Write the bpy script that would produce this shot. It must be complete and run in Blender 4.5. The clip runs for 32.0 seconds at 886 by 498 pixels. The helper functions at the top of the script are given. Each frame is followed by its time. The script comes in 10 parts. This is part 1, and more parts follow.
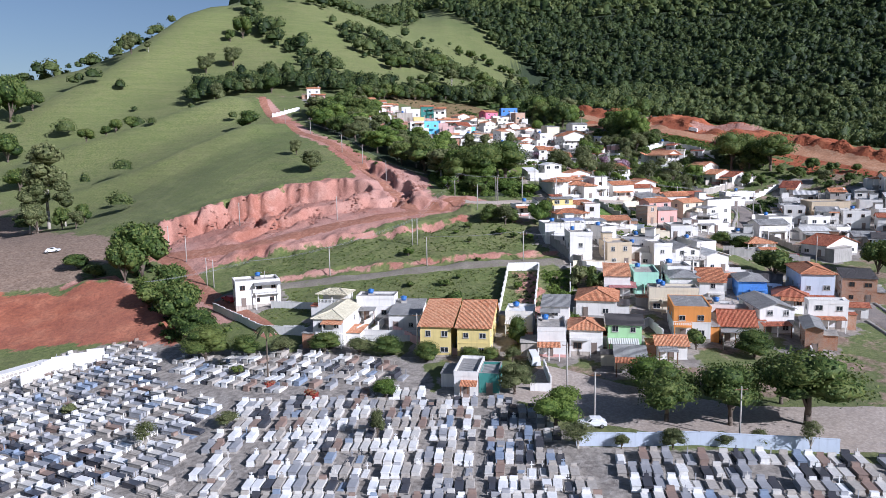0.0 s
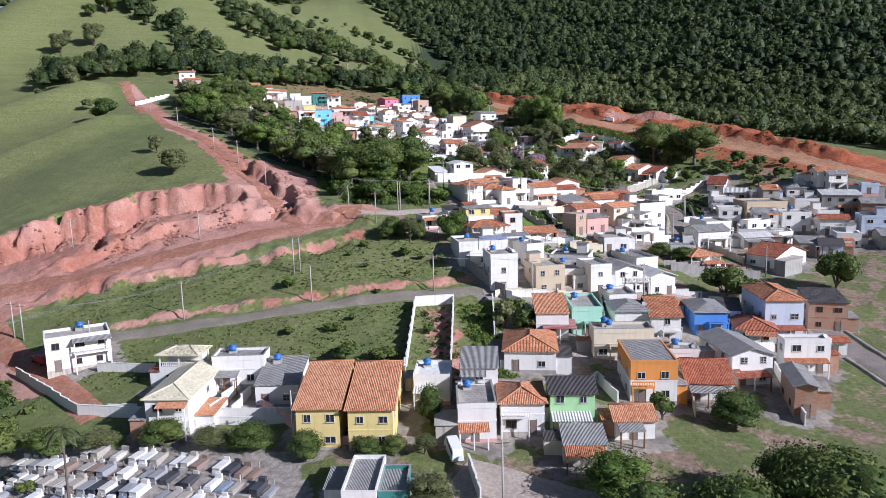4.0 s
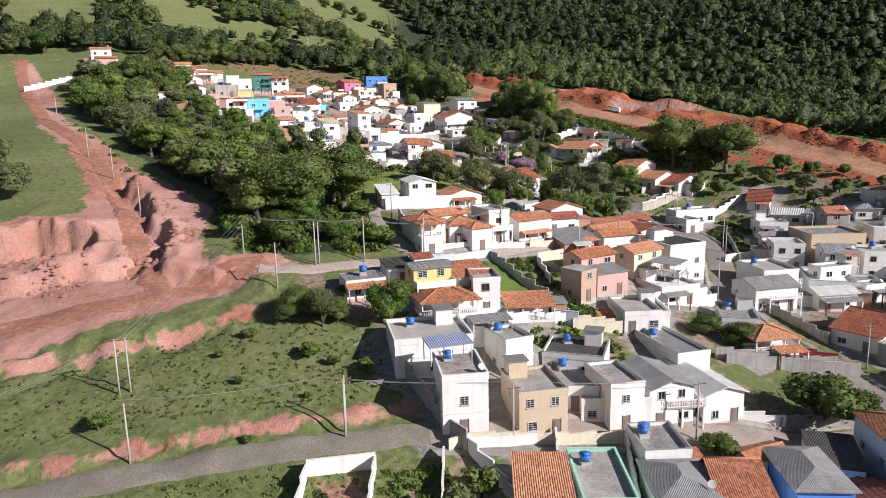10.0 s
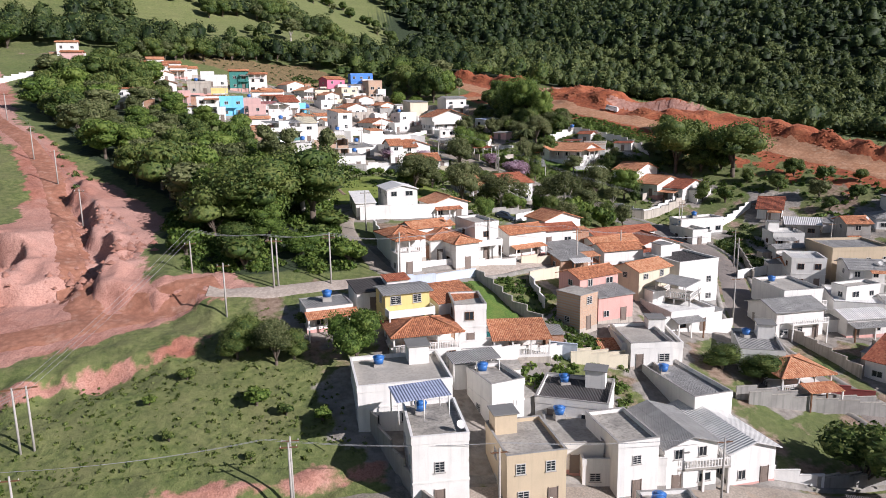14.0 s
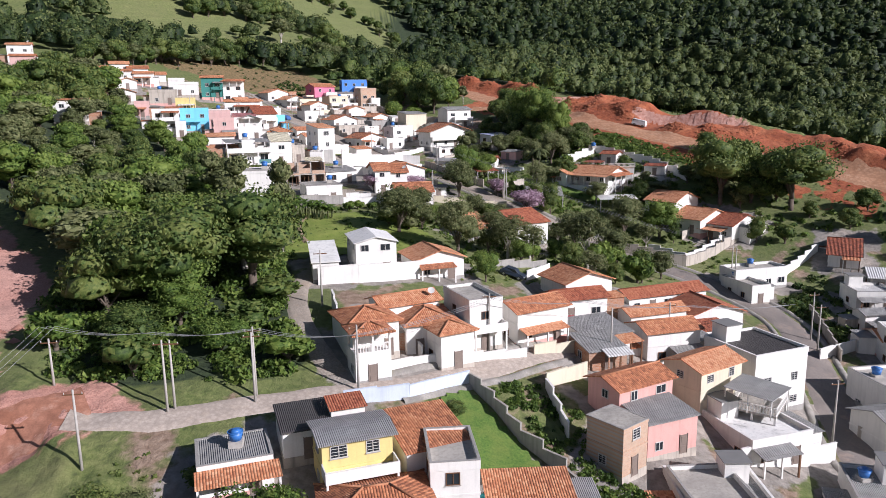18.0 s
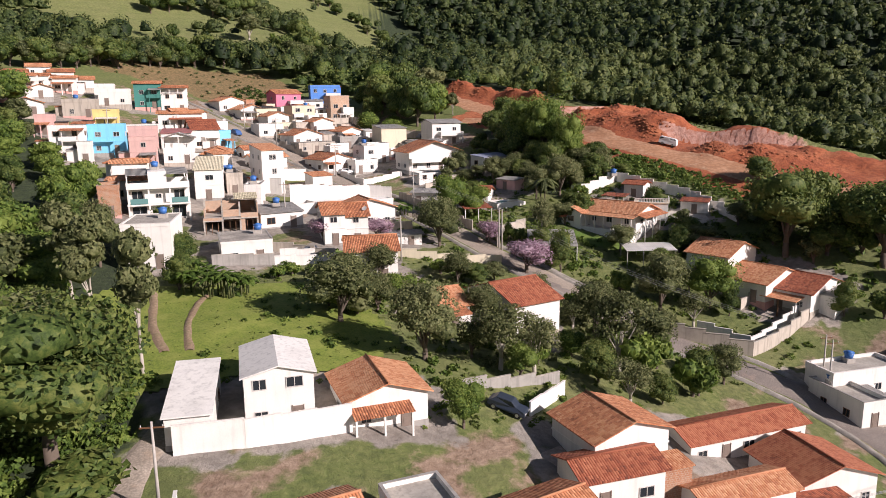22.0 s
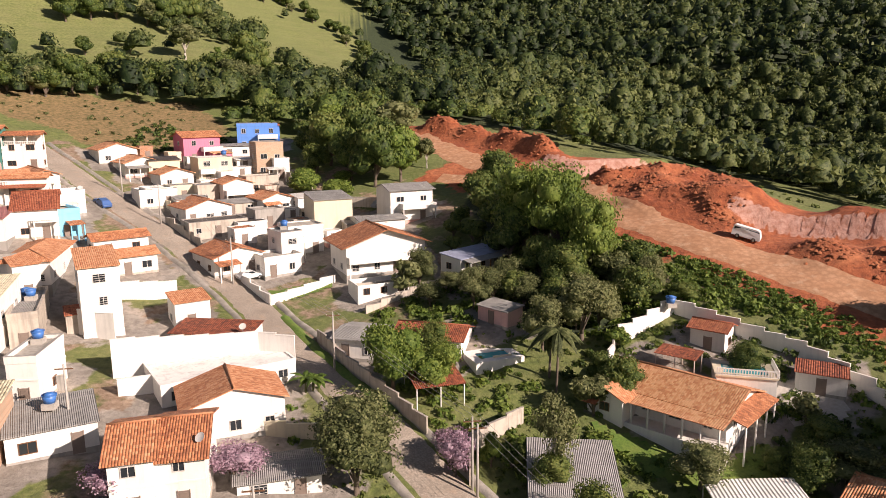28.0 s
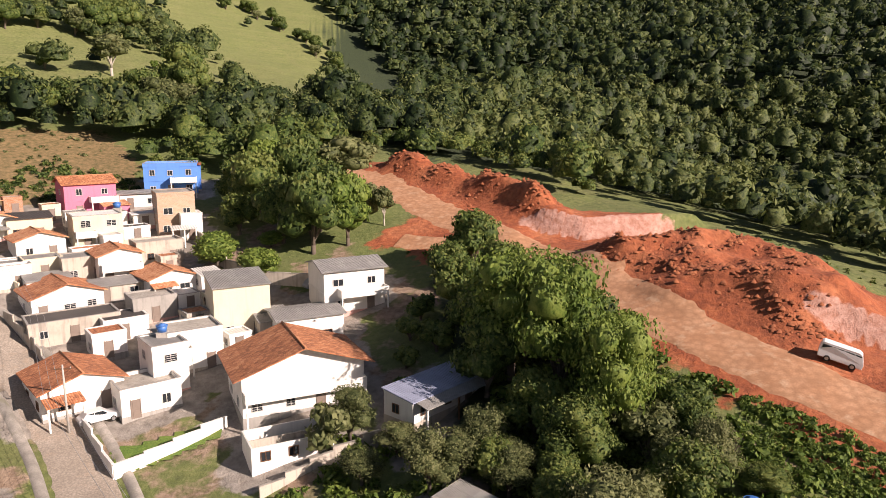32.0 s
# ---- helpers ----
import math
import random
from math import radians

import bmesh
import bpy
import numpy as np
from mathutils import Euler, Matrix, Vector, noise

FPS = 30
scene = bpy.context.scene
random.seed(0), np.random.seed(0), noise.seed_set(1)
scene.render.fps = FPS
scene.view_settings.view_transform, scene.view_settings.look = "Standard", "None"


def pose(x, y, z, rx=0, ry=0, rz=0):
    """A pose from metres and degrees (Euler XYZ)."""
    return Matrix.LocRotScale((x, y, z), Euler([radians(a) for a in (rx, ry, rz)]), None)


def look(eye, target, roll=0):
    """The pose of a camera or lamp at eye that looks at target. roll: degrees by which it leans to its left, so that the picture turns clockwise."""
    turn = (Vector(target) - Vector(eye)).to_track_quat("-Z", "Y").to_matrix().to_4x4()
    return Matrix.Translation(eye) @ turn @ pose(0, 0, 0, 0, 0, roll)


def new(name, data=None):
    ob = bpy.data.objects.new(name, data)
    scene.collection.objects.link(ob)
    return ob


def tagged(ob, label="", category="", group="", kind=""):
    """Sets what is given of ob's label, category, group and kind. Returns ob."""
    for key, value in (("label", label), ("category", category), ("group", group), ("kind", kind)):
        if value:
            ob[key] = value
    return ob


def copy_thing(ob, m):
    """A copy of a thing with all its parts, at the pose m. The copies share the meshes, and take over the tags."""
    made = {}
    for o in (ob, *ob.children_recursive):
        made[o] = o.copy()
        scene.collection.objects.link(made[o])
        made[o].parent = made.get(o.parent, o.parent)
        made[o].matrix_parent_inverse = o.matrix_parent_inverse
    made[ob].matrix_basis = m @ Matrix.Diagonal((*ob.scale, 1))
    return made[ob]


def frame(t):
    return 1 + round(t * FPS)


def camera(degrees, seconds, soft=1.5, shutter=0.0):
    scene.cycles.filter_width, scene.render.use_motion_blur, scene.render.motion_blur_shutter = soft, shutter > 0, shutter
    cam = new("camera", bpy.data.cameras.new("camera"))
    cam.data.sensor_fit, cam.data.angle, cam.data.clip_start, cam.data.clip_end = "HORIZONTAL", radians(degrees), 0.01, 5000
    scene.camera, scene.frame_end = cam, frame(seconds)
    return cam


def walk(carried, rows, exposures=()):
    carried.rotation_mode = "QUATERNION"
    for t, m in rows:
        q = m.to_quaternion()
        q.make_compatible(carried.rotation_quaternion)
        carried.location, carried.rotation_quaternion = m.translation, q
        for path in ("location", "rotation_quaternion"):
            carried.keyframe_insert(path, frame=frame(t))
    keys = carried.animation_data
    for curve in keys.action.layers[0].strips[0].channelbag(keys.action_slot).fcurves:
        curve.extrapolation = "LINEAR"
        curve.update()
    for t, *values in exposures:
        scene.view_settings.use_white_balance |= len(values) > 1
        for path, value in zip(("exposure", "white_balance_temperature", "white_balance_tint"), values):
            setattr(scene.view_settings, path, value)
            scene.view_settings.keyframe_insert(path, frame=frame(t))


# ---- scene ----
cam = camera(63.1, 32.0, soft=0.6)
METRES, EYE, TILT, LEAN, TURN = 300.0, 48.3, 10.0, 2.0, 0.0
ROWS = [
    (0.0, 0.0, 0.0, 0.0, 0.32, -17.86, -0.99),
    (0.5, -0.0003, 0.0147, -0.0011, 0.5, -17.99, -1.01),
    (1.0, -0.0007, 0.0302, -0.0022, 0.7, -18.13, -1.01),
    (1.5, -0.0012, 0.0461, -0.0032, 0.91, -18.27, -1.02),
    (2.0, -0.0014, 0.0622, -0.0044, -0.6, -18.41, -1.26),
    (2.5, -0.0005, 0.0784, -0.0057, -3.58, -18.49, -1.58),
    (3.0, 0.0015, 0.0943, -0.0069, -5.41, -18.61, -1.79),
    (3.5, 0.0053, 0.11, -0.0084, -6.59, -18.73, -1.94),
    (5.5, 0.027, 0.1746, -0.013, -7.77, -19.53, -2.09),
    (6.0, 0.032, 0.1909, -0.0144, -7.67, -19.72, -2.08),
    (6.5, 0.0369, 0.2084, -0.0157, -7.45, -19.91, -2.08),
    (7.0, 0.0412, 0.2263, -0.0175, -7.32, -20.09, -2.07),
    (7.5, 0.0454, 0.2446, -0.0189, -7.23, -20.28, -2.1),
    (8.0, 0.0494, 0.2617, -0.0204, -7.15, -20.45, -2.07),
    (8.5, 0.0537, 0.2814, -0.022, -7.05, -20.62, -2.07),
    (9.0, 0.0576, 0.2984, -0.0226, -7.05, -20.76, -2.07),
    (9.5, 0.0614, 0.3148, -0.0216, -7.44, -20.82, -2.15),
    (10.0, 0.0649, 0.3279, -0.0213, -8.0, -20.86, -2.26),
    (10.5, 0.0676, 0.3378, -0.0217, -8.54, -20.84, -2.38),
    (11.0, 0.0694, 0.3446, -0.0227, -8.96, -20.87, -2.47),
    (11.5, 0.0702, 0.3486, -0.024, -9.26, -20.93, -2.57),
    (12.0, 0.0708, 0.351, -0.0256, -9.49, -20.95, -2.64),
    (12.5, 0.0721, 0.355, -0.0267, -9.34, -20.95, -2.64),
    (13.0, 0.0742, 0.3613, -0.0279, -9.08, -20.98, -2.62),
    (13.5, 0.0769, 0.3697, -0.0291, -8.76, -20.95, -2.59),
    (14.0, 0.0798, 0.3798, -0.0303, -8.48, -20.93, -2.57),
    (14.5, 0.0829, 0.3915, -0.0316, -8.27, -20.91, -2.56),
    (16.5, 0.0965, 0.4473, -0.0347, -7.56, -20.89, -2.52),
    (17.0, 0.1006, 0.4634, -0.0362, -7.53, -20.85, -2.53),
    (17.5, 0.1048, 0.4799, -0.0374, -7.52, -20.84, -2.54),
    (18.0, 0.109, 0.4966, -0.0387, -7.6, -20.85, -2.57),
    (18.5, 0.1133, 0.5136, -0.0403, -7.69, -20.87, -2.6),
    (19.0, 0.1175, 0.5309, -0.042, -7.73, -20.89, -2.61),
    (19.5, 0.1215, 0.5483, -0.0436, -7.7, -20.88, -2.64),
    (20.0, 0.1256, 0.5659, -0.0451, -7.68, -20.89, -2.65),
    (20.5, 0.1297, 0.5837, -0.0464, -7.65, -20.87, -2.68),
    (21.0, 0.1344, 0.6014, -0.0475, -7.59, -20.88, -2.66),
    (21.5, 0.1391, 0.6194, -0.0489, -7.56, -20.91, -2.66),
    (22.0, 0.144, 0.6387, -0.0506, -7.52, -20.92, -2.66),
    (22.5, 0.1486, 0.6569, -0.0521, -7.48, -20.95, -2.67),
    (23.0, 0.1533, 0.6752, -0.0539, -7.41, -20.94, -2.67),
    (23.5, 0.1579, 0.6935, -0.0556, -7.39, -20.93, -2.69),
    (24.0, 0.1626, 0.712, -0.0573, -7.37, -20.9, -2.7),
    (24.5, 0.1671, 0.7306, -0.0583, -7.4, -20.9, -2.73),
    (25.0, 0.1715, 0.7492, -0.0578, -7.44, -20.87, -2.75),
    (25.5, 0.1757, 0.7675, -0.0565, -7.38, -20.84, -2.78),
    (27.5, 0.1932, 0.8355, -0.0524, -7.17, -20.79, -2.93),
    (28.0, 0.1974, 0.8526, -0.0514, -7.16, -20.74, -2.94),
    (28.5, 0.2014, 0.8694, -0.0501, -7.14, -20.7, -2.96),
    (29.0, 0.2053, 0.8857, -0.0497, -7.1, -20.64, -3.0),
    (29.5, 0.2092, 0.9016, -0.0514, -7.0, -20.56, -3.01),
    (30.0, 0.2132, 0.9179, -0.0532, -6.92, -20.48, -3.02),
    (30.5, 0.2174, 0.9349, -0.0551, -6.95, -20.4, -3.05),
    (31.0, 0.2217, 0.9521, -0.0563, -7.09, -20.33, -3.08),
    (31.5, 0.2256, 0.9674, -0.0557, -7.52, -20.23, -3.17),
    (32.0, 0.2295, 0.9827, -0.0551, -7.95, -20.13, -3.26),
]
walk(cam, [(t, pose(0, 0, EYE, TILT, LEAN, TURN) @ pose(METRES * x, METRES * y, METRES * z, 90 + pitch, roll, yaw)) for t, x, y, z, yaw, pitch, roll in ROWS],
     exposures=[(0, 0.34, 5500, 18), (4, 0.28, 5600, 19), (10, 0.3, 6200, 18), (19, 0.26, 5950, 20), (24, 0.34, 7350, 25), (28, 0.52, 7600, 25), (32, 0.62, 7500, 25)])

# ---- light: morning sun from the right and behind, clear sky ----
SUN_EL, SUN_AZ = radians(28), math.atan2(0.79, -0.61)
world = bpy.data.worlds.new("sky")
scene.world = world
world.use_nodes = True
wn = world.node_tree.nodes
sky = wn.new("ShaderNodeTexSky")
sky.sky_type, sky.sun_disc, sky.sun_elevation, sky.sun_rotation = "NISHITA", False, SUN_EL, SUN_AZ
sky.air_density, sky.dust_density = 1.0, 0.6
wn["Background"].inputs["Strength"].default_value = 0.05
world.node_tree.links.new(sky.outputs[0], wn["Background"].inputs["Color"])
sun = new("sun", bpy.data.lights.new("sun", "SUN"))
sun.data.energy, sun.data.angle, sun.data.color = 5.2, radians(0.53), (1.0, 0.965, 0.915)
sun.matrix_world = look((0, 0, 0), (-math.sin(SUN_AZ) * math.cos(SUN_EL), -math.cos(SUN_AZ) * math.cos(SUN_EL), -math.sin(SUN_EL)))

# ---- materials ----
def material(name, rough=0.8, metal=0.0):
    m = bpy.data.materials.new(name)
    m.use_nodes = True
    b = m.node_tree.nodes["Principled BSDF"]
    b.inputs["Roughness"].default_value, b.inputs["Metallic"].default_value = rough, metal
    return m, m.node_tree.nodes, m.node_tree.links, b


def noise_node(n, l, scale, detail=4, coord="Object", rough=0.6):
    c = n.new("ShaderNodeTexCoord")
    t = n.new("ShaderNodeTexNoise")
    t.inputs["Scale"].default_value, t.inputs["Detail"].default_value, t.inputs["Roughness"].default_value = scale, detail, rough
    l.new(c.outputs[coord], t.inputs["Vector"])
    return t.outputs["Fac"]


def ramp_node(n, l, fac, stops):
    r = n.new("ShaderNodeValToRGB")
    while len(r.color_ramp.elements) < len(stops):
        r.color_ramp.elements.new(0.5)
    for e, (p, c) in zip(r.color_ramp.elements, stops):
        e.position, e.color = p, (*c, 1) if len(c) == 3 else c
    l.new(fac, r.inputs[0])
    return r.outputs[0]


def mix_node(n, l, fac, a, b, kind="MIX"):
    m = n.new("ShaderNodeMix")
    m.data_type, m.blend_type = "RGBA", kind
    for sock, v in ((m.inputs[0], fac), (m.inputs[6], a), (m.inputs[7], b)):
        if isinstance(v, (int, float)):
            sock.default_value = v
        elif isinstance(v, tuple):
            sock.default_value = (*v, 1)
        else:
            l.new(v, sock)
    return m.outputs[2]


def math_node(n, l, op, a, b=0.0, clamp=False):
    m = n.new("ShaderNodeMath")
    m.operation, m.use_clamp = op, clamp
    for sock, v in ((m.inputs[0], a), (m.inputs[1], b)):
        if isinstance(v, (int, float)):
            sock.default_value = v
        else:
            l.new(v, sock)
    return m.outputs[0]


def attr_node(n, name):
    a = n.new("ShaderNodeAttribute")
    a.attribute_name = name
    return a.outputs["Fac"]


def bump_node(n, l, b, height, strength=0.4, dist=0.05):
    u = n.new("ShaderNodeBump")
    u.inputs["Strength"].default_value, u.inputs["Distance"].default_value = strength, dist
    l.new(height, u.inputs["Height"])
    l.new(u.outputs[0], b.inputs["Normal"])


# ---- the lie of the land ----
def hump(x, y, cx, cy, r, h):
    return h * np.exp(-((x - cx) ** 2 + (y - cy) ** 2) / (2 * r * r))


def land(x, y):
    """Height of the smooth land, without banks and cuts."""
    x, y = np.asarray(x, float), np.asarray(y, float)
    z = -2.30 + 0.0438 * x + 9.712 * np.log1p(np.exp((y - 70) / 40))
    z += hump(x, y, 860, 1040, 320, 49.6)
    z += hump(x, y, -740, 1360, 320, -48.5)
    z += hump(x, y, -900, 400, 320, 40.5)
    z += hump(x, y, -900, -240, 320, 42.4)
    z += hump(x, y, 860, 560, 320, 51.7)
    z += hump(x, y, 220, 1360, 320, 28.6)
    z += hump(x, y, -420, 1360, 320, -45.6)
    z += hump(x, y, 860, -400, 320, -38.6)
    z += hump(x, y, -900, 880, 320, 17)
    z += hump(x, y, 380, 780, 160, -11)
    z += hump(x, y, 540, 300, 160, -29.3)
    z += hump(x, y, 540, 540, 160, -24.6)
    z += hump(x, y, -500, 620, 160, 22.3)
    z += hump(x, y, -420, -20, 160, 8.5)
    z += hump(x, y, -420, 860, 160, -23.9)
    z += hump(x, y, 220, 780, 160, -31.8)
    z += hump(x, y, -20, 860, 160, 18.6)
    z += hump(x, y, 140, 440, 80, -17.7)
    z += hump(x, y, -180, 640, 80, 33.1)
    z += hump(x, y, 180, 640, 80, -21.3)
    z += hump(x, y, 300, 440, 80, -33.7)
    z += hump(x, y, 300, 240, 80, -23.5)
    z += hump(x, y, -260, 360, 80, -27.7)
    z += hump(x, y, 60, 640, 80, -30.5)
    z += hump(x, y, -100, 640, 80, 18.9)
    z += hump(x, y, 300, 0, 80, -6)
    z += hump(x, y, 120, 240, 45, -17.5)
    z += hump(x, y, -105, 165, 45, -9.9)
    z += hump(x, y, 45, 340, 45, -12.3)
    z += hump(x, y, -180, 290, 45, -14.1)
    z += hump(x, y, 120, 140, 45, -8.5)
    z += hump(x, y, 20, 440, 45, -12.4)
    z += hump(x, y, 20, 140, 45, -4.9)
    z += hump(x, y, 195, 490, 45, -21.5)
    z += hump(x, y, 45, 40, 45, 2.3)
    z += hump(x, y, 220, 365, 45, -11.4)
    z += hump(x, y, 220, 165, 45, -8.7)
    z += hump(x, y, -30, 515, 45, -7.9)
    z += hump(x, y, -30, 365, 45, -4.1)
    z += hump(x, y, -130, 265, 45, -7.3)
    z += hump(x, y, 95, 515, 45, -4.6)
    z += hump(x, y, 170, 65, 45, -1.9)
    z += hump(x, y, 100, 300, 32, -10.1)
    z += hump(x, y, -60, 300, 32, 4.3)
    z += hump(x, y, 80, 180, 32, -4.6)
    z += hump(x, y, 140, 280, 32, -2.9)
    z += hump(x, y, 60, 380, 32, -5.7)
    z += hump(x, y, 0, 280, 32, -4.2)
    z += hump(x, y, -40, 160, 32, -2.7)
    z += hump(x, y, -100, 100, 32, -3)
    return z


def line_gap(x, y, pts):
    """Distance to a polyline, its signed side (left of the way is positive) and the share of its length."""
    best, side, along = np.full(np.shape(x), 1e9), np.zeros(np.shape(x)), np.zeros(np.shape(x))
    total = sum(math.dist(a, b) for a, b in zip(pts, pts[1:]))
    run = 0.0
    for (ax, ay), (bx, by) in zip(pts, pts[1:]):
        dx, dy = bx - ax, by - ay
        n = math.hypot(dx, dy)
        u = np.clip(((x - ax) * dx + (y - ay) * dy) / (n * n), 0, 1)
        d = np.hypot(x - ax - u * dx, y - ay - u * dy)
        s = (dx * (y - ay) - dy * (x - ax)) / n
        near = d < best
        best, side, along = np.where(near, d, best), np.where(near, np.sign(s), side), np.where(near, (run + u * n) / total, along)
        run += n
    return best, side, along


def inside(x, y, pts):
    """Signed distance to a closed outline, positive inside."""
    d = line_gap(x, y, [*pts, pts[0]])[0]
    odd = np.zeros(np.shape(x), bool)
    for (ax, ay), (bx, by) in zip(pts, [*pts[1:], pts[0]]):
        if ay != by:
            odd ^= ((ay > y) != (by > y)) & (x < ax + (y - ay) * (bx - ax) / (by - ay))
    return np.where(odd, d, -d)


def ripple(x, y, size, seed=0.0):
    """Cheap smooth unevenness between about -1 and 1."""
    k = 6.283 / size
    return (np.sin(k * x + 1.3 * np.sin(0.7 * k * y + seed) + seed) + np.sin(k * 0.83 * y + 1.7 * np.sin(0.6 * k * x + 2 * seed)) + 0.6 * np.sin(k * 2.1 * (x + 0.6 * y) + seed) + 0.5 * np.sin(k * 2.7 * (y - 0.7 * x))) / 3.1


def lumpy(x, y, size, seed=0.0):
    """Irregular unevenness between -1 and 1: smooth noise on a lattice."""
    u, v = np.asarray(x, float) / size, np.asarray(y, float) / size
    i, j = np.floor(u), np.floor(v)
    f, g = u - i, v - j
    f, g = f * f * (3 - 2 * f), g * g * (3 - 2 * g)

    def at(a, b):
        h = np.sin(a * 127.1 + b * 311.7 + seed * 74.7) * 43758.5453
        return 2 * (h - np.floor(h)) - 1

    return (at(i, j) * (1 - f) + at(i + 1, j) * f) * (1 - g) + (at(i, j + 1) * (1 - f) + at(i + 1, j + 1) * f) * g


def bank(x, y, pts, high, steep=0.7, reach=9.0, ragged=0.8, ends=0.08):
    """A steep earth bank along a line, up on its left side."""
    d, s, a = line_gap(x, y, pts)
    d = d * s + 1.1 * ragged * lumpy(x, y, 6.5, pts[0][0]) + 0.7 * ragged * lumpy(x, y, 2.6, 1.0)
    return 0.5 * high * np.tanh(d / steep) * np.exp(-np.abs(d) / reach) * np.clip(np.minimum(a, 1 - a) / ends, 0, 1)


CLIFF = [(-92, 216), (-85, 219), (-77, 222), (-69, 228), (-60, 229), (-54, 233), (-46, 236), (-38, 238), (-30, 236), (-23, 231)]
TERRACE = [(-64, 206), (-50, 213), (-40, 218), (-30, 221), (-20, 224), (-14, 226)]
ROAD_BANK = [(-62, 191.5), (-52.6, 193), (-43, 194.4), (-29, 197), (-13.4, 198), (1, 202), (8, 207)]
FIELD_BANK = [(-47, 176.5), (-40, 177.6), (-28, 178), (-19.7, 178), (-12, 178), (-5, 178.6), (6, 179.6), (18, 180.6), (27, 182)]
GULLY = [(4.7, 217.6), (-0.9, 216.5), (-8, 220), (-12.5, 234), (-20, 252), (-28, 271)]
PIT_BANK = [(-58, 150), (-62, 158), (-72, 172), (-88, 189), (-100, 188)]
NOTCHES = [([(-77.6, 223), (-77.3, 217)], 3.2, 1.0), ([(-69.8, 231), (-69.9, 222)], 3.6, 1.1), ([(-59.7, 231), (-58.5, 222), (-56, 212)], 3.8, 1.2), ([(-52.4, 236), (-53.8, 227)], 4.2, 1.5), ([(-49, 226), (-50.6, 212)], 1.6, 0.9),
           ([(-45, 238.5), (-44.6, 231)], 1.6, 0.7), ([(-36, 239), (-35, 232)], 1.8, 0.8), ([(-64, 231), (-63.5, 225)], 1.5, 0.7), ([(-84, 220), (-83, 214)], 1.5, 0.8), ([(-30, 237), (-29, 230)], 1.4, 0.7)]
CUT_FACE = [(101, 411), (110, 406), (122, 407), (135, 411)]
CUT_FACE_EAST = [(124, 367), (135, 361), (150, 352), (168, 341)]


def cuts(x, y):
    z = bank(x, y, CLIFF, 8.0, 0.5, 9, 2.2) * (0.9 + 0.25 * lumpy(x, y, 9.0, 2.0))
    z += bank(x, y, TERRACE, 3.2, 0.5, 7, 1.4)
    z += bank(x, y, ROAD_BANK, 2.4, 0.45, 5, 1.2) * (0.7 + 0.4 * ripple(x, y, 13, 4.0))
    z += bank(x, y, FIELD_BANK, 2.1, 0.35, 4, 0.9) * (0.55 + 0.6 * ripple(x, y, 17, 1.0))
    z -= bank(x, y, GULLY, 3.8, 0.55, 7, 1.3)
    z += bank(x, y, PIT_BANK, 3.0, 0.9, 8, 1.0)
    # gullied, crumbling faces
    for pts in (CLIFF, TERRACE, GULLY, ROAD_BANK):
        d = line_gap(x, y, pts)[0]
        z += np.exp(-(d / 5.0) ** 2) * (0.7 * lumpy(x, y, 3.9, 2.0) + 0.5 * lumpy(x, y, 1.9, 5.0))
    # grassy spurs of the hill
    for pts, high, wide in (([(-110, 408), (-124, 396), (-136, 386), (-160, 372), (-187, 365), (-215, 362)], 8.0, 15), ([(-80, 338), (-88, 332), (-102, 322), (-123, 311), (-160, 306), (-185, 304)], 6.0, 13), ([(-185, 580), (-192, 557), (-204, 498), (-225, 446), (-235, 405)], 12.0, 22)):
        d, s, a = line_gap(x, y, pts)
        z += high * np.exp(-(d / wide) ** 2) * np.clip(np.minimum(a + 0.12, 1.05 - a) / 0.2, 0, 1)
    # spoil heaps and the cut crest along the new road
    lumps = 0.9 + 0.28 * lumpy(x, y, 5.0, 2.0) + 0.22 * lumpy(x, y, 2.2, 1.0)
    d, s, a = line_gap(x, y, [(80, 450), (90, 440), (97, 430), (103, 419), (106, 411)])
    z += 4.3 * np.exp(-(d / 3.6) ** 2) * lumps * np.clip(np.minimum(a, 1 - a) / 0.1, 0.25, 1)
    for cx, cy, r, h in ((110, 392, 5.0, 2.6), (116, 386, 6, 3.0), (121, 378, 6, 2.8), (124, 370, 5, 3.2), (119, 393, 6, 2.6), (127, 390, 6, 3.0), (131, 381, 6, 3.0), (130, 371, 4.5, 2.6), (114, 377, 4, 2.0), (130, 351, 4.2, 2.2), (137, 346, 5, 2.6), (145, 341, 5.5, 2.6)):
        z += h * np.exp(-((x - cx) ** 2 + (y - cy) ** 2) / (r * r)) * lumps
    for pts, high, wide in (([(143, 361), (152, 347), (162, 333), (170, 321)], 2.8, 5.0), ([(157, 320), (163, 311), (168, 303), (174, 293), (181, 281)], 4.4, 4.2)):
        d, s, a = line_gap(x, y, pts)
        z += high * np.exp(-(d / wide) ** 2) * lumps
    # rain-cut notches in the cliff
    for pts, deep, wide in NOTCHES:
        d, s, a = line_gap(x, y, pts)
        z -= deep * np.exp(-((d + 0.35 * ripple(x, y, 2.3, deep)) / wide) ** 2)
    z += bank(x, y, CUT_FACE, 3.6, 0.5, 8, 0.25)
    z += bank(x, y, CUT_FACE_EAST, 3.4, 0.5, 8, 0.25)
    d, s, a = line_gap(x, y, [(-640, 2300), (-310, 1170), (-160, 660), (-178, 600), (-192, 570), (-215, 545), (-240, 525), (-275, 505), (-330, 470), (-420, 420)])
    z -= np.where(s < 0, 1.0 * np.maximum(d - 6, 0), 0)
    return z


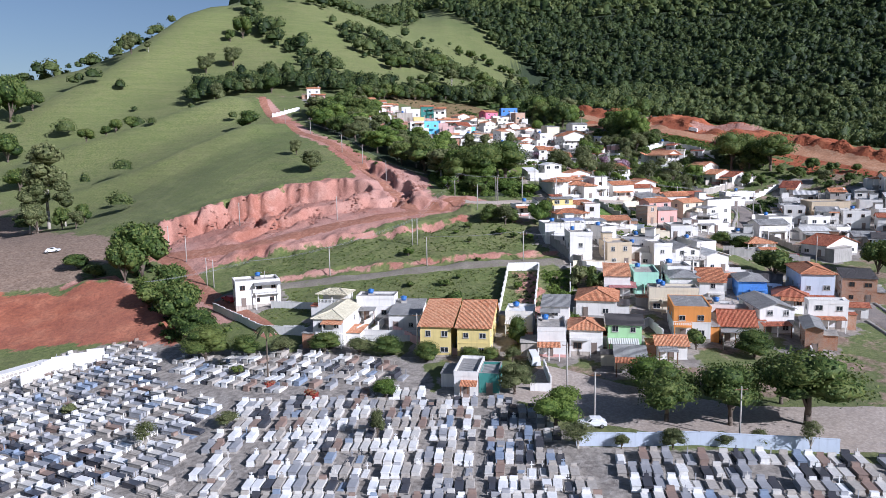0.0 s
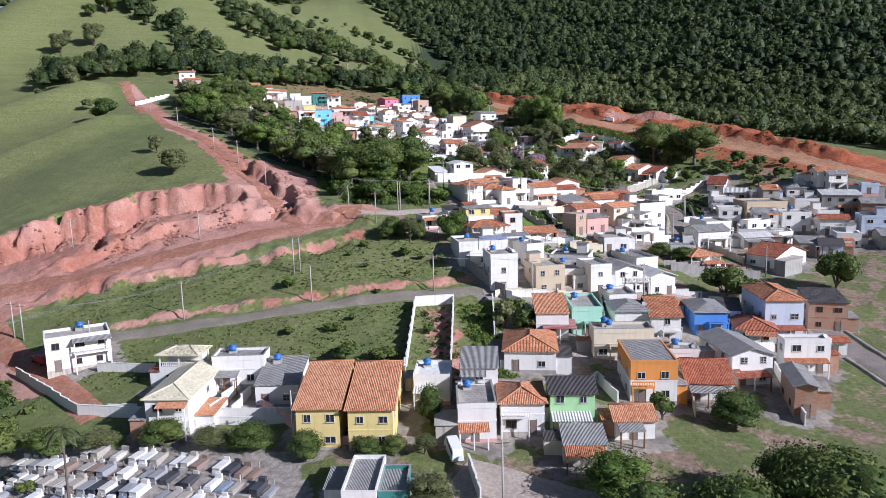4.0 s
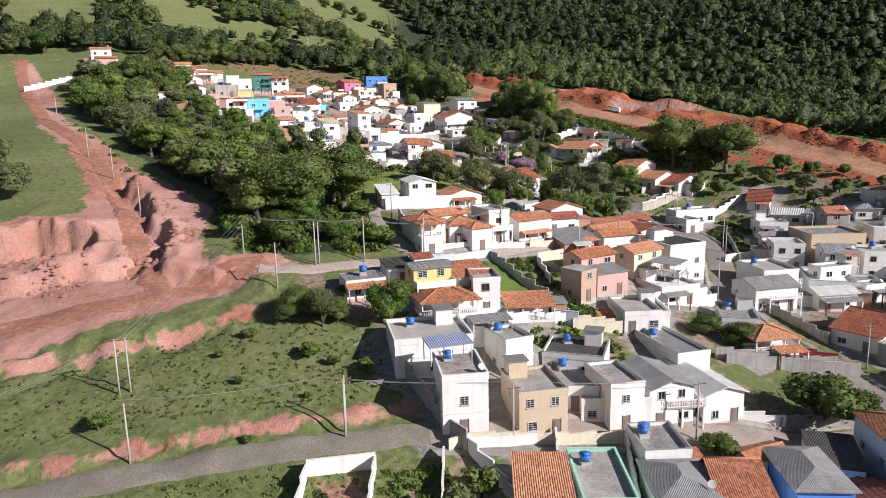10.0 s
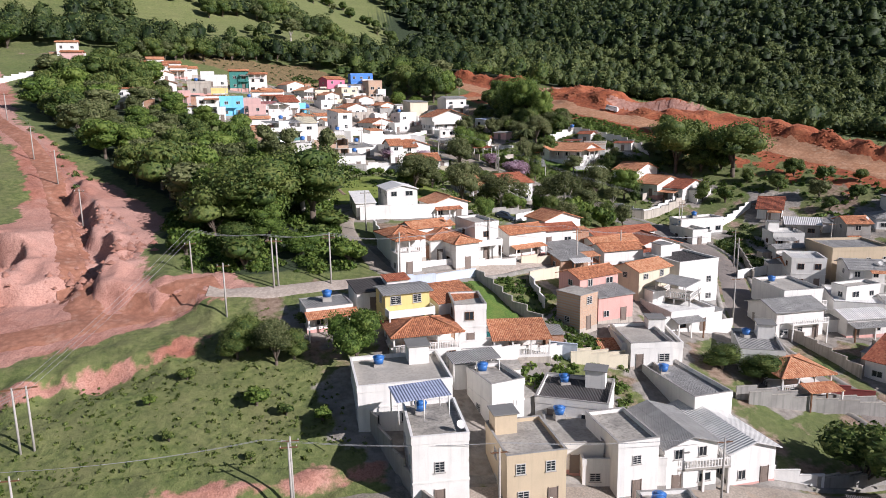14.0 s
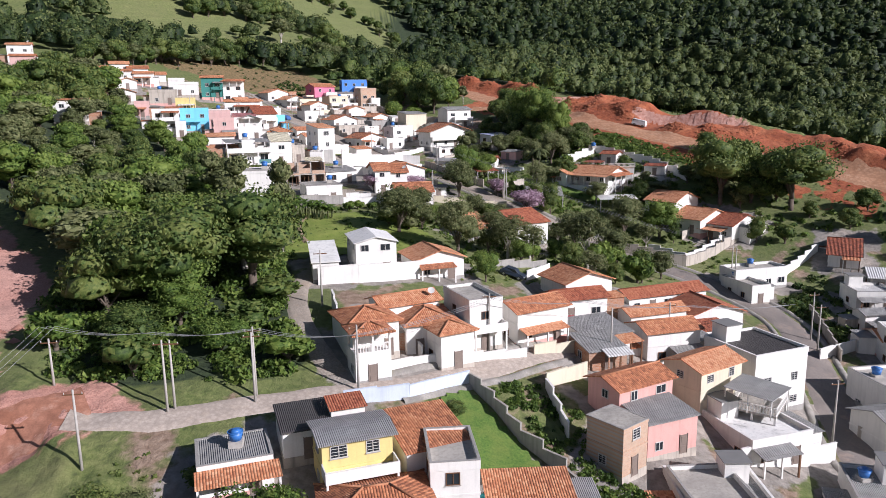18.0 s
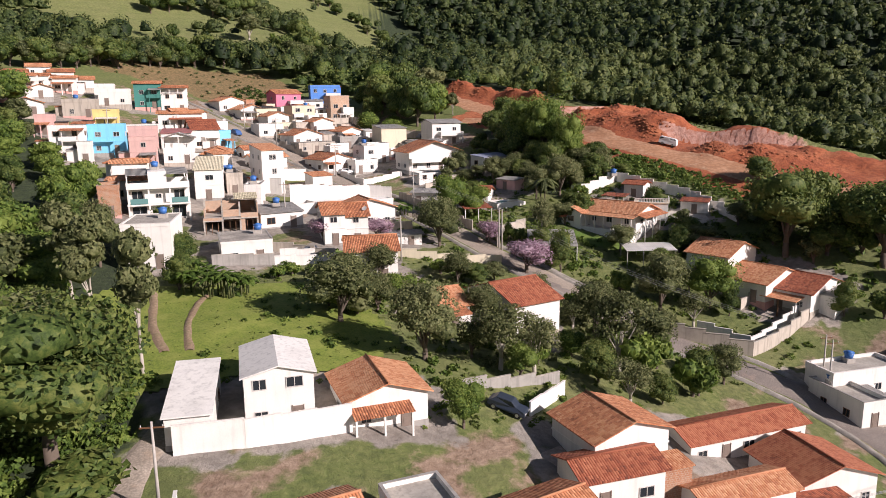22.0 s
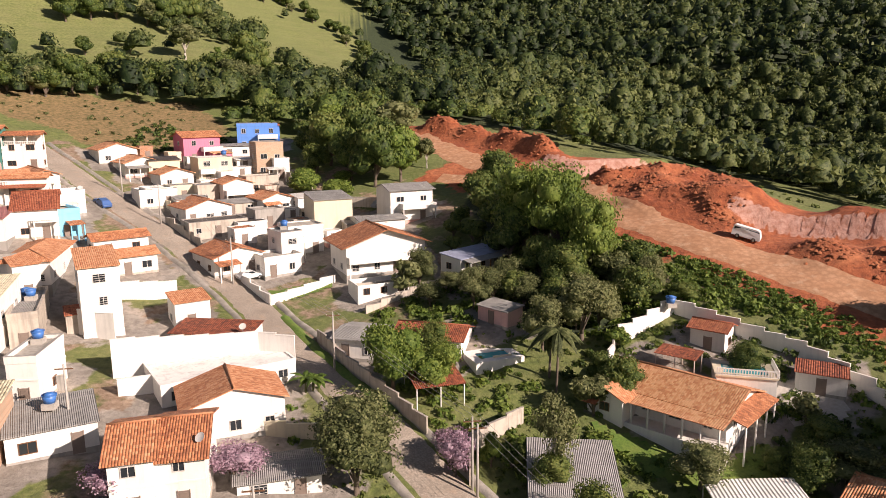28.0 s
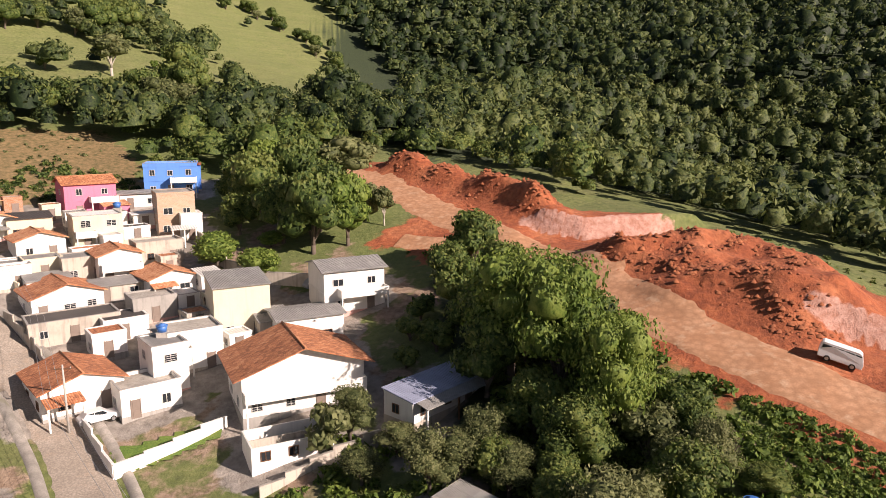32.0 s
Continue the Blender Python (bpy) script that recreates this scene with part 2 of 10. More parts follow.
def ground_height(x, y):
    x, y = np.asarray(x, float), np.asarray(y, float)
    near = np.exp(-np.maximum(0, np.hypot(x - 40, y - 260) - 260) / 200)
    return land(x, y) + cuts(x, y) + (0.35 * ripple(x, y, 31) + 0.12 * ripple(x, y, 7.3, 3.0)) * 0.8 + (1 - near) * (5 * ripple(x, y, 170, 1.0) + 2 * ripple(x, y, 61, 2.0))


def axis(spans, far_lo, far_hi):
    """Grid lines with a step of its own in each span (start, end, step), widening beyond them."""
    mid = [q for lo, hi, step in spans for q in np.arange(lo, hi - 0.2 * step, step)]
    lo, hi, step = spans[0][0], mid[-1], spans[-1][2]
    s, p = step, lo
    while p > far_lo:
        s *= 1.16
        p -= s
        mid.insert(0, p)
    s, p = step, hi
    while p < far_hi:
        s *= 1.13
        p += s
        mid.append(p)
    return np.array(mid)


def soft(d, w, seed=0.0, x=0, y=0):
    """0 outside to 1 inside an outline, over a ragged edge."""
    return np.clip(0.5 + (d + 0.7 * w * ripple(x, y, 4 + 3 * w, seed) + 0.4 * w * ripple(x, y, 1.7, seed)) / w, 0, 1)


RED_LEFT = [(-52, 157), (-63, 173), (-78, 196), (-92, 206), (-96, 216), (-85, 222), (-77, 226), (-69, 232), (-60, 233), (-54, 238), (-46, 242), (-38, 244), (-30, 246), (-34, 262), (-44, 286), (-62, 316), (-78, 352), (-95, 392), (-104, 410), (-98, 412), (-74, 366), (-56, 318), (-40, 296), (-27, 276), (-14, 262), (-4, 246), (-6, 232), (-2, 222), (8, 224), (12, 219), (6, 214), (-8, 207), (-22, 200), (-36, 194.5), (-56, 193), (-66, 186), (-56, 168), (-42, 157)]
RED_PIT = [(-130, 186), (-99, 183), (-88, 187), (-72, 171), (-59, 155), (-58, 148), (-82, 153), (-98, 152), (-140, 160)]
RED_EAST = [(56, 462), (70, 456), (86, 452), (98, 440), (106, 426), (112, 414), (124, 410), (134, 402), (137, 388), (137, 376), (141, 366), (150, 352), (160, 338), (170, 324), (180, 308), (188, 292), (200, 262), (214, 225), (190, 225), (172, 262), (160, 274), (150, 282), (142, 296), (134, 310), (122, 327), (113, 338), (107, 356), (102, 370), (96, 388), (84, 399), (76, 410), (84, 420), (70, 446)]
NEW_ROAD = [(57, 468), (66, 453), (79, 437), (90, 416), (101.5, 395.5), (108.5, 373), (114.6, 360.5), (121, 350), (129, 338), (140, 325), (152.5, 312), (158.3, 302.5), (164.8, 291.3), (170.6, 279.8), (182, 255), (198, 222)]
YARD = [(-215, 330), (-190, 312), (-126, 238), (-88, 212), (-86, 206), (-104, 200), (-96, 189), (-118, 185), (-150, 190)]
TAN_FIELD = [(-52, 452), (-30, 466), (18, 474), (33, 444), (26, 432), (8, 428), (-12, 440), (-30, 444)]
TOWN = [(-10, 133), (14, 118), (30, 119), (62, 106), (130, 100), (190, 200), (165, 285), (120, 290), (110, 345), (90, 392), (64, 420), (40, 436), (0, 432), (-50, 424), (-90, 440), (-96, 428), (-60, 408), (-10, 380), (10, 350), (20, 320), (32, 285), (32, 225), (10, 217), (22, 196), (28, 180), (24, 172), (23, 146), (8, 136)]
CEMETERY = [(-112, 60), (-90, 134), (-81, 150), (-62, 152), (-52, 144), (-5, 131), (-2, 116), (9, 113), (14, 107), (18, 96), (70, 84), (90, 76), (80, 50)]

gx, gy = axis([(-112, -96, 1.0), (-96, 10, 0.56), (10, 190, 1.0)], -2600, 2600), axis([(66, 174, 1.1), (174, 244, 0.56), (244, 338, 1.2), (338, 416, 0.85), (416, 466, 1.2)], -1500, 4200)
X, Y = np.meshgrid(gx, gy)
Z = ground_height(X, Y)
nx, ny = len(gx), len(gy)
idx = np.arange(nx * ny).reshape(ny, nx)
quads = np.stack([idx[:-1, :-1], idx[:-1, 1:], idx[1:, 1:], idx[1:, :-1]], -1).reshape(-1, 4)
ZL, GXL, GYL = Z.tolist(), gx.tolist(), gy.tolist()


def gz(x, y):
    """Height of the ground's mesh."""
    i, j = min(max(int(np.searchsorted(gx, x)) - 1, 0), nx - 2), min(max(int(np.searchsorted(gy, y)) - 1, 0), ny - 2)
    u, v = (x - GXL[i]) / (GXL[i + 1] - GXL[i]), (y - GYL[j]) / (GYL[j + 1] - GYL[j])
    return (ZL[j][i] * (1 - u) + ZL[j][i + 1] * u) * (1 - v) + (ZL[j + 1][i] * (1 - u) + ZL[j + 1][i + 1] * u) * v


gmesh = bpy.data.meshes.new("ground")
gmesh.from_pydata(np.stack([X, Y, Z], -1).reshape(-1, 3).tolist(), [], quads.tolist())
gmesh.shade_smooth()
ground = tagged(new("ground", gmesh), "rolling land with green pasture, red earth cuts and bare yards", "ground", kind="structure")

red = np.maximum.reduce([soft(inside(X, Y, RED_LEFT), 2.2, 1.0, X, Y), soft(inside(X, Y, RED_PIT), 3.0, 2.0, X, Y), soft(inside(X, Y, RED_EAST), 3.0, 3.0, X, Y)])
red = np.maximum(red, soft(inside(X, Y, [(14.5, 145), (21, 145), (22, 171), (16, 171)]), 2.0, 2.0, X, Y) * np.clip(0.7 + 0.6 * ripple(X, Y, 6), 0, 1))
for pts, wide in ((FIELD_BANK, 1.2), (ROAD_BANK, 1.3), (PIT_BANK, 2.5)):
    d, s, a = line_gap(X, Y, pts)
    red = np.maximum(red, soft(wide - np.abs(d + 0.4), 1.6, 5.0, X, Y) * np.clip(1.15 + 0.6 * ripple(X, Y, 14), 0, 1))
d, s, a = line_gap(X, Y, NEW_ROAD[::-1])
red = red * (1 - np.clip((np.where(s > 0, d, 0) - 6.5) / 2, 0, 1) * (X > 85) * np.clip(0.5 + 1.6 * ripple(X, Y, 8.5, 3.0) + 0.8 * ripple(X, Y, 3.7, 1.0), 0, 1))
slope_x, slope_y = np.gradient(Z, gx, axis=1), np.gradient(Z, gy, axis=0)
bare = soft(inside(X, Y, TOWN), 2.0, 6.0, X, Y) * np.clip(0.36 + 0.7 * ripple(X, Y, 19, 2.0) + 0.5 * ripple(X, Y, 6.3), 0.0, 1)
GREEN_LOTS = [(28, 250), (62, 255), (112, 285), (116, 330), (104, 350), (86, 380), (66, 352), (52, 330), (40, 306), (28, 296)]
bare = bare * (1 - 0.8 * soft(inside(X, Y, GREEN_LOTS), 3.0, 4.0, X, Y))
bare = np.maximum(bare, soft(inside(X, Y, YARD), 4, 7.0, X, Y))
grave = soft(inside(X, Y, CEMETERY), 1.5, 8.0, X, Y)
tan = soft(inside(X, Y, TAN_FIELD), 3.0, 9.0, X, Y)
GROVE = [(-72, 386), (-60, 392), (-45, 400), (-34, 392), (-24, 366), (-14, 345), (-6, 326), (6, 306), (16, 296), (20, 285), (25, 268), (25, 246), (27, 236), (28, 226), (20, 224), (6, 223), (-2, 232), (-3, 243), (-8, 262), (-24, 282), (-34, 294), (-48, 318), (-62, 346)]
GULLY_WOOD = [(86, 402), (91, 394), (99, 378), (101, 364), (102, 352), (96, 342), (88, 340), (82, 350), (84, 372), (83, 388)]
SLOPE = [(100, 330), (114, 330), (124, 318), (140, 300), (160, 284), (175, 262), (150, 262), (132, 280), (112, 300), (100, 312)]
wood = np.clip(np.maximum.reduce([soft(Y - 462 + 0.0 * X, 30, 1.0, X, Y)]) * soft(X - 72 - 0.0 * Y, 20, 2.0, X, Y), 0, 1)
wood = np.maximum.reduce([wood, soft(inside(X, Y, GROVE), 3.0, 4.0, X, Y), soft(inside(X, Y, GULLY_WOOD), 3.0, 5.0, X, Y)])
HAY = [(-70, 500), (100, 525), (104, 660), (60, 745), (-20, 800), (-120, 640), (-110, 420), (-84, 330), (-60, 250), (-90, 226), (-130, 250), (-260, 330), (-420, 420), (-330, 560), (-200, 640)]
hay = soft(inside(X, Y, HAY), 8.0, 3.0, X, Y)
rust = np.maximum(soft(X - 62, 8, 1.0, X, Y), 0.8 * soft(inside(X, Y, RED_PIT) + 2, 4, 1.0, X, Y))
pale = np.maximum.reduce([soft(0.9 - np.abs(line_gap(X, Y, q)[0] - 0.2), 0.6, 2.0, X, Y) for q in (CUT_FACE, CUT_FACE_EAST)])
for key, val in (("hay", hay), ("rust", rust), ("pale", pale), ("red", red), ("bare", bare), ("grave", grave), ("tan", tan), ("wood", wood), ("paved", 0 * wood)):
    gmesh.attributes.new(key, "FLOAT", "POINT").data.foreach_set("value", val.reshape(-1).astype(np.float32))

m, n, l, b = material("ground", 0.95)
big, mid, fine, tiny = noise_node(n, l, 0.02, 3), noise_node(n, l, 0.18, 5), noise_node(n, l, 1.1, 6), noise_node(n, l, 5.0, 5)
grass = ramp_node(n, l, fine, [(0.3, (0.045, 0.066, 0.016)), (0.46, (0.115, 0.145, 0.036)), (0.68, (0.21, 0.225, 0.075))])
grass = mix_node(n, l, ramp_node(n, l, mid, [(0.35, (0, 0, 0)), (0.7, (0.6, 0.6, 0.6))]), grass, (0.18, 0.165, 0.075))
grass = mix_node(n, l, ramp_node(n, l, big, [(0.4, (0, 0, 0)), (0.65, (0.5, 0.5, 0.5))]), grass, (0.1, 0.135, 0.035))
treads = n.new("ShaderNodeMapping")
treads.inputs["Scale"].default_value = (0.05, 0.05, 0.9)
tread_tc, tread_noise = n.new("ShaderNodeTexCoord"), n.new("ShaderNodeTexNoise")
tread_noise.inputs["Scale"].default_value, tread_noise.inputs["Detail"].default_value = 1.0, 5
l.new(tread_tc.outputs["Object"], treads.inputs["Vector"])
l.new(treads.outputs[0], tread_noise.inputs["Vector"])
redc = ramp_node(n, l, mid, [(0.25, (0.3, 0.1, 0.06)), (0.5, (0.44, 0.195, 0.135)), (0.75, (0.52, 0.3, 0.235))])
redc = mix_node(n, l, ramp_node(n, l, fine, [(0.3, (0.45, 0.45, 0.45)), (0.6, (0, 0, 0))]), redc, (0.17, 0.045, 0.02))
redc = mix_node(n, l, ramp_node(n, l, big, [(0.38, (0, 0, 0)), (0.58, (0.72, 0.72, 0.72))]), redc, (0.54, 0.325, 0.265))
redc = mix_node(n, l, ramp_node(n, l, tiny, [(0.3, (0.5, 0.5, 0.5)), (0.55, (0, 0, 0))]), redc, (0.16, 0.05, 0.03))
barec = ramp_node(n, l, fine, [(0.3, (0.16, 0.1, 0.065)), (0.7, (0.34, 0.25, 0.18))])
gravec = ramp_node(n, l, fine, [(0.3, (0.17, 0.145, 0.12)), (0.7, (0.4, 0.36, 0.31))])
tanc = ramp_node(n, l, fine, [(0.35, (0.1, 0.085, 0.03)), (0.62, (0.26, 0.17, 0.08))])
# dark forest floor, with the shade of the trees painted into its colour
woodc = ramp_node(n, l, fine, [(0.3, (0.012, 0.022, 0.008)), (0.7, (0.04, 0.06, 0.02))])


def edged(name, width=0.35):
    a = math_node(n, l, "ADD", attr_node(n, name), math_node(n, l, "MULTIPLY", math_node(n, l, "SUBTRACT", fine, 0.5), 0.9))
    return math_node(n, l, "MULTIPLY", math_node(n, l, "SUBTRACT", a, 0.5 - width / 2), 1 / width, True)


grass = mix_node(n, l, math_node(n, l, "MULTIPLY", attr_node(n, "hay"), 0.28), grass, ramp_node(n, l, fine, [(0.3, (0.17, 0.19, 0.06)), (0.7, (0.27, 0.27, 0.11))]))
grass = mix_node(n, l, ramp_node(n, l, tread_noise.outputs["Fac"], [(0.42, (0.2, 0.2, 0.2)), (0.6, (0, 0, 0))]), grass, (0.06, 0.085, 0.022))
col = mix_node(n, l, edged("bare"), grass, barec)
pavec = ramp_node(n, l, mid, [(0.3, (0.17, 0.15, 0.13)), (0.5, (0.3, 0.27, 0.235)), (0.7, (0.42, 0.36, 0.3))])
pavec = mix_node(n, l, ramp_node(n, l, fine, [(0.35, (0.5, 0.5, 0.5)), (0.6, (0, 0, 0))]), pavec, (0.12, 0.1, 0.08))
col = mix_node(n, l, edged("paved"), col, pavec)
col = mix_node(n, l, edged("tan"), col, tanc)
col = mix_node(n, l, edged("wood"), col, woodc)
col = mix_node(n, l, edged("grave"), col, gravec)
rustc = ramp_node(n, l, mid, [(0.25, (0.24, 0.055, 0.02)), (0.5, (0.38, 0.105, 0.04)), (0.75, (0.5, 0.18, 0.08))])
rustc = mix_node(n, l, ramp_node(n, l, fine, [(0.35, (0.55, 0.55, 0.55)), (0.6, (0, 0, 0))]), rustc, (0.13, 0.03, 0.014))
redc = mix_node(n, l, attr_node(n, "rust"), redc, rustc)
redc = mix_node(n, l, edged("pale"), redc, ramp_node(n, l, fine, [(0.3, (0.34, 0.15, 0.1)), (0.7, (0.52, 0.31, 0.25))]))
col = mix_node(n, l, edged("red"), col, redc)
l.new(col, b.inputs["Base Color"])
bump_node(n, l, b, math_node(n, l, "ADD", math_node(n, l, "MULTIPLY", tiny, 0.35), fine), 0.7, 0.35)
gmesh.materials.append(m)


# ---- roads ----
def spline(pts, step=1.5):
    p = [Vector(q) for q in pts]
    p = [2 * p[0] - p[1], *p, 2 * p[-1] - p[-2]]
    out = []
    for i in range(1, len(p) - 2):
        k = max(2, int((p[i + 1] - p[i]).length / step))
        for j in range(k):
            t = j / k
            out.append(0.5 * (2 * p[i] + (p[i + 1] - p[i - 1]) * t + (2 * p[i - 1] - 5 * p[i] + 4 * p[i + 1] - p[i + 2]) * t * t + (3 * p[i] - p[i - 1] - 3 * p[i + 1] + p[i + 2]) * t ** 3))
    return [*out, p[-2]]


ROADS = []


def ribbon(name, pts, wide, mat, label, category="road", lift=0.1, edge=0.0, across=6, ragged=0.0):
    line = spline(pts)
    ROADS.append((pts, wide))
    vs, fs = [], []
    for i, q in enumerate(line):
        t = (line[min(i + 1, len(line) - 1)] - line[max(i - 1, 0)]).normalized()
        o = Vector((-t.y, t.x))
        for j in range(across + 1):
            s = (j / across - 0.5) * (wide + (random.uniform(-ragged, ragged) if j in (0, across) else 0))
            v = q + o * s
            drop = -0.25 if j in (0, across) else 0.0
            vs.append((v.x, v.y, gz(v.x, v.y) + lift + drop + 0.04 * (1 - (2 * s / wide) ** 2)))
    k = across + 1
    for i in range(len(line) - 1):
        for j in range(across):
            fs.append((i * k + j + 1, i * k + j, (i + 1) * k + j, (i + 1) * k + j + 1))
    me = bpy.data.meshes.new(name)
    me.from_pydata(vs, [], fs)
    me.materials.append(mat)
    me.shade_smooth()
    return tagged(new(name, me), label, category, kind="structure")


def road_material(name, dark, light, stone, patch):
    m, n, l, b = material(name, 0.9)
    mid, fine = noise_node(n, l, 0.25, 5), noise_node(n, l, 6.0, 4)
    c = ramp_node(n, l, mid, [(0.3, dark), (0.7, light)])
    v = n.new("ShaderNodeTexVoronoi")
    v.inputs["Scale"].default_value = stone
    tc = n.new("ShaderNodeTexCoord")
    l.new(tc.outputs["Object"], v.inputs["Vector"])
    c = mix_node(n, l, ramp_node(n, l, v.outputs["Distance"], [(0.25, (0, 0, 0)), (0.75, (0.5, 0.5, 0.5))]), c, tuple(0.6 * q for q in dark))
    c = mix_node(n, l, ramp_node(n, l, noise_node(n, l, 0.6, 6), [(0.55, (0, 0, 0)), (0.7, (0.7, 0.7, 0.7))]), c, patch)
    c = mix_node(n, l, ramp_node(n, l, fine, [(0.35, (0.35, 0.35, 0.35)), (0.6, (0, 0, 0))]), c, tuple(0.5 * q for q in dark))
    l.new(c, b.inputs["Base Color"])
    bump_node(n, l, b, v.outputs["Distance"], 0.5, 0.05)
    return m


M_COBBLE = road_material("cobble", (0.3, 0.25, 0.2), (0.46, 0.39, 0.32), 4.5, (0.4, 0.3, 0.22))
M_ASPHALT = road_material("worn_asphalt", (0.2, 0.17, 0.15), (0.33, 0.28, 0.24), 9.0, (0.33, 0.25, 0.2))
M_DIRT = road_material("packed_dirt", (0.32, 0.13, 0.075), (0.48, 0.23, 0.15), 1.2, (0.5, 0.3, 0.22))
M_GRAVEL = road_material("gravel", (0.2, 0.17, 0.13), (0.33, 0.29, 0.23), 5.0, (0.16, 0.19, 0.07))
M_EAST = road_material("orange_packed_dirt", (0.42, 0.2, 0.1), (0.56, 0.31, 0.18), 1.2, (0.6, 0.4, 0.26))
M_SQUARE = road_material("pale_square", (0.4, 0.33, 0.27), (0.52, 0.44, 0.37), 2.0, (0.46, 0.37, 0.29))
M_PATH = road_material("trodden_path", (0.25, 0.17, 0.1), (0.38, 0.28, 0.19), 3.0, (0.16, 0.17, 0.06))

ribbon("road_field", [(-56, 170), (-45, 174), (-28, 173.6), (-16.5, 174), (-5, 175), (8, 175.8), (20, 177), (30, 177.6)], 4.6, M_GRAVEL, "narrow gravel road between grassy banks", ragged=0.7)
ribbon("road_terrace", [(29, 177.6), (37, 177.2), (48, 177.8), (58, 178.6), (67, 178.8), (78, 178), (92, 179), (108, 181)], 5.6, M_COBBLE, "cobbled street in front of white terraces", ragged=0.2)
ribbon("road_west", [(-36, 147), (-44.6, 158), (-60, 175), (-72, 192), (-82, 203)], 5.5, M_DIRT, "red dirt road climbing past the cemetery", ragged=0.8)
ribbon("road_cut", [(-90, 206), (-77, 200.5), (-57, 199), (-46, 202), (-31, 206), (-15, 210.5), (-1.5, 216), (7, 220.5)], 7.0, M_DIRT, "wide red dirt road below an earth cliff", ragged=1.0)
ribbon("road_hill", [(-8, 213), (-13, 222), (-19.5, 240), (-32, 271), (-43.5, 293), (-62, 321), (-79, 357), (-97, 398), (-104, 420)], 5.0, M_DIRT, "red dirt track climbing the green hill", ragged=1.0)
ribbon("road_middle", [(6, 217.5), (14.5, 217.2), (25, 219.8), (37.5, 222.4), (47, 226.6), (54, 230.4), (61, 234.6), (66, 240), (66, 246), (62, 252)], 3.8, M_SQUARE, "pale worn street between garden walls", ragged=0.4)
ribbon("road_alley", [(31.5, 224.5), (28.9, 231), (27, 238), (26.4, 246), (27.5, 252)], 3.4, M_COBBLE, "steep cobbled alley beside a white wall", ragged=0.3)
ribbon("road_east", [(92, 130), (95, 160), (97, 189), (93, 204), (90.8, 216), (95.5, 229), (101.8, 242.5), (106.3, 255), (106, 264), (102, 274), (96, 281), (89, 288), (80, 299), (74, 308)], 6.4, M_ASPHALT, "worn grey street climbing through the town", ragged=0.3)
ribbon("road_main", [(86, 294), (80, 301), (74, 308.5), (69.3, 315), (65.4, 322.5), (60.8, 331.5), (55.8, 342), (50.2, 351.5), (43.6, 364), (36, 375.5), (26.4, 387), (15.6, 398), (2.7, 412), (-8, 424)], 6.2, M_COBBLE, "straight cobbled main street lined with houses", ragged=0.3)
ribbon("road_new", NEW_ROAD, 9.0, M_EAST, "newly graded red dirt road on the ridge", ragged=1.6, across=8)
ribbon("road_junction", [(97, 398), (88, 405), (80, 410)], 6.0, M_EAST, "red dirt spur between mounds", ragged=1.4)
ribbon("road_plaza", [(13, 119), (20, 114), (30, 107), (44, 100), (70, 98), (110, 100)], 17.0, M_SQUARE, "broad pale square in front of the cemetery", ragged=0.5, across=12)


# pavements with a kerb along the town streets
M_PAVE = road_material("cement_pavement", (0.26, 0.24, 0.21), (0.44, 0.4, 0.35), 0.8, (0.2, 0.19, 0.12))
for pts, wide in [q for q in ROADS if q[1] in (6.2, 6.4, 5.6)] + [([(37.5, 222.4), (47, 226.6), (54, 230.4), (61, 234.6)], 3.8)]:
    line = [Vector(p) for p in pts]
    for side in (-1, 1):
        edge = []
        for i, p in enumerate(line):
            t = (line[min(i + 1, len(line) - 1)] - line[max(i - 1, 0)]).normalized()
            edge.append(tuple(p + Vector((-t.y, t.x)) * side * (wide / 2 + 0.5)))
        ribbon("pavement", edge, 1.1, M_PAVE, "narrow cement pavement with a kerb beside the street", "pavement", 0.26, across=4)


# ---- building materials ----
def plaster(name, color, grime=0.24):
    m, n, l, b = material(name, 0.85)
    info = n.new("ShaderNodeObjectInfo")
    big, fine = noise_node(n, l, 0.45, 6), noise_node(n, l, 9.0, 4)
    c = mix_node(n, l, ramp_node(n, l, big, [(0.48, (0, 0, 0)), (0.72, (grime, grime, grime))]), color, tuple(0.55 * q for q in color))
    c = mix_node(n, l, ramp_node(n, l, fine, [(0.3, (0.18, 0.18, 0.18)), (0.6, (0, 0, 0))]), c, tuple(0.6 * q for q in color))
    c = mix_node(n, l, math_node(n, l, "MULTIPLY", info.outputs["Random"], 0.22), c, tuple(0.7 * q for q in color))
    tc, mp, st = n.new("ShaderNodeTexCoord"), n.new("ShaderNodeMapping"), n.new("ShaderNodeTexNoise")
    mp.inputs["Scale"].default_value = (2.2, 2.2, 0.16)
    st.inputs["Scale"].default_value, st.inputs["Detail"].default_value = 1.0, 5
    l.new(tc.outputs["Object"], mp.inputs["Vector"])
    l.new(mp.outputs[0], st.inputs["Vector"])
    c = mix_node(n, l, ramp_node(n, l, st.outputs["Fac"], [(0.5, (0, 0, 0)), (0.72, (grime, grime, grime))]), c, tuple(0.42 * q + 0.02 for q in color))
    l.new(c, b.inputs["Base Color"])
    bump_node(n, l, b, fine, 0.15, 0.02)
    return m


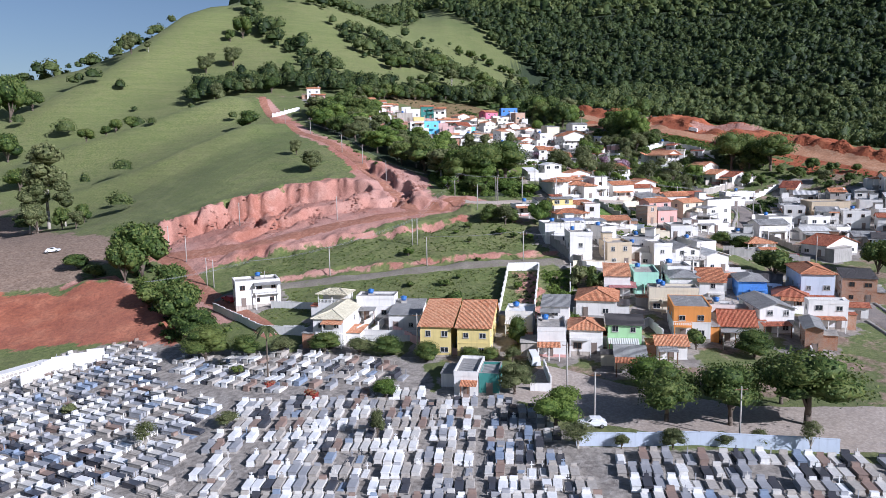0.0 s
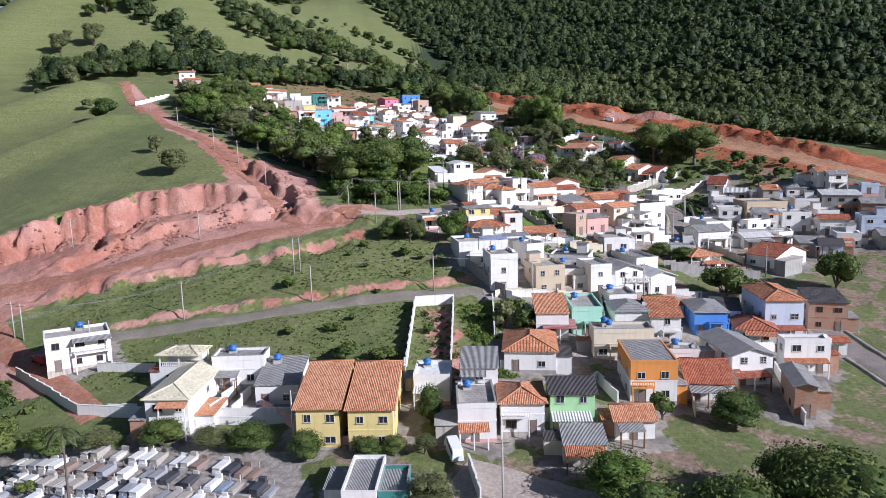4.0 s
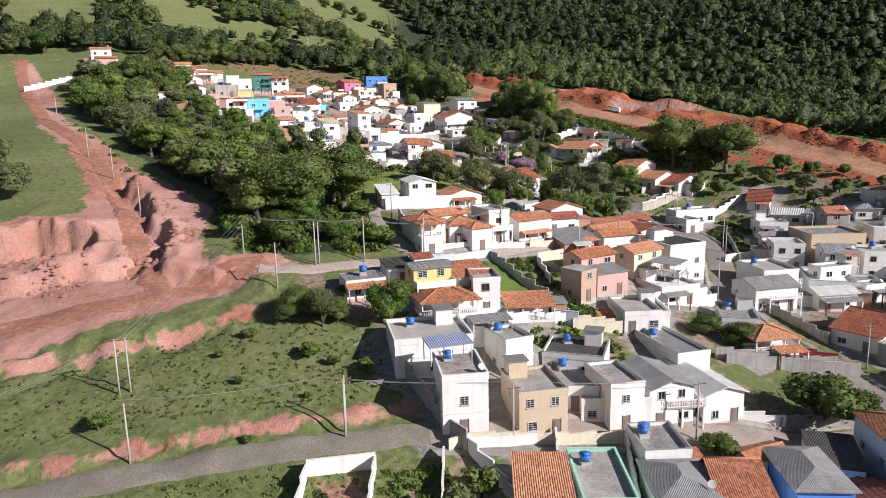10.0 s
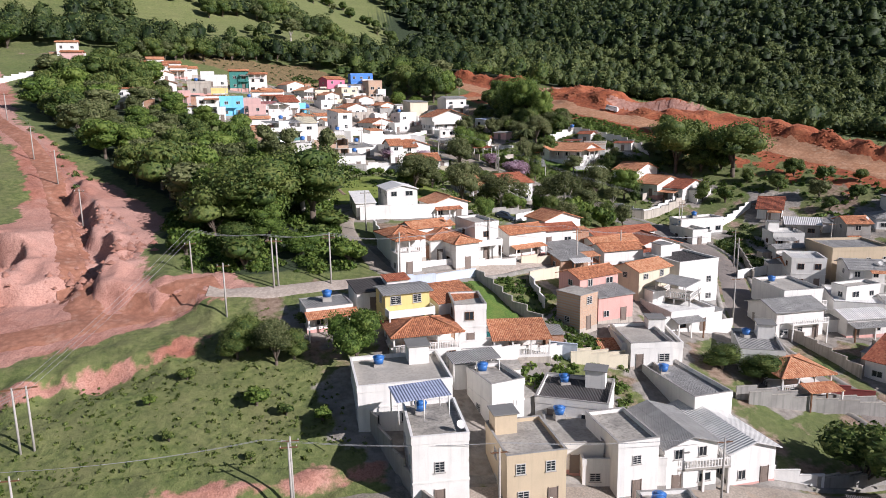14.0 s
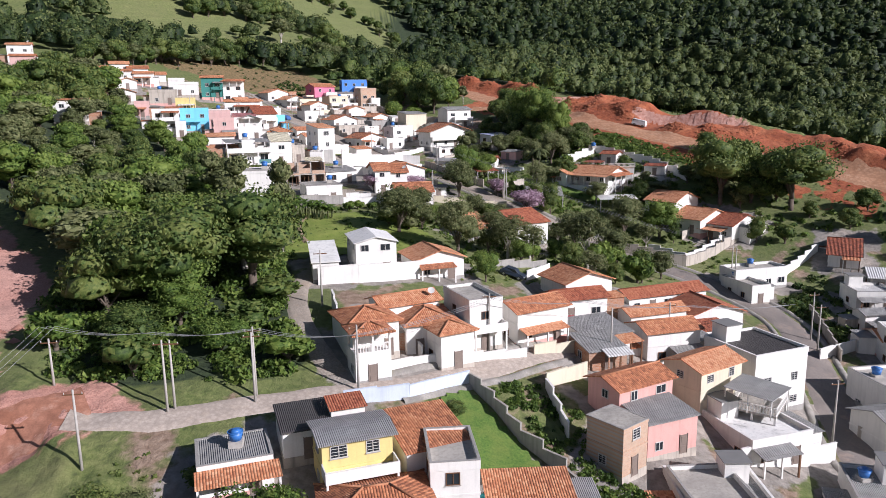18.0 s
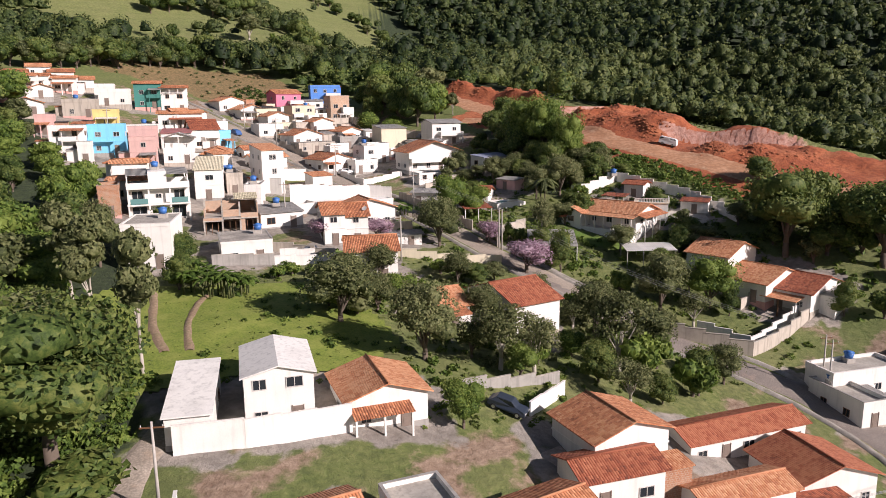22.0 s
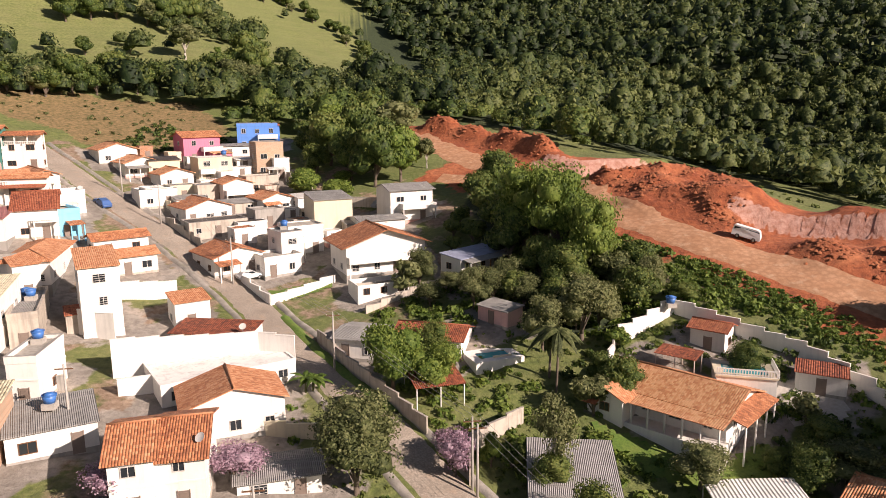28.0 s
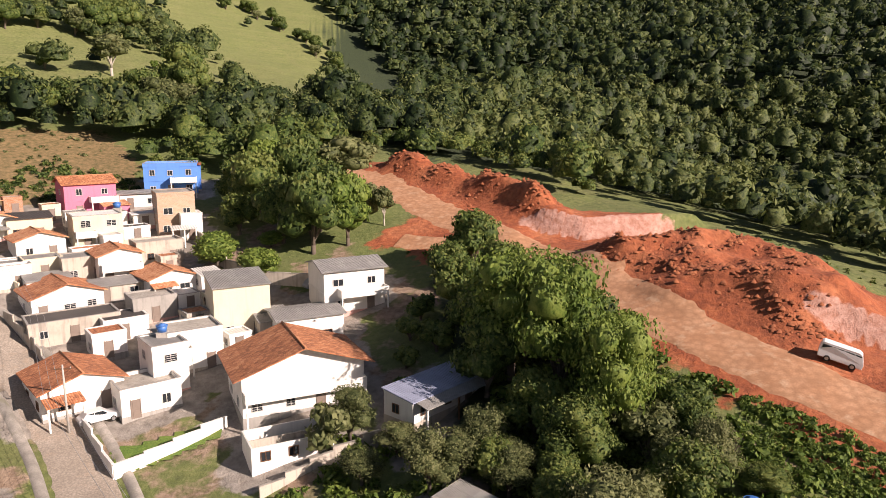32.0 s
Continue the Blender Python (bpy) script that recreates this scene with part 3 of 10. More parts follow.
WALLS = {
    "white": plaster("white_render", (0.8, 0.77, 0.72)), "cream": plaster("cream_render", (0.68, 0.6, 0.45)), "beige": plaster("beige_render", (0.6, 0.48, 0.33)),
    "yellow": plaster("yellow_render", (0.75, 0.6, 0.24)), "orange": plaster("orange_render", (0.75, 0.3, 0.07)), "green": plaster("green_render", (0.4, 0.66, 0.34)),
    "mint": plaster("mint_render", (0.42, 0.7, 0.54)), "teal": plaster("teal_render", (0.05, 0.22, 0.19)), "blue": plaster("blue_render", (0.1, 0.28, 0.7)), "sky": plaster("sky_blue_render", (0.2, 0.6, 0.85)),
    "pale": plaster("pale_blue_render", (0.6, 0.66, 0.75)), "salmon": plaster("salmon_render", (0.68, 0.38, 0.33)), "pink": plaster("pink_render", (0.7, 0.2, 0.3)), "rose": plaster("rose_render", (0.66, 0.42, 0.38)),
    "grey": plaster("grey_render", (0.36, 0.34, 0.31), 0.6), "stain": plaster("weathered_render", (0.5, 0.44, 0.37), 0.75),
}


def brick_material(name="bare_brick", one=(0.42, 0.2, 0.11), two=(0.33, 0.15, 0.08), joint=(0.4, 0.34, 0.28)):
    m, n, l, b = material(name, 0.9)
    tc = n.new("ShaderNodeTexCoord")
    t = n.new("ShaderNodeTexBrick")
    t.inputs["Scale"].default_value, t.inputs["Mortar Size"].default_value = 1.0, 0.012
    t.inputs["Brick Width"].default_value, t.inputs["Row Height"].default_value = 0.3, 0.2
    t.inputs["Color1"].default_value, t.inputs["Color2"].default_value, t.inputs["Mortar"].default_value = (*one, 1), (*two, 1), (*joint, 1)
    mp = n.new("ShaderNodeMapping")
    mp.inputs["Rotation"].default_value = (radians(90), 0, 0)
    l.new(tc.outputs["Object"], mp.inputs["Vector"])
    l.new(mp.outputs[0], t.inputs["Vector"])
    c = mix_node(n, l, ramp_node(n, l, noise_node(n, l, 0.5, 5), [(0.45, (0, 0, 0)), (0.7, (0.6, 0.6, 0.6))]), t.outputs["Color"], (0.38, 0.3, 0.22))
    l.new(c, b.inputs["Base Color"])
    return m


WALLS["brick"] = brick_material()
WALLS["rawbrick"] = brick_material("hollow_clay_brick", (0.52, 0.34, 0.23), (0.44, 0.27, 0.18), (0.42, 0.37, 0.31))


def uv_axes(n, l):
    u = n.new("ShaderNodeUVMap")
    s = n.new("ShaderNodeSeparateXYZ")
    l.new(u.outputs[0], s.inputs[0])
    return u.outputs[0], s.outputs[0], s.outputs[1]


def tile_material(name, dark, mid, light, pitch=0.24, course=0.38):
    """Clay pan tiles: ribs down the slope, courses across it, each tile its own tone."""
    m, n, l, b = material(name, 0.85)
    uv, u, v = uv_axes(n, l)
    rib = math_node(n, l, "ABSOLUTE", math_node(n, l, "SINE", math_node(n, l, "MULTIPLY", u, math.pi / pitch)))
    row = math_node(n, l, "FRACT", math_node(n, l, "DIVIDE", v, course))
    cell = n.new("ShaderNodeTexWhiteNoise")
    cell.noise_dimensions = "2D"
    comb = n.new("ShaderNodeCombineXYZ")
    l.new(math_node(n, l, "FLOOR", math_node(n, l, "DIVIDE", u, pitch)), comb.inputs[0])
    l.new(math_node(n, l, "FLOOR", math_node(n, l, "DIVIDE", v, course)), comb.inputs[1])
    l.new(comb.outputs[0], cell.inputs["Vector"])
    info = n.new("ShaderNodeObjectInfo")
    stain = noise_node(n, l, 0.7, 6)
    f = math_node(n, l, "ADD", math_node(n, l, "MULTIPLY", cell.outputs["Value"], 0.4), math_node(n, l, "MULTIPLY", stain, 0.75))
    f = math_node(n, l, "ADD", f, math_node(n, l, "MULTIPLY", math_node(n, l, "SUBTRACT", info.outputs["Random"], 0.5), 0.35))
    c = ramp_node(n, l, f, [(0.25, dark), (0.55, mid), (0.85, light)])
    c = mix_node(n, l, ramp_node(n, l, noise_node(n, l, 2.2, 6), [(0.56, (0, 0, 0)), (0.75, (0.45, 0.45, 0.45))]), c, tuple(0.45 * q for q in dark))
    l.new(c, b.inputs["Base Color"])
    h = math_node(n, l, "ADD", math_node(n, l, "MULTIPLY", rib, 0.8), math_node(n, l, "MULTIPLY", row, 0.4))
    bump_node(n, l, b, h, 0.9, 0.09)
    return m


def sheet_material(name, color, pitch=0.18, rough=0.7, metal=0.0, stain=0.5):
    """Corrugated sheets with lapped edges and weathering."""
    m, n, l, b = material(name, rough, metal)
    uv, u, v = uv_axes(n, l)
    rib = math_node(n, l, "SINE", math_node(n, l, "MULTIPLY", u, 6.283 / pitch))
    lap = math_node(n, l, "FRACT", math_node(n, l, "DIVIDE", v, 1.8))
    sheet = n.new("ShaderNodeTexWhiteNoise")
    sheet.noise_dimensions = "2D"
    comb = n.new("ShaderNodeCombineXYZ")
    l.new(math_node(n, l, "FLOOR", math_node(n, l, "DIVIDE", u, 1.1)), comb.inputs[0])
    l.new(math_node(n, l, "FLOOR", math_node(n, l, "DIVIDE", v, 1.8)), comb.inputs[1])
    l.new(comb.outputs[0], sheet.inputs["Vector"])
    c = mix_node(n, l, math_node(n, l, "MULTIPLY", sheet.outputs["Value"], 0.45), color, tuple(0.55 * q for q in color))
    c = mix_node(n, l, ramp_node(n, l, noise_node(n, l, 0.9, 6), [(0.45, (0, 0, 0)), (0.75, (stain, stain, stain))]), c, tuple(0.45 * q for q in color))
    c = mix_node(n, l, ramp_node(n, l, lap, [(0.0, (0.6, 0.6, 0.6)), (0.05, (0, 0, 0))]), c, tuple(0.4 * q for q in color))
    l.new(c, b.inputs["Base Color"])
    bump_node(n, l, b, rib, 0.8, 0.05)
    return m


def slab_material():
    m, n, l, b = material("roof_slab", 0.9)
    big, fine = noise_node(n, l, 0.35, 6), noise_node(n, l, 3.0, 6)
    c = ramp_node(n, l, big, [(0.3, (0.18, 0.165, 0.145)), (0.5, (0.36, 0.33, 0.285)), (0.7, (0.54, 0.49, 0.42))])
    c = mix_node(n, l, ramp_node(n, l, fine, [(0.45, (0, 0, 0)), (0.7, (0.6, 0.6, 0.6))]), c, (0.1, 0.09, 0.08))
    info = n.new("ShaderNodeObjectInfo")
    c = mix_node(n, l, math_node(n, l, "MULTIPLY", info.outputs["Random"], 0.5), c, (0.5, 0.46, 0.4))
    l.new(c, b.inputs["Base Color"])
    return m


def plain(name, color, rough=0.6, metal=0.0, wear=0.3):
    m, n, l, b = material(name, rough, metal)
    c = mix_node(n, l, ramp_node(n, l, noise_node(n, l, 2.5, 5), [(0.4, (0, 0, 0)), (0.75, (wear, wear, wear))]), color, tuple(0.5 * q for q in color))
    l.new(c, b.inputs["Base Color"])
    return m


ROOFS = {
    "tile": tile_material("orange_clay_tile", (0.27, 0.095, 0.045), (0.5, 0.19, 0.085), (0.64, 0.33, 0.18)),
    "red": tile_material("red_clay_tile", (0.13, 0.035, 0.02), (0.32, 0.085, 0.04), (0.45, 0.16, 0.08)),
    "cream": tile_material("pale_concrete_tile", (0.3, 0.26, 0.17), (0.62, 0.55, 0.38), (0.74, 0.68, 0.5), 0.28, 0.4),
    "fibro": sheet_material("fibre_cement_sheet", (0.36, 0.35, 0.33)), "dark": sheet_material("blackened_sheet", (0.09, 0.08, 0.075)), "whitefibro": sheet_material("white_metal_sheet", (0.72, 0.7, 0.66), 0.4, 0.5, 0.0, 0.3),
    "pinksheet": sheet_material("pink_painted_sheet", (0.5, 0.2, 0.19)), "bluesheet": sheet_material("pale_blue_sheet", (0.38, 0.42, 0.56), 0.3, 0.5),
    "concrete": slab_material(), "white": plaster("white_roof", (0.8, 0.78, 0.74), 0.5),
}
M_GLASS = plain("window_glass", (0.025, 0.03, 0.035), 0.12, 0.0, 0.0)
M_FRAME = plain("window_frame", (0.55, 0.53, 0.5), 0.5)
M_WOOD = plain("brown_wood", (0.16, 0.075, 0.035), 0.6)
M_DOOR = plain("painted_door", (0.22, 0.17, 0.14), 0.5)
M_STEEL = plain("galvanised_steel", (0.4, 0.4, 0.4), 0.45, 0.7)
M_TANK = plain("blue_polyethylene", (0.04, 0.16, 0.45), 0.45)
M_CONC = plain("grey_concrete", (0.42, 0.39, 0.35), 0.9, 0.0, 0.5)
M_RIDGE = {"tile": plain("ridge_tile", (0.46, 0.2, 0.1), 0.85, 0.0, 0.6), "red": plain("red_ridge_tile", (0.3, 0.09, 0.045), 0.85, 0.0, 0.6), "cream": plain("pale_ridge_tile", (0.6, 0.54, 0.4), 0.85, 0.0, 0.5)}


# ---- mesh helpers ----
def part(name, bm, mat, parent=None, label=""):
    me = bpy.data.meshes.new(name)
    bm.to_mesh(me)
    bm.free()
    for q in mat if isinstance(mat, (list, tuple)) else [mat]:
        me.materials.append(q)
    ob = new(name, me)
    ob.parent = parent
    if label:
        ob["label"] = label
    return ob


def box(bm, x0, y0, z0, x1, y1, z1, slot=0):
    v = [bm.verts.new(p) for p in ((x0, y0, z0), (x1, y0, z0), (x1, y1, z0), (x0, y1, z0), (x0, y0, z1), (x1, y0, z1), (x1, y1, z1), (x0, y1, z1))]
    for q in ((3, 2, 1, 0), (4, 5, 6, 7), (0, 1, 5, 4), (1, 2, 6, 5), (2, 3, 7, 6), (3, 0, 4, 7)):
        bm.faces.new([v[i] for i in q]).material_index = slot
    return v


def pipe(bm, a, b, r0, r1=None, sides=8, caps=True):
    a, b = Vector(a), Vector(b)
    r1 = r0 if r1 is None else r1
    q = (b - a).to_track_quat("Z", "Y")
    rings = []
    for p, r in ((a, r0), (b, r1)):
        rings.append([bm.verts.new(p + q @ Vector((r * math.cos(6.2832 * i / sides), r * math.sin(6.2832 * i / sides), 0))) for i in range(sides)])
    for i in range(sides):
        bm.faces.new((rings[0][i], rings[0][(i + 1) % sides], rings[1][(i + 1) % sides], rings[1][i])).smooth = True
    if caps:
        bm.faces.new(rings[0][::-1])
        bm.faces.new(rings[1])


def slope(bm, uvl, corners, thick=0.12):
    """A roof plane (eave left, eave right, then the upper corners) with thickness and a UV in metres."""
    c = [Vector(p) for p in corners]
    ux = (c[1] - c[0]).normalized()
    nrm = (c[1] - c[0]).cross(c[-1] - c[0]).normalized()
    uy = nrm.cross(ux)
    top = [bm.verts.new(p) for p in c]
    low = [bm.verts.new(p - Vector((0, 0, thick))) for p in c]
    faces = [bm.faces.new(top), bm.faces.new(low[::-1])]
    for i in range(len(c)):
        j = (i + 1) % len(c)
        faces.append(bm.faces.new((top[i], low[i], low[j], top[j])))
    for f in faces:
        for lp in f.loops:
            d = lp.vert.co - c[0]
            lp[uvl].uv = (d.dot(ux) + 50, d.dot(uy) + 50)


def lattice(bm, xs, zs, y0, y1):
    """A frame of crossing bars as one piece; every other cell is open."""
    at = {}

    def vert(i, j, y):
        if (i, j, y) not in at:
            at[i, j, y] = bm.verts.new((xs[i], y, zs[j]))
        return at[i, j, y]

    def full(i, j):
        return 0 <= i < len(xs) - 1 and 0 <= j < len(zs) - 1 and (i % 2 == 0 or j % 2 == 0)

    for i in range(len(xs) - 1):
        for j in range(len(zs) - 1):
            if not full(i, j):
                continue
            bm.faces.new([vert(i, j, y0), vert(i + 1, j, y0), vert(i + 1, j + 1, y0), vert(i, j + 1, y0)])
            bm.faces.new([vert(i, j, y1), vert(i, j + 1, y1), vert(i + 1, j + 1, y1), vert(i + 1, j, y1)])
            for (di, dj), (a, b) in (((0, -1), ((i, j), (i + 1, j))), ((0, 1), ((i + 1, j + 1), (i, j + 1))), ((-1, 0), ((i, j + 1), (i, j))), ((1, 0), ((i + 1, j), (i + 1, j + 1)))):
                if not full(i + di, j + dj):
                    bm.faces.new([vert(*a, y0), vert(*a, y1), vert(*b, y1), vert(*b, y0)])


def ring(bm, x0, y0, x1, y1, t, z0, z1):
    """A closed wall of thickness t round a rectangle."""
    rows = []
    for z in (z0, z1):
        for e in (0, t):
            rows.append([bm.verts.new(p) for p in ((x0 + e, y0 + e, z), (x1 - e, y0 + e, z), (x1 - e, y1 - e, z), (x0 + e, y1 - e, z))])
    ol, il, ot, it = rows
    for i in range(4):
        j = (i + 1) % 4
        for q in ((ol[i], ol[j], ot[j], ot[i]), (il[j], il[i], it[i], it[j]), (ot[i], ot[j], it[j], it[i]), (ol[j], ol[i], il[i], il[j])):
            bm.faces.new(q)


WINDOW_MESHES = {}
SILLS = {}


def window_meshes(w, h, style):
    key = (w, h, style)
    if key not in WINDOW_MESHES:
        bm = bmesh.new()
        f = 0.07
        xs = [-w / 2, -w / 2 + f, -0.03, 0.03, w / 2 - f, w / 2]
        zs = [0, f, h - f, h]
        if style == "bars":
            zs = [0, f, *[q for i in range(1, 4) for q in (h * i / 4 - 0.015, h * i / 4 + 0.015)], h - f, h]
        lattice(bm, xs, zs, -0.07, 0.02)
        a = bpy.data.meshes.new("window")
        bm.to_mesh(a)
        bm.free()
        a.materials.append(M_WOOD if style == "wood" else M_FRAME)
        bm = bmesh.new()
        box(bm, -w / 2 + f, -0.02, f, w / 2 - f, 0.01, h - f)
        p = bpy.data.meshes.new("pane")
        bm.to_mesh(p)
        bm.free()
        p.materials.append(M_GLASS)
        WINDOW_MESHES[key] = a, p
    return WINDOW_MESHES[key]


def window(parent, x, y, z, turn, w=1.2, h=1.1, style="plain"):
    a, p = window_meshes(w, h, style)
    ob = new("window", a)
    ob.parent, ob.matrix_basis = parent, pose(x, y, z, 0, 0, turn)
    pane = new("pane", p)
    pane.parent = ob
    if parent.matrix_basis.translation.y < 215 and parent.matrix_basis.translation.x < 95:
        if w not in SILLS:
            bm = bmesh.new()
            box(bm, -w / 2 - 0.08, -0.13, -0.06, w / 2 + 0.08, 0.02, 0)
            SILLS[w] = bpy.data.meshes.new("sill")
            bm.to_mesh(SILLS[w])
            bm.free()
            SILLS[w].materials.append(M_CONC)
        sill = new("sill", SILLS[w])
        sill.parent = ob


DOOR_MESHES = {}


def door(parent, x, y, z, turn, w=0.9, h=2.1, mat=None):
    key = (w, h, mat)
    if key not in DOOR_MESHES:
        bm = bmesh.new()
        box(bm, -w / 2, -0.05, 0, w / 2, 0.02, h)
        for i in range(2):
            box(bm, -w / 2 + 0.12, -0.075, 0.2 + i * h * 0.48, w / 2 - 0.12, -0.045, h * (0.42 + 0.5 * i))
        box(bm, -w / 2 - 0.08, -0.09, 0, -w / 2, 0.02, h + 0.08)
        box(bm, w / 2, -0.09, 0, w / 2 + 0.08, 0.02, h + 0.08)
        me = bpy.data.meshes.new("door")
        bm.to_mesh(me)
        bm.free()
        me.materials.append(mat or M_DOOR)
        DOOR_MESHES[key] = me
    ob = new("door", DOOR_MESHES[key])
    ob.parent, ob.matrix_basis = parent, pose(x, y, z, 0, 0, turn)


WORDS = {"tile": "orange clay tile roof", "red": "dark red tile roof", "cream": "pale cream tile roof", "fibro": "grey fibre-cement roof", "dark": "blackened sheet roof", "whitefibro": "white metal sheet roof", "pinksheet": "pink sheet roof", "bluesheet": "blue sheet roof", "concrete": "flat concrete roof", "white": "flat white roof"}
TONES = {"pale": "pale blue", "stain": "weathered beige", "sky": "sky blue", "brick": "bare brick", "rawbrick": "raw hollow-brick", "teal": "dark green", "mint": "mint green"}
HOUSES = []
ROOF_TANKS, ROOF_DISHES = [], []
POST = {}


def clear(x, y, r):
    """True where no road and no house built before lies within r."""
    for pts, wide in ROADS:
        if float(line_gap(np.array(x), np.array(y), pts)[0]) < wide / 2 + r:
            return False
    for hx, hy, w, d, yaw, _ in HOUSES[:-1]:
        c, s = math.cos(radians(yaw)), math.sin(radians(yaw))
        if abs(c * (x - hx) + s * (y - hy)) < w / 2 + r and abs(c * (y - hy) - s * (x - hx)) < d / 2 + r:
            return False
    return True


def post(parent, x, y, z0, z1, mat):
    bm = bmesh.new()
    box(bm, x - 0.09, y - 0.09, z0, x + 0.09, y + 0.09, z1)
    part("post", bm, mat, parent)


def extras(thing, rnd, x, y, w, d, yaw, wall, storeys, wm, open_top, openings):
    """Porches, balconies and lean-to annexes, where there is room for them."""
    if not openings:
        return
    hw, hd = w / 2, d / 2
    m = thing.matrix_basis

    def free(u, v, r):
        p = m @ Vector((u, v, 0))
        return clear(p.x, p.y, r)

    if storeys > 1 and rnd.random() < 0.5 and w > 4 and free(0, -hd - 0.7, 0.5) and not open_top:
        a = rnd.uniform(0.35, 0.95) * hw
        cx = rnd.choice([-1, 1]) * (hw - a)
        bm = bmesh.new()
        box(bm, cx - a, -hd - 1.3, 2.8, cx + a, -hd - 0.01, 2.95)
        bal = part("balcony", bm, wm, thing)
        bm = bmesh.new()
        k = max(2, int(2 * a / 0.34))
        xs = [cx - a + (2 * a - 0.12) * (i // 2) / k + 0.12 * (i % 2) for i in range(2 * k + 2)]
        lattice(bm, xs, [2.95, 3.03, 3.7, 3.82], -hd - 1.3, -hd - 1.2)
        part("railing", bm, wm, bal)
        for px in (cx - a + 0.12, cx + a - 0.12):
            post(thing, px, -hd - 1.2, -2.0, 2.8, wm)
        if rnd.random() < 0.6 and wall > 5.4:
            lean_to(thing, cx - a - 0.2, cx + a + 0.2, -hd - 0.01, 1.7, 5.5, rnd.choice(["tile", "fibro", "tile"]))
            for px in (cx - a + 0.12, cx + a - 0.12):
                post(thing, px, -hd - 1.2, 3.82, 5.1, wm)
    elif rnd.random() < 0.55 and w > 3.6 and free(0, -hd - 1.2, 1.0):
        a = rnd.uniform(0.5, 1.0) * hw
        cx = rnd.choice([-1, 1]) * (hw - a)
        deep = rnd.uniform(1.8, 2.8)
        lean_to(thing, cx - a, cx + a, -hd - 0.01, deep, 2.75, rnd.choice(["tile", "red", "fibro", "fibro", "whitefibro", "tile"]))
        for px in (cx - a + 0.2, cx, cx + a - 0.2):
            post(thing, px, -hd - deep + 0.25, -2.0, 2.3, wm if rnd.random() < 0.6 else M_WOOD)
    for side in (-1, 1):
        if rnd.random() < 0.42:
            k = rnd.uniform(1.6, 3.2)
            v = rnd.uniform(-0.3, 0.3) * d
            long = rnd.uniform(0.35, 0.6) * d
            if not free(side * (hw + k / 2), v, k * 0.45):
                continue
            x0, x1 = (hw + 0.01, hw + k) if side > 0 else (-hw - k, -hw - 0.01)
            top = rnd.uniform(2.4, 2.9)
            bm = bmesh.new()
            box(bm, x0, v - long / 2, -3.0, x1, v + long / 2, top)
            ann = part("annex", bm, WALLS[rnd.choice(["white", "stain", "grey", "brick", "white"])] if rnd.random() < 0.6 else wm, thing)
            bm = bmesh.new()
            uvl = bm.loops.layers.uv.new("UVMap")
            slope(bm, uvl, [(x0 - 0.15, v - long / 2 - 0.25, top + 0.1), (x1 + 0.15, v - long / 2 - 0.25, top + 0.1), (x1 + 0.15, v + long / 2 + 0.2, top + 0.35), (x0 - 0.15, v + long / 2 + 0.2, top + 0.35)], 0.08)
            part("annex_roof", bm, ROOFS[rnd.choice(["fibro", "fibro", "dark", "tile", "red", "concrete"])], ann)


def lean_to(parent, x0, x1, y, deep, z, cover):
    bm = bmesh.new()
    uvl = bm.loops.layers.uv.new("UVMap")
    slope(bm, uvl, [(x0, y - deep, z - 0.4), (x1, y - deep, z - 0.4), (x1, y, z), (x0, y, z)], 0.08)
    part("porch_roof", bm, ROOFS[cover], parent)


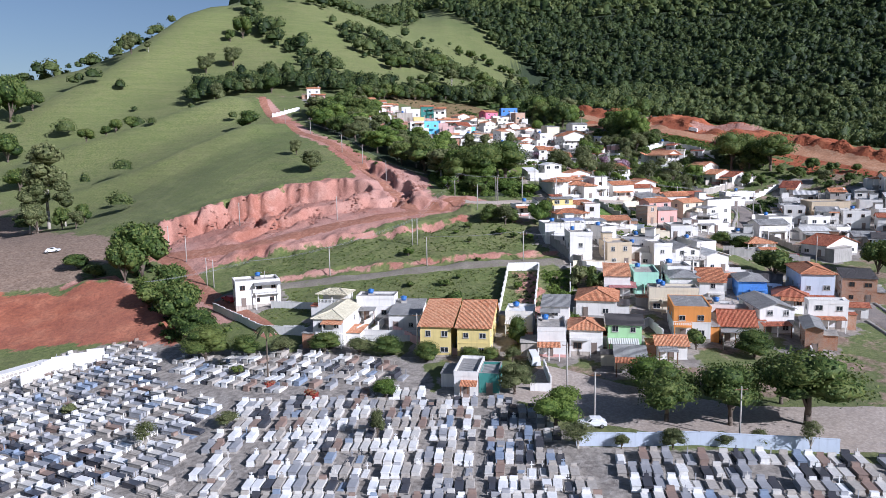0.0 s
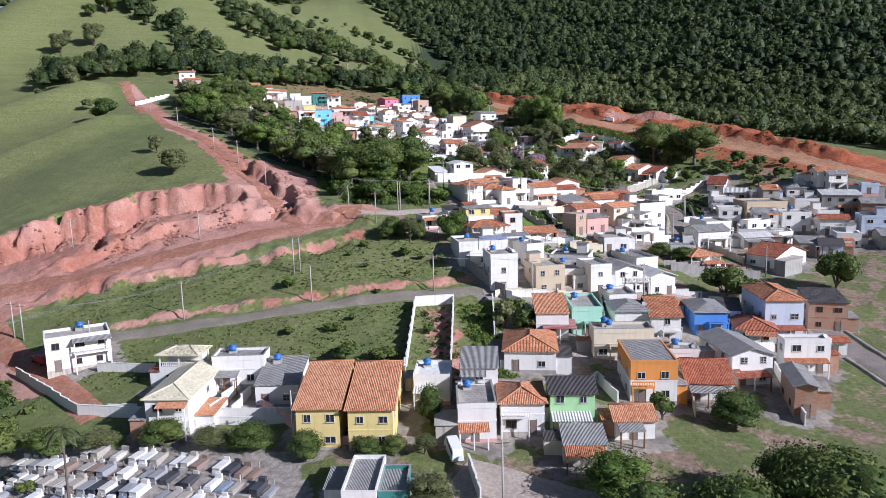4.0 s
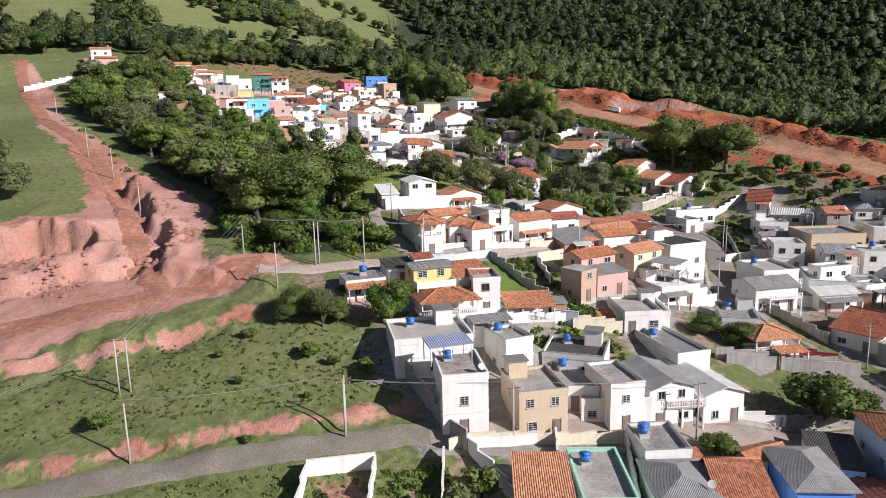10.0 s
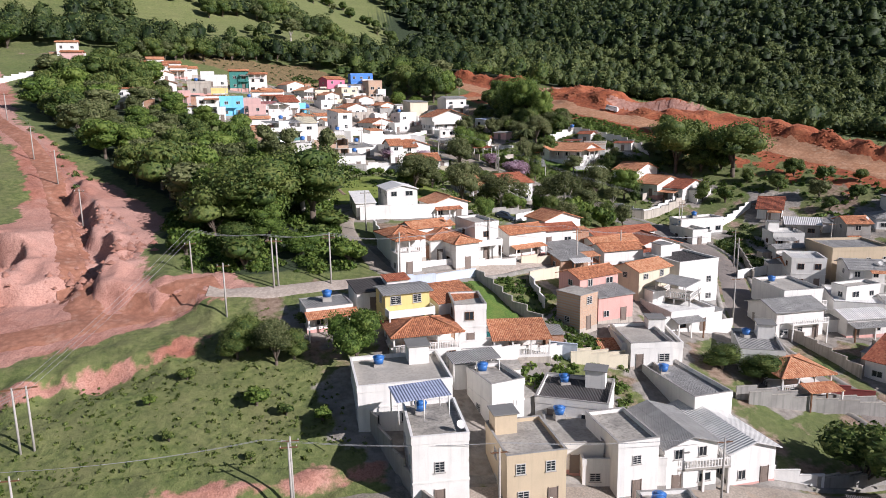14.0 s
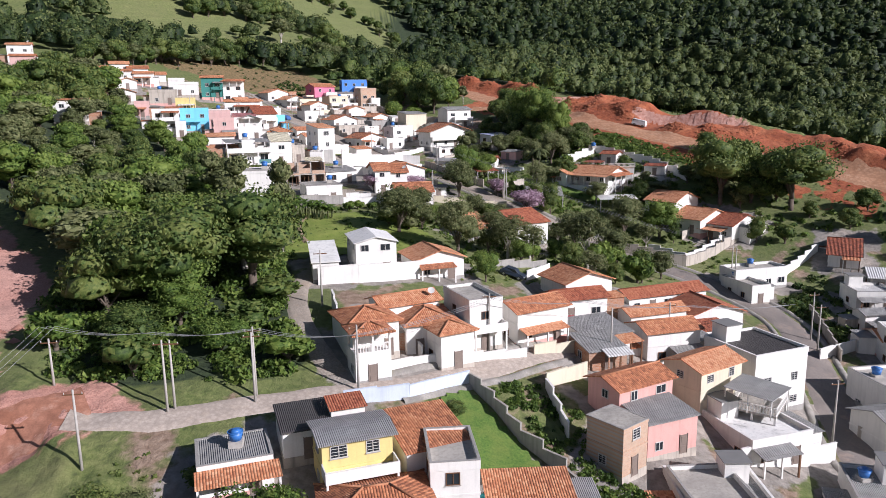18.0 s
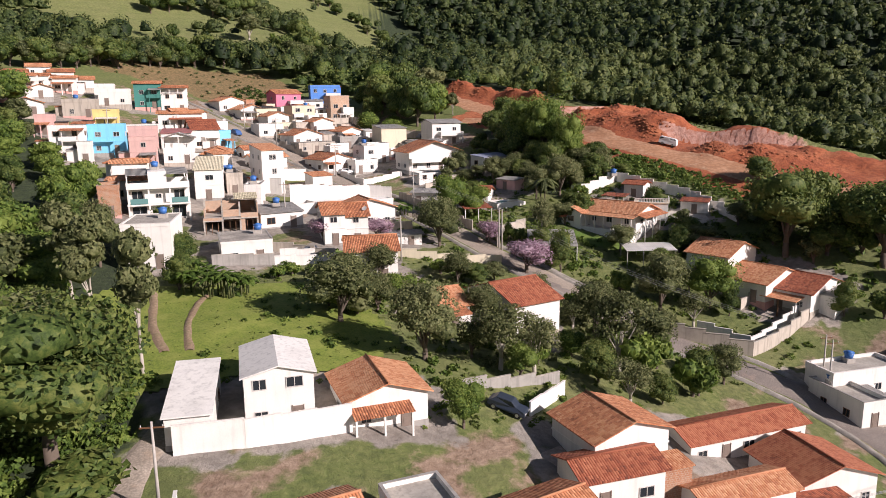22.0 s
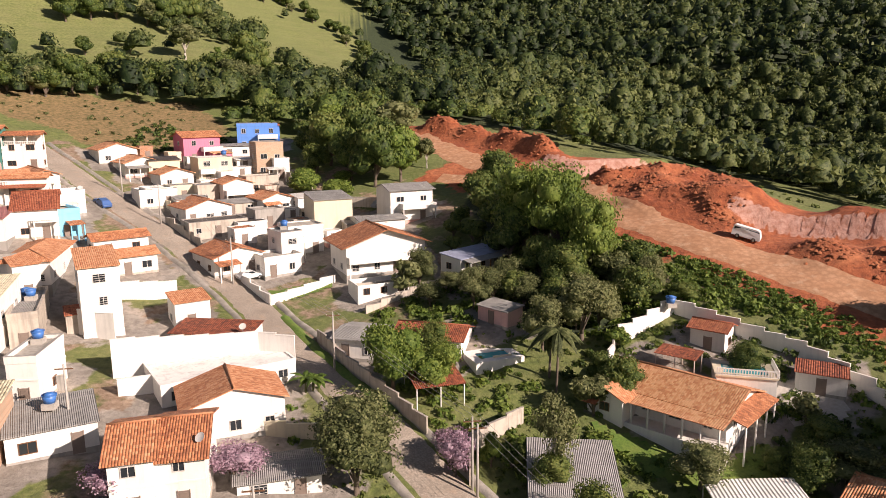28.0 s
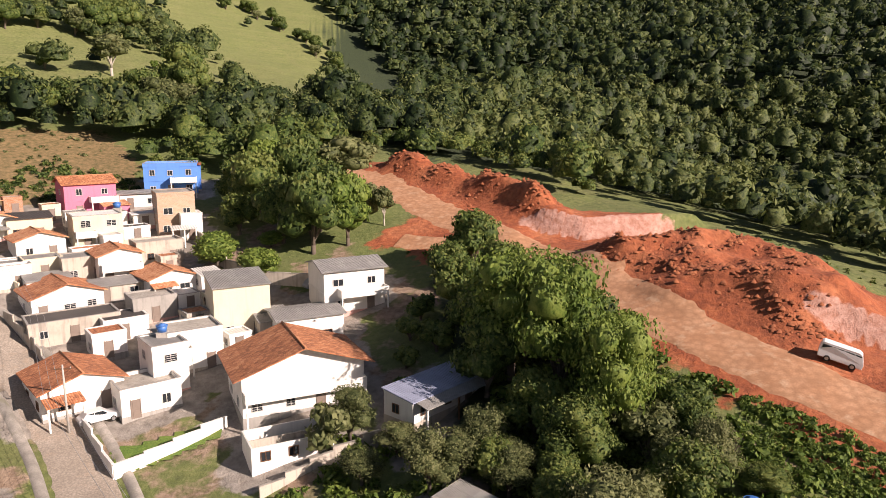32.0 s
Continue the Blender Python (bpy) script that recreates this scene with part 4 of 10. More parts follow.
def house(x, y, z, w, d, yaw, wall, roof="gx", cover="tile", tone="white", pitch=0.32, ridge=0.5, over=0.45, style=None, low=None, open_top=False, note="", openings=True, parapet=0.55, rows=None, bare=False):
    """A house whose front wall faces -y before it is turned. roof: gx and gy (ridge along x or y), hip, shed, flat."""
    rnd = random.Random(int(x * 31 + y * 17 + w * 7))
    thing = new("house")
    thing.matrix_basis = pose(x, y, z, 0, 0, yaw)
    storeys = max(1, round(wall / 2.95))
    tagged(thing, f"{TONES.get(tone, tone)} {'two' if storeys == 2 else 'three' if storeys > 2 else 'single'}-storey house with {WORDS[cover]}{note}", "house", "town houses")
    HOUSES.append((x, y, w, d, yaw, z + wall))
    hw, hd = w / 2, d / 2
    wm = WALLS[tone]
    rise = pitch * (hw if roof == "gy" else hd) if roof in ("gx", "gy", "hip") else 0.0
    if roof == "gx":
        rise = pitch * d * max(ridge, 1 - ridge)
    if roof == "hip":
        rise = pitch * min(hw, hd)
    # body
    bm = bmesh.new()
    base = -3.2
    split = wall - 2.95 if low and wall > 4 else None
    top = wall - (2.3 if open_top else 0)
    if split:
        box(bm, -hw, -hd, base, hw, hd, split, 1)
        box(bm, -hw, -hd, split, hw, hd, top, 0)
    else:
        box(bm, -hw, -hd, base, hw, hd, top)
    if roof == "gy":
        ends = [[(-hw, s, wall), (hw, s, wall), (0, s, wall + rise)] for s in (-hd, hd)]
        for k, e in enumerate(ends):
            v = [bm.verts.new(p) for p in e]
            bm.faces.new(v if k == 0 else v[::-1])
    if roof == "gx":
        yr = -hd + d * ridge
        for k, s in enumerate((-hw, hw)):
            v = [bm.verts.new(p) for p in ((s, hd, wall), (s, -hd, wall), (s, yr, wall + rise))]
            bm.faces.new(v if k == 0 else v[::-1])
    if roof == "shed":
        lift = 0.1 * d
        for k, s in enumerate((-hw, hw)):
            v = [bm.verts.new(p) for p in ((s, hd, wall), (s, -hd, wall), (s, hd, wall + lift))]
            bm.faces.new(v if k == 0 else v[::-1])
        v = [bm.verts.new(p) for p in ((-hw, hd, wall), (hw, hd, wall), (hw, hd, wall + lift), (-hw, hd, wall + lift))]
        bm.faces.new(v[::-1])
    part("wall", bm, [wm, WALLS[low or tone]], thing)
    bm = bmesh.new()
    ring(bm, -hw - 0.04, -hd - 0.04, hw + 0.04, hd + 0.04, 0.1, base, 0.4)
    part("plinth", bm, WALLS[rnd.choice(["grey", "stain", "salmon", tone, "grey", "red" if "red" in WALLS else "stain"])], thing)
    if storeys > 1 and (split or rnd.random() < 0.6) and not open_top:
        bm = bmesh.new()
        at = split or 2.95
        ring(bm, -hw - 0.06, -hd - 0.06, hw + 0.06, hd + 0.06, 0.1, at - 0.08, at + 0.1)
        part("ledge", bm, WALLS[low or tone], thing)
    if open_top:
        k = max(2, round(w / 2.6))
        for i in range(k + 1):
            px = -hw + 0.12 + (w - 0.24) * i / k
            for py in (-hd + 0.12, hd - 0.12):
                bm = bmesh.new()
                box(bm, px - 0.1, py - 0.1, top, px + 0.1, py + 0.1, wall)
                part("post", bm, wm, thing)
        bm = bmesh.new()
        box(bm, -hw + 0.3, hd * 0.1, top, hw - 0.3, hd - 0.25, wall)
        part("upper_room", bm, wm, thing)
        bm = bmesh.new()
        xs = [-hw + 0.2 + 0.5 * (i * 0.32 if i % 2 == 0 else (i - 1) * 0.32 + 0.16) for i in range(2 * int((w - 0.4) / 0.32) + 2)]
        lattice(bm, xs, [top, top + 0.08, top + 0.85, top + 0.95], -hd, -hd + 0.1)
        part("railing", bm, wm, thing)
    # roof
    bm = bmesh.new()
    uvl = bm.loops.layers.uv.new("UVMap")
    o = over
    eave = wall - pitch * o if roof in ("gx", "gy", "hip") else wall
    caps = []
    if roof == "gx":
        yr = -hd + d * ridge
        zt, k1, k2 = wall + rise, rise / (d * ridge), rise / max(0.01, d * (1 - ridge))
        slope(bm, uvl, [(-hw - o, -hd - o, wall - k1 * o), (hw + o, -hd - o, wall - k1 * o), (hw + o, yr, zt), (-hw - o, yr, zt)])
        slope(bm, uvl, [(hw + o, hd + o, wall - k2 * o), (-hw - o, hd + o, wall - k2 * o), (-hw - o, yr, zt), (hw + o, yr, zt)])
        caps = [((-hw - o, yr, zt), (hw + o, yr, zt))]
    elif roof == "gy":
        zt = wall + rise
        slope(bm, uvl, [(-hw - o, hd + o, eave), (-hw - o, -hd - o, eave), (0, -hd - o, zt), (0, hd + o, zt)])
        slope(bm, uvl, [(hw + o, -hd - o, eave), (hw + o, hd + o, eave), (0, hd + o, zt), (0, -hd - o, zt)])
        caps = [((0, -hd - o, zt), (0, hd + o, zt))]
    elif roof == "hip":
        a = min(hw, hd)
        zt = wall + rise
        c = [(-hw - o, -hd - o, eave), (hw + o, -hd - o, eave), (hw + o, hd + o, eave), (-hw - o, hd + o, eave)]
        p, q = ((-hw + a, 0, zt), (hw - a + 0.01, 0, zt)) if hw >= hd else ((0, -hd + a, zt), (0, hd - a + 0.01, zt))
        if hw >= hd:
            slope(bm, uvl, [c[0], c[1], q, p])
            slope(bm, uvl, [c[2], c[3], p, q])
            slope(bm, uvl, [c[1], c[2], q])
            slope(bm, uvl, [c[3], c[0], p])
            caps = [(p, q), (c[0], p), (c[3], p), (c[1], q), (c[2], q)]
        else:
            slope(bm, uvl, [c[0], c[1], p])
            slope(bm, uvl, [c[2], c[3], q])
            slope(bm, uvl, [c[1], c[2], q, p])
            slope(bm, uvl, [c[3], c[0], p, q])
            caps = [(p, q), (c[0], p), (c[1], p), (c[2], q), (c[3], q)]
    elif roof == "shed":
        r = 0.1 * d
        slope(bm, uvl, [(-hw - 0.2, -hd - 0.3, wall - 0.03), (hw + 0.2, -hd - 0.3, wall - 0.03), (hw + 0.2, hd + 0.2, wall + r + 0.08), (-hw - 0.2, hd + 0.2, wall + r + 0.08)])
    else:
        slope(bm, uvl, [(-hw + 0.1, -hd + 0.1, wall + 0.06), (hw - 0.1, -hd + 0.1, wall + 0.06), (hw - 0.1, hd - 0.1, wall + 0.12), (-hw + 0.1, hd - 0.1, wall + 0.12)], 0.05)
    part("roof", bm, ROOFS[cover], thing)
    if roof == "flat" and parapet:
        bm = bmesh.new()
        ring(bm, -hw - 0.05, -hd - 0.05, hw + 0.05, hd + 0.05, 0.2, wall - 0.25, wall + parapet)
        par = part("parapet", bm, wm, thing)
        bm = bmesh.new()
        ring(bm, -hw - 0.08, -hd - 0.08, hw + 0.08, hd + 0.08, 0.26, wall + parapet, wall + parapet + 0.05)
        part("coping", bm, WALLS["grey"] if rnd.random() < 0.5 else wm, par)
        if w > 5.5 and d > 6 and parapet > 0.3 and rnd.random() < 0.35:
            bm = bmesh.new()
            sx = rnd.choice([-1, 1])
            box(bm, sx * hw * 0.5 - 1.2, hd * 0.35, wall, sx * hw * 0.5 + 1.2, hd - 0.3, wall + 2.3)
            part("stair_head", bm, wm, thing, "small rooftop stair room")
            bm = bmesh.new()
            box(bm, sx * hw * 0.5 - 1.4, hd * 0.35 - 0.2, wall + 2.3, sx * hw * 0.5 + 1.4, hd - 0.15, wall + 2.4)
            part("stair_roof", bm, ROOFS["fibro"], thing)
        elif cover in ("concrete", "fibro") and rnd.random() < 0.3:
            ROOF_TANKS.append(thing.matrix_basis @ Vector((rnd.uniform(-0.3, 0.3) * w, rnd.uniform(0, 0.3) * d, wall + 0.4)))
    if rnd.random() < 0.14 and not bare:
        ROOF_DISHES.append(thing.matrix_basis @ Vector((hw * 0.8, -hd * 0.7, wall + (0.1 if roof in ("flat", "shed") else 0.12))))
    if not bare:
        extras(thing, rnd, x, y, w, d, yaw, wall, storeys, wm, open_top, openings)
    if caps and cover in M_RIDGE:
        bm = bmesh.new()
        for a, c in caps:
            pipe(bm, Vector(a) + Vector((0, 0, 0.02)), Vector(c) + Vector((0, 0, 0.02)), 0.11, sides=6)
        part("ridge_tiles", bm, M_RIDGE[cover], thing)
    # openings
    if openings:
        style = style or rnd.choice(["plain", "plain", "wood", "bars"])
        for s in range(storeys if rows is None else rows):
            zz = 0.95 + 2.95 * s
            if zz + 1.2 > wall or (open_top and zz > top):
                continue
            k = max(1, int(w / 2.9))
            gone = rnd.randrange(k) if s == 0 else -1
            for i in range(k):
                px = -hw + w * (i + 0.5) / k + rnd.uniform(-0.25, 0.25)
                if i == gone:
                    door(thing, px, -hd, 0.02, 0)
                else:
                    window(thing, px, -hd, zz, 0, rnd.choice([1.0, 1.2, 1.5]), rnd.choice([1.0, 1.15]), style)
            k = max(1, int(d / 4.2))
            for i in range(k):
                py = -hd + d * (i + 0.5) / k + rnd.uniform(-0.5, 0.5)
                if rnd.random() < 0.75:
                    window(thing, -hw, py, zz, -90, 1.0, 1.0, style)
                if rnd.random() < 0.6:
                    window(thing, hw, py, zz, 90, 1.0, 1.0, style)
    return thing


def terrace(x, y, z, w, d, yaw, high, cover, tone):
    """A raised concrete terrace on pillars with a baluster rail."""
    thing = tagged(new("terrace"), f"raised concrete terrace on {tone} pillars with a baluster railing", "terrace")
    thing.matrix_basis = pose(x, y, z, 0, 0, yaw)
    hw, hd, wm = w / 2, d / 2, WALLS[tone]
    bm = bmesh.new()
    box(bm, -hw, -hd, high - 0.25, hw, hd, high)
    part("slab", bm, ROOFS[cover], thing)
    k = max(2, round(w / 3))
    for i in range(k + 1):
        for py in (-hd + 0.12, hd - 0.12):
            bm = bmesh.new()
            px = -hw + 0.12 + (w - 0.24) * i / k
            box(bm, px - 0.12, py - 0.12, -2.5, px + 0.12, py + 0.12, high - 0.25)
            part("pillar", bm, wm, thing)
    for side in range(3):
        long = w if side == 0 else d
        bm = bmesh.new()
        n = int(long / 0.34)
        xs = [-long / 2 + (long - 0.12) * (i // 2) / n + 0.12 * (i % 2) for i in range(2 * n + 2)]
        lattice(bm, xs, [high, high + 0.08, high + 0.8, high + 0.95], -0.1, 0.0)
        ob = part("railing", bm, wm, thing)
        ob.matrix_basis = [pose(0, -hd + 0.1, 0), pose(hw - 0.1, 0, 0, 0, 0, 90), pose(-hw + 0.1, 0, 0, 0, 0, -90)][side]


def canopy(x, y, z, w, d, yaw, high, cover, tone):
    """A sheet roof on slim posts."""
    thing = tagged(new("canopy"), f"open lean-to canopy with {WORDS[cover]} on slim posts", "canopy")
    thing.matrix_basis = pose(x, y, z, 0, 0, yaw)
    hw, hd = w / 2, d / 2
    bm = bmesh.new()
    uvl = bm.loops.layers.uv.new("UVMap")
    slope(bm, uvl, [(-hw, -hd, high), (hw, -hd, high), (hw, hd, high + 0.12 * d), (-hw, hd, high + 0.12 * d)], 0.07)
    part("sheet_roof", bm, ROOFS[cover], thing)
    low = high - 2.4 if high > 4 else -2.0
    for i in range(max(2, round(w / 3)) + 1):
        px = -hw + 0.2 + (w - 0.4) * i / max(2, round(w / 3))
        for py, top in ((-hd + 0.2, high - 0.06), (hd - 0.2, high + 0.12 * d - 0.1)):
            bm = bmesh.new()
            pipe(bm, (px, py, low), (px, py, top), 0.07, sides=8)
            part("post", bm, WALLS[tone], thing)


def shell(x, y, z, w, d, yaw, high, cover, tone):
    """Roofless masonry walls of an unfinished room."""
    thing = tagged(new("unfinished_house"), "roofless white masonry shell of an unfinished house", "house")
    thing.matrix_basis = pose(x, y, z, 0, 0, yaw)
    bm = bmesh.new()
    ring(bm, -w / 2, -d / 2, w / 2, d / 2, 0.18, -3.0, high)
    part("wall", bm, WALLS[tone], thing)
    bm = bmesh.new()
    box(bm, -w / 2 + 0.2, -0.08, -2.0, w / 2 - 0.2, 0.08, high - 0.2)
    part("partition", bm, WALLS["stain"], thing)
    bm = bmesh.new()
    box(bm, -w / 2 + 0.2, -d / 2 + 0.2, -2.0, w / 2 - 0.2, d / 2 - 0.2, 0.05)
    part("floor_slab", bm, ROOFS["concrete"], thing)
    for k in range(3):
        window(thing, -w / 2 + w * (k + 0.5) / 3, -d / 2, 0.9, 0, 1.0, 1.0, "wood")
    HOUSES.append((x, y, w, d, yaw, z + high))


# ---- houses ----
house(-22.3, 146.8, 9.9, 6.1, 16.4, -9, 6, "hip", "cream", "white")
house(-24.5, 155.3, 12.4, 6.5, 4.5, -12, 5.5, "hip", "cream", "white", open_top=True)
house(-15.1, 152.9, 12.6, 8.1, 4.5, -6, 4.6, "flat", "fibro", "white")
house(-8.3, 148.7, 11.6, 6.4, 10.4, -6, 3.6, "shed", "fibro", "white")
house(-1.1, 138.6, 9.9, 5.8, 15.5, -9, 6, "gx", "tile", "yellow", ridge=0.8, pitch=0.2, bare=True)
house(5.9, 137.0, 9.9, 6.0, 15.5, -9, 6, "gx", "tile", "yellow", ridge=0.8, pitch=0.2, bare=True)
house(14.8, 143.2, 11.8, 5.4, 6.8, -11, 4, "flat", "white", "white")
house(21.8, 142.0, 11.6, 5.4, 7.6, -11, 6, "shed", "fibro", "white")
house(19.6, 133.5, 10.2, 5.2, 9.0, -7, 5, "flat", "concrete", "white")
house(26.2, 133.7, 10.4, 6.0, 8.0, -10, 4.8, "hip", "tile", "white")
house(32.4, 152.8, 13.1, 8.3, 11.6, -14, 3.8, "hip", "tile", "white")
house(38.9, 163.5, 14.9, 5.7, 10.8, -11, 5, "shed", "tile", "white")
house(33.3, 133.5, 10.4, 6.1, 6.9, -10, 5.5, "gx", "dark", "green")
house(48.2, 141.5, 10.9, 6.9, 11.1, -11, 6.5, "flat", "fibro", "orange", low="white", parapet=0.15)
house(57.6, 141.5, 10.5, 6.5, 11.5, -16, 3.2, "gx", "red", "white")
house(48.5, 152.9, 12.9, 10.1, 4.4, -9, 5, "flat", "concrete", "cream")
house(56.9, 149.6, 11.8, 6.8, 3.9, -15, 3, "flat", "fibro", "white")
house(66.1, 147.1, 10.4, 6.7, 12.2, -3, 5.5, "gy", "fibro", "white")
house(85.9, 168.7, 11.2, 7.1, 13.8, -12, 7.8, "hip", "tile", "pale")
house(97.4, 169.4, 11.1, 7.2, 9.0, -20, 6, "shed", "dark", "brick")
house(78.9, 147.5, 10.1, 7.6, 3.0, -11, 5.5, "flat", "concrete", "white")
house(69.3, 134.3, 9.5, 3.0, 9.4, -21, 5, "gy", "fibro", "brick")
house(70.6, 166.6, 12.6, 6.0, 9.8, -12, 5, "hip", "fibro", "blue")
house(59.9, 162.4, 12.9, 5.2, 10.7, -14, 5.5, "gx", "tile", "white", ridge=0.8, pitch=0.2)
house(54.1, 164.4, 14.0, 6.2, 8.4, -9, 5, "hip", "fibro", "white")
house(45.6, 165.0, 14.7, 5.4, 10.8, -9, 5, "flat", "concrete", "mint")
house(55.3, 172.3, 15.5, 5.3, 7.2, -5, 4, "flat", "concrete", "white")
house(78.9, 163.4, 11.5, 7.1, 9.7, -23, 3, "hip", "red", "white")
house(87.5, 155.0, 10.2, 7.7, 3.2, -16, 3, "gx", "red", "white")
house(33.3, 181.0, 19.8, 5.5, 8.5, 0, 7.2, "flat", "concrete", "white")
house(30.9, 192.6, 23.1, 10.5, 9.4, 3, 5, "flat", "concrete", "white")
house(42.6, 180.8, 18.8, 6.1, 8.0, 3, 5.5, "flat", "concrete", "beige")
house(53.8, 183.7, 18.1, 8.8, 7.8, -9, 3, "flat", "concrete", "white")
house(53.8, 182.5, 17.7, 4.6, 7.8, 5, 6, "flat", "concrete", "white")
house(60.3, 184.5, 17.1, 6.3, 9.1, 5, 5.5, "gy", "fibro", "white")
terrace(62.2, 182.0, 16.8, 6.0, 4.5, -1, 3, "concrete", "white")
house(68.2, 187.7, 16.1, 5.8, 12.6, 6, 4.5, "gy", "whitefibro", "white")
house(68.6, 197.3, 18.3, 5.4, 12.2, 8, 4, "flat", "fibro", "white")
house(87.5, 202.5, 17.2, 7.6, 7.4, 1, 4, "hip", "tile", "white", open_top=True)
house(109.9, 205.5, 16.6, 7.8, 13.9, -62, 3.5, "gx", "red", "white")
house(41.6, 207.1, 26.4, 4.2, 6.6, -2, 5.5, "flat", "concrete", "white")
house(34.8, 202.9, 25.7, 8.7, 6.6, 6, 4.6, "hip", "tile", "white", open_top=True, bare=True)
house(65.6, 217.2, 25.2, 6.4, 4.6, 15, 4.2, "shed", "fibro", "salmon", bare=True)
house(42.0, 191.8, 22.0, 4.2, 6.3, 16, 5, "flat", "concrete", "white")
house(86.1, 208.8, 19.0, 6.0, 9.8, -23, 3.5, "flat", "fibro", "white")
house(104.1, 228.9, 20.3, 7.3, 9.8, 0, 5, "flat", "concrete", "white")
house(99.0, 221.4, 19.3, 8.9, 7.5, 4, 5, "gx", "fibro", "white")
house(121.2, 254.0, 23.1, 7.6, 3.2, 0, 4, "gx", "fibro", "white")
house(129.4, 246.4, 21.8, 12.2, 10.5, -7, 6.5, "flat", "fibro", "beige")
house(143.7, 264.7, 27.2, 6.8, 8, -20, 3, "hip", "fibro", "pale")
house(151.5, 263.0, 28.1, 6, 8, -20, 3.2, "hip", "fibro", "white")
house(132.8, 234.6, 20.6, 7.8, 8, -16, 5.5, "flat", "concrete", "white")
house(144.9, 247.3, 24.0, 6.8, 7, -20, 4.5, "flat", "white", "white")
house(154.3, 244.0, 24.2, 11, 8.5, -25, 6, "shed", "whitefibro", "grey")
house(139.8, 226.6, 20.2, 7.6, 6, -22, 5, "gx", "red", "white")
house(137.4, 217.2, 18.6, 6, 8, -25, 3.5, "flat", "white", "white")
house(158.0, 233.0, 23.5, 8, 8, -30, 5, "shed", "fibro", "brick")
house(149.0, 221.5, 20.4, 8, 8, -25, 5.5, "flat", "fibro", "pale")
house(112.3, 220.9, 18.6, 7.8, 5.4, 0, 3.5, "gx", "whitefibro", "white")
house(40.1, 236.5, 34.0, 7.7, 4.5, 20, 4, "gx", "tile", "white")
house(42.3, 233.2, 32.7, 6.2, 7.1, 8, 4, "hip", "tile", "white")
house(44.7, 228.9, 31.8, 4.3, 4.3, 20, 4.6, "hip", "tile", "white")
house(67.8, 252.4, 31.3, 8.2, 7.0, 16, 4.6, "gy", "tile", "white", bare=True)
house(65.9, 246.9, 31.1, 7.8, 4.9, 10, 3.5, "gx", "red", "white")
house(84.5, 259.1, 28.2, 15, 4.9, 12, 3.0, "gx", "red", "white", bare=True)
house(77.0, 245.3, 28.2, 9.3, 3.8, 11, 4, "gx", "tile", "white")
house(88.8, 252.0, 26.1, 8.8, 7.3, 7, 4, "gy", "red", "white", bare=True)
house(75.4, 237.6, 27.2, 7.9, 5.0, 8, 5, "gx", "tile", "white")
house(65.9, 237.9, 29.3, 7.0, 6.4, 14, 3, "shed", "fibro", "white")
house(110.7, 274.8, 26.6, 11.6, 4.8, 8, 3.5, "flat", "concrete", "white")
house(134.4, 281.3, 28.8, 5.6, 13.6, -36, 3, "gx", "red", "white")
house(109.5, 308.6, 35.1, 7.5, 10.9, -54, 4.5, "gx", "tile", "white")
house(113.2, 301.2, 33.0, 7.3, 11.3, -61, 3.5, "gx", "tile", "white")
house(118.6, 297.5, 32.1, 6.9, 11.6, -59, 3.5, "gx", "red", "white")
house(27.4, 351.3, 47.4, 4.7, 9.0, 22, 9, "shed", "tile", "white")
house(47.4, 327.9, 42.7, 9.9, 6.8, 16, 4, "gy", "tile", "white", bare=True)
house(41.3, 315.7, 42.2, 3.5, 8.6, 9, 5.5, "gx", "tile", "white")
house(45.1, 317.4, 41.9, 4.1, 9.8, 5, 5.2, "gx", "tile", "white")
house(20.0, 348.3, 47.6, 3.2, 13.5, 16, 4, "flat", "fibro", "stain")
house(26.8, 332.7, 45.5, 3.0, 7.3, -0, 5, "flat", "concrete", "white")
house(16.0, 357.1, 50.3, 3.3, 4.3, 33, 5, "shed", "tile", "white")
house(10.2, 383.8, 54.8, 4.8, 12.9, 37, 4.2, "flat", "concrete", "sky")
house(8.6, 382.4, 55.1, 6.3, 13.6, 18, 5, "gx", "red", "white")
house(1.9, 400.0, 59.6, 4.6, 14.9, 33, 4.5, "gy", "tile", "white")
house(1.3, 391.7, 59.6, 4.4, 3.2, 33, 5, "gx", "tile", "white")
house(10.7, 389.4, 57.1, 5.0, 4.9, 33, 4, "flat", "concrete", "white")
house(66.2, 285.6, 34.8, 7.2, 11.5, 23, 5, "gx", "red", "white", bare=True)
house(56.0, 283.3, 37.1, 4.2, 8.6, 18, 3, "gx", "tile", "white")
house(3.3, 337.0, 50.2, 6.3, 3.2, 8, 5, "gx", "tile", "white")
house(5.5, 328.8, 48.7, 6.4, 3.2, 8, 4, "gx", "tile", "white")
house(17.0, 342.1, 47.6, 5.2, 14.9, 8, 6, "shed", "cream", "white")
house(-6.7, 358.2, 55.4, 7.3, 3.2, 8, 6, "flat", "concrete", "sky")
house(-13.4, 354.1, 55.8, 6.7, 3.2, 8, 5.5, "flat", "concrete", "white")
house(-13.3, 380.5, 60.5, 5.6, 3.2, 8, 4, "flat", "concrete", "yellow")
house(-1.3, 366.1, 55.7, 6.0, 3.2, 8, 5, "flat", "concrete", "rose")
house(7.8, 359.4, 52.9, 6.5, 3.2, 8, 6, "gy", "fibro", "white", open_top=True)
house(4.5, 373.5, 55.5, 6.7, 7.5, 8, 4, "shed", "pinksheet", "white")
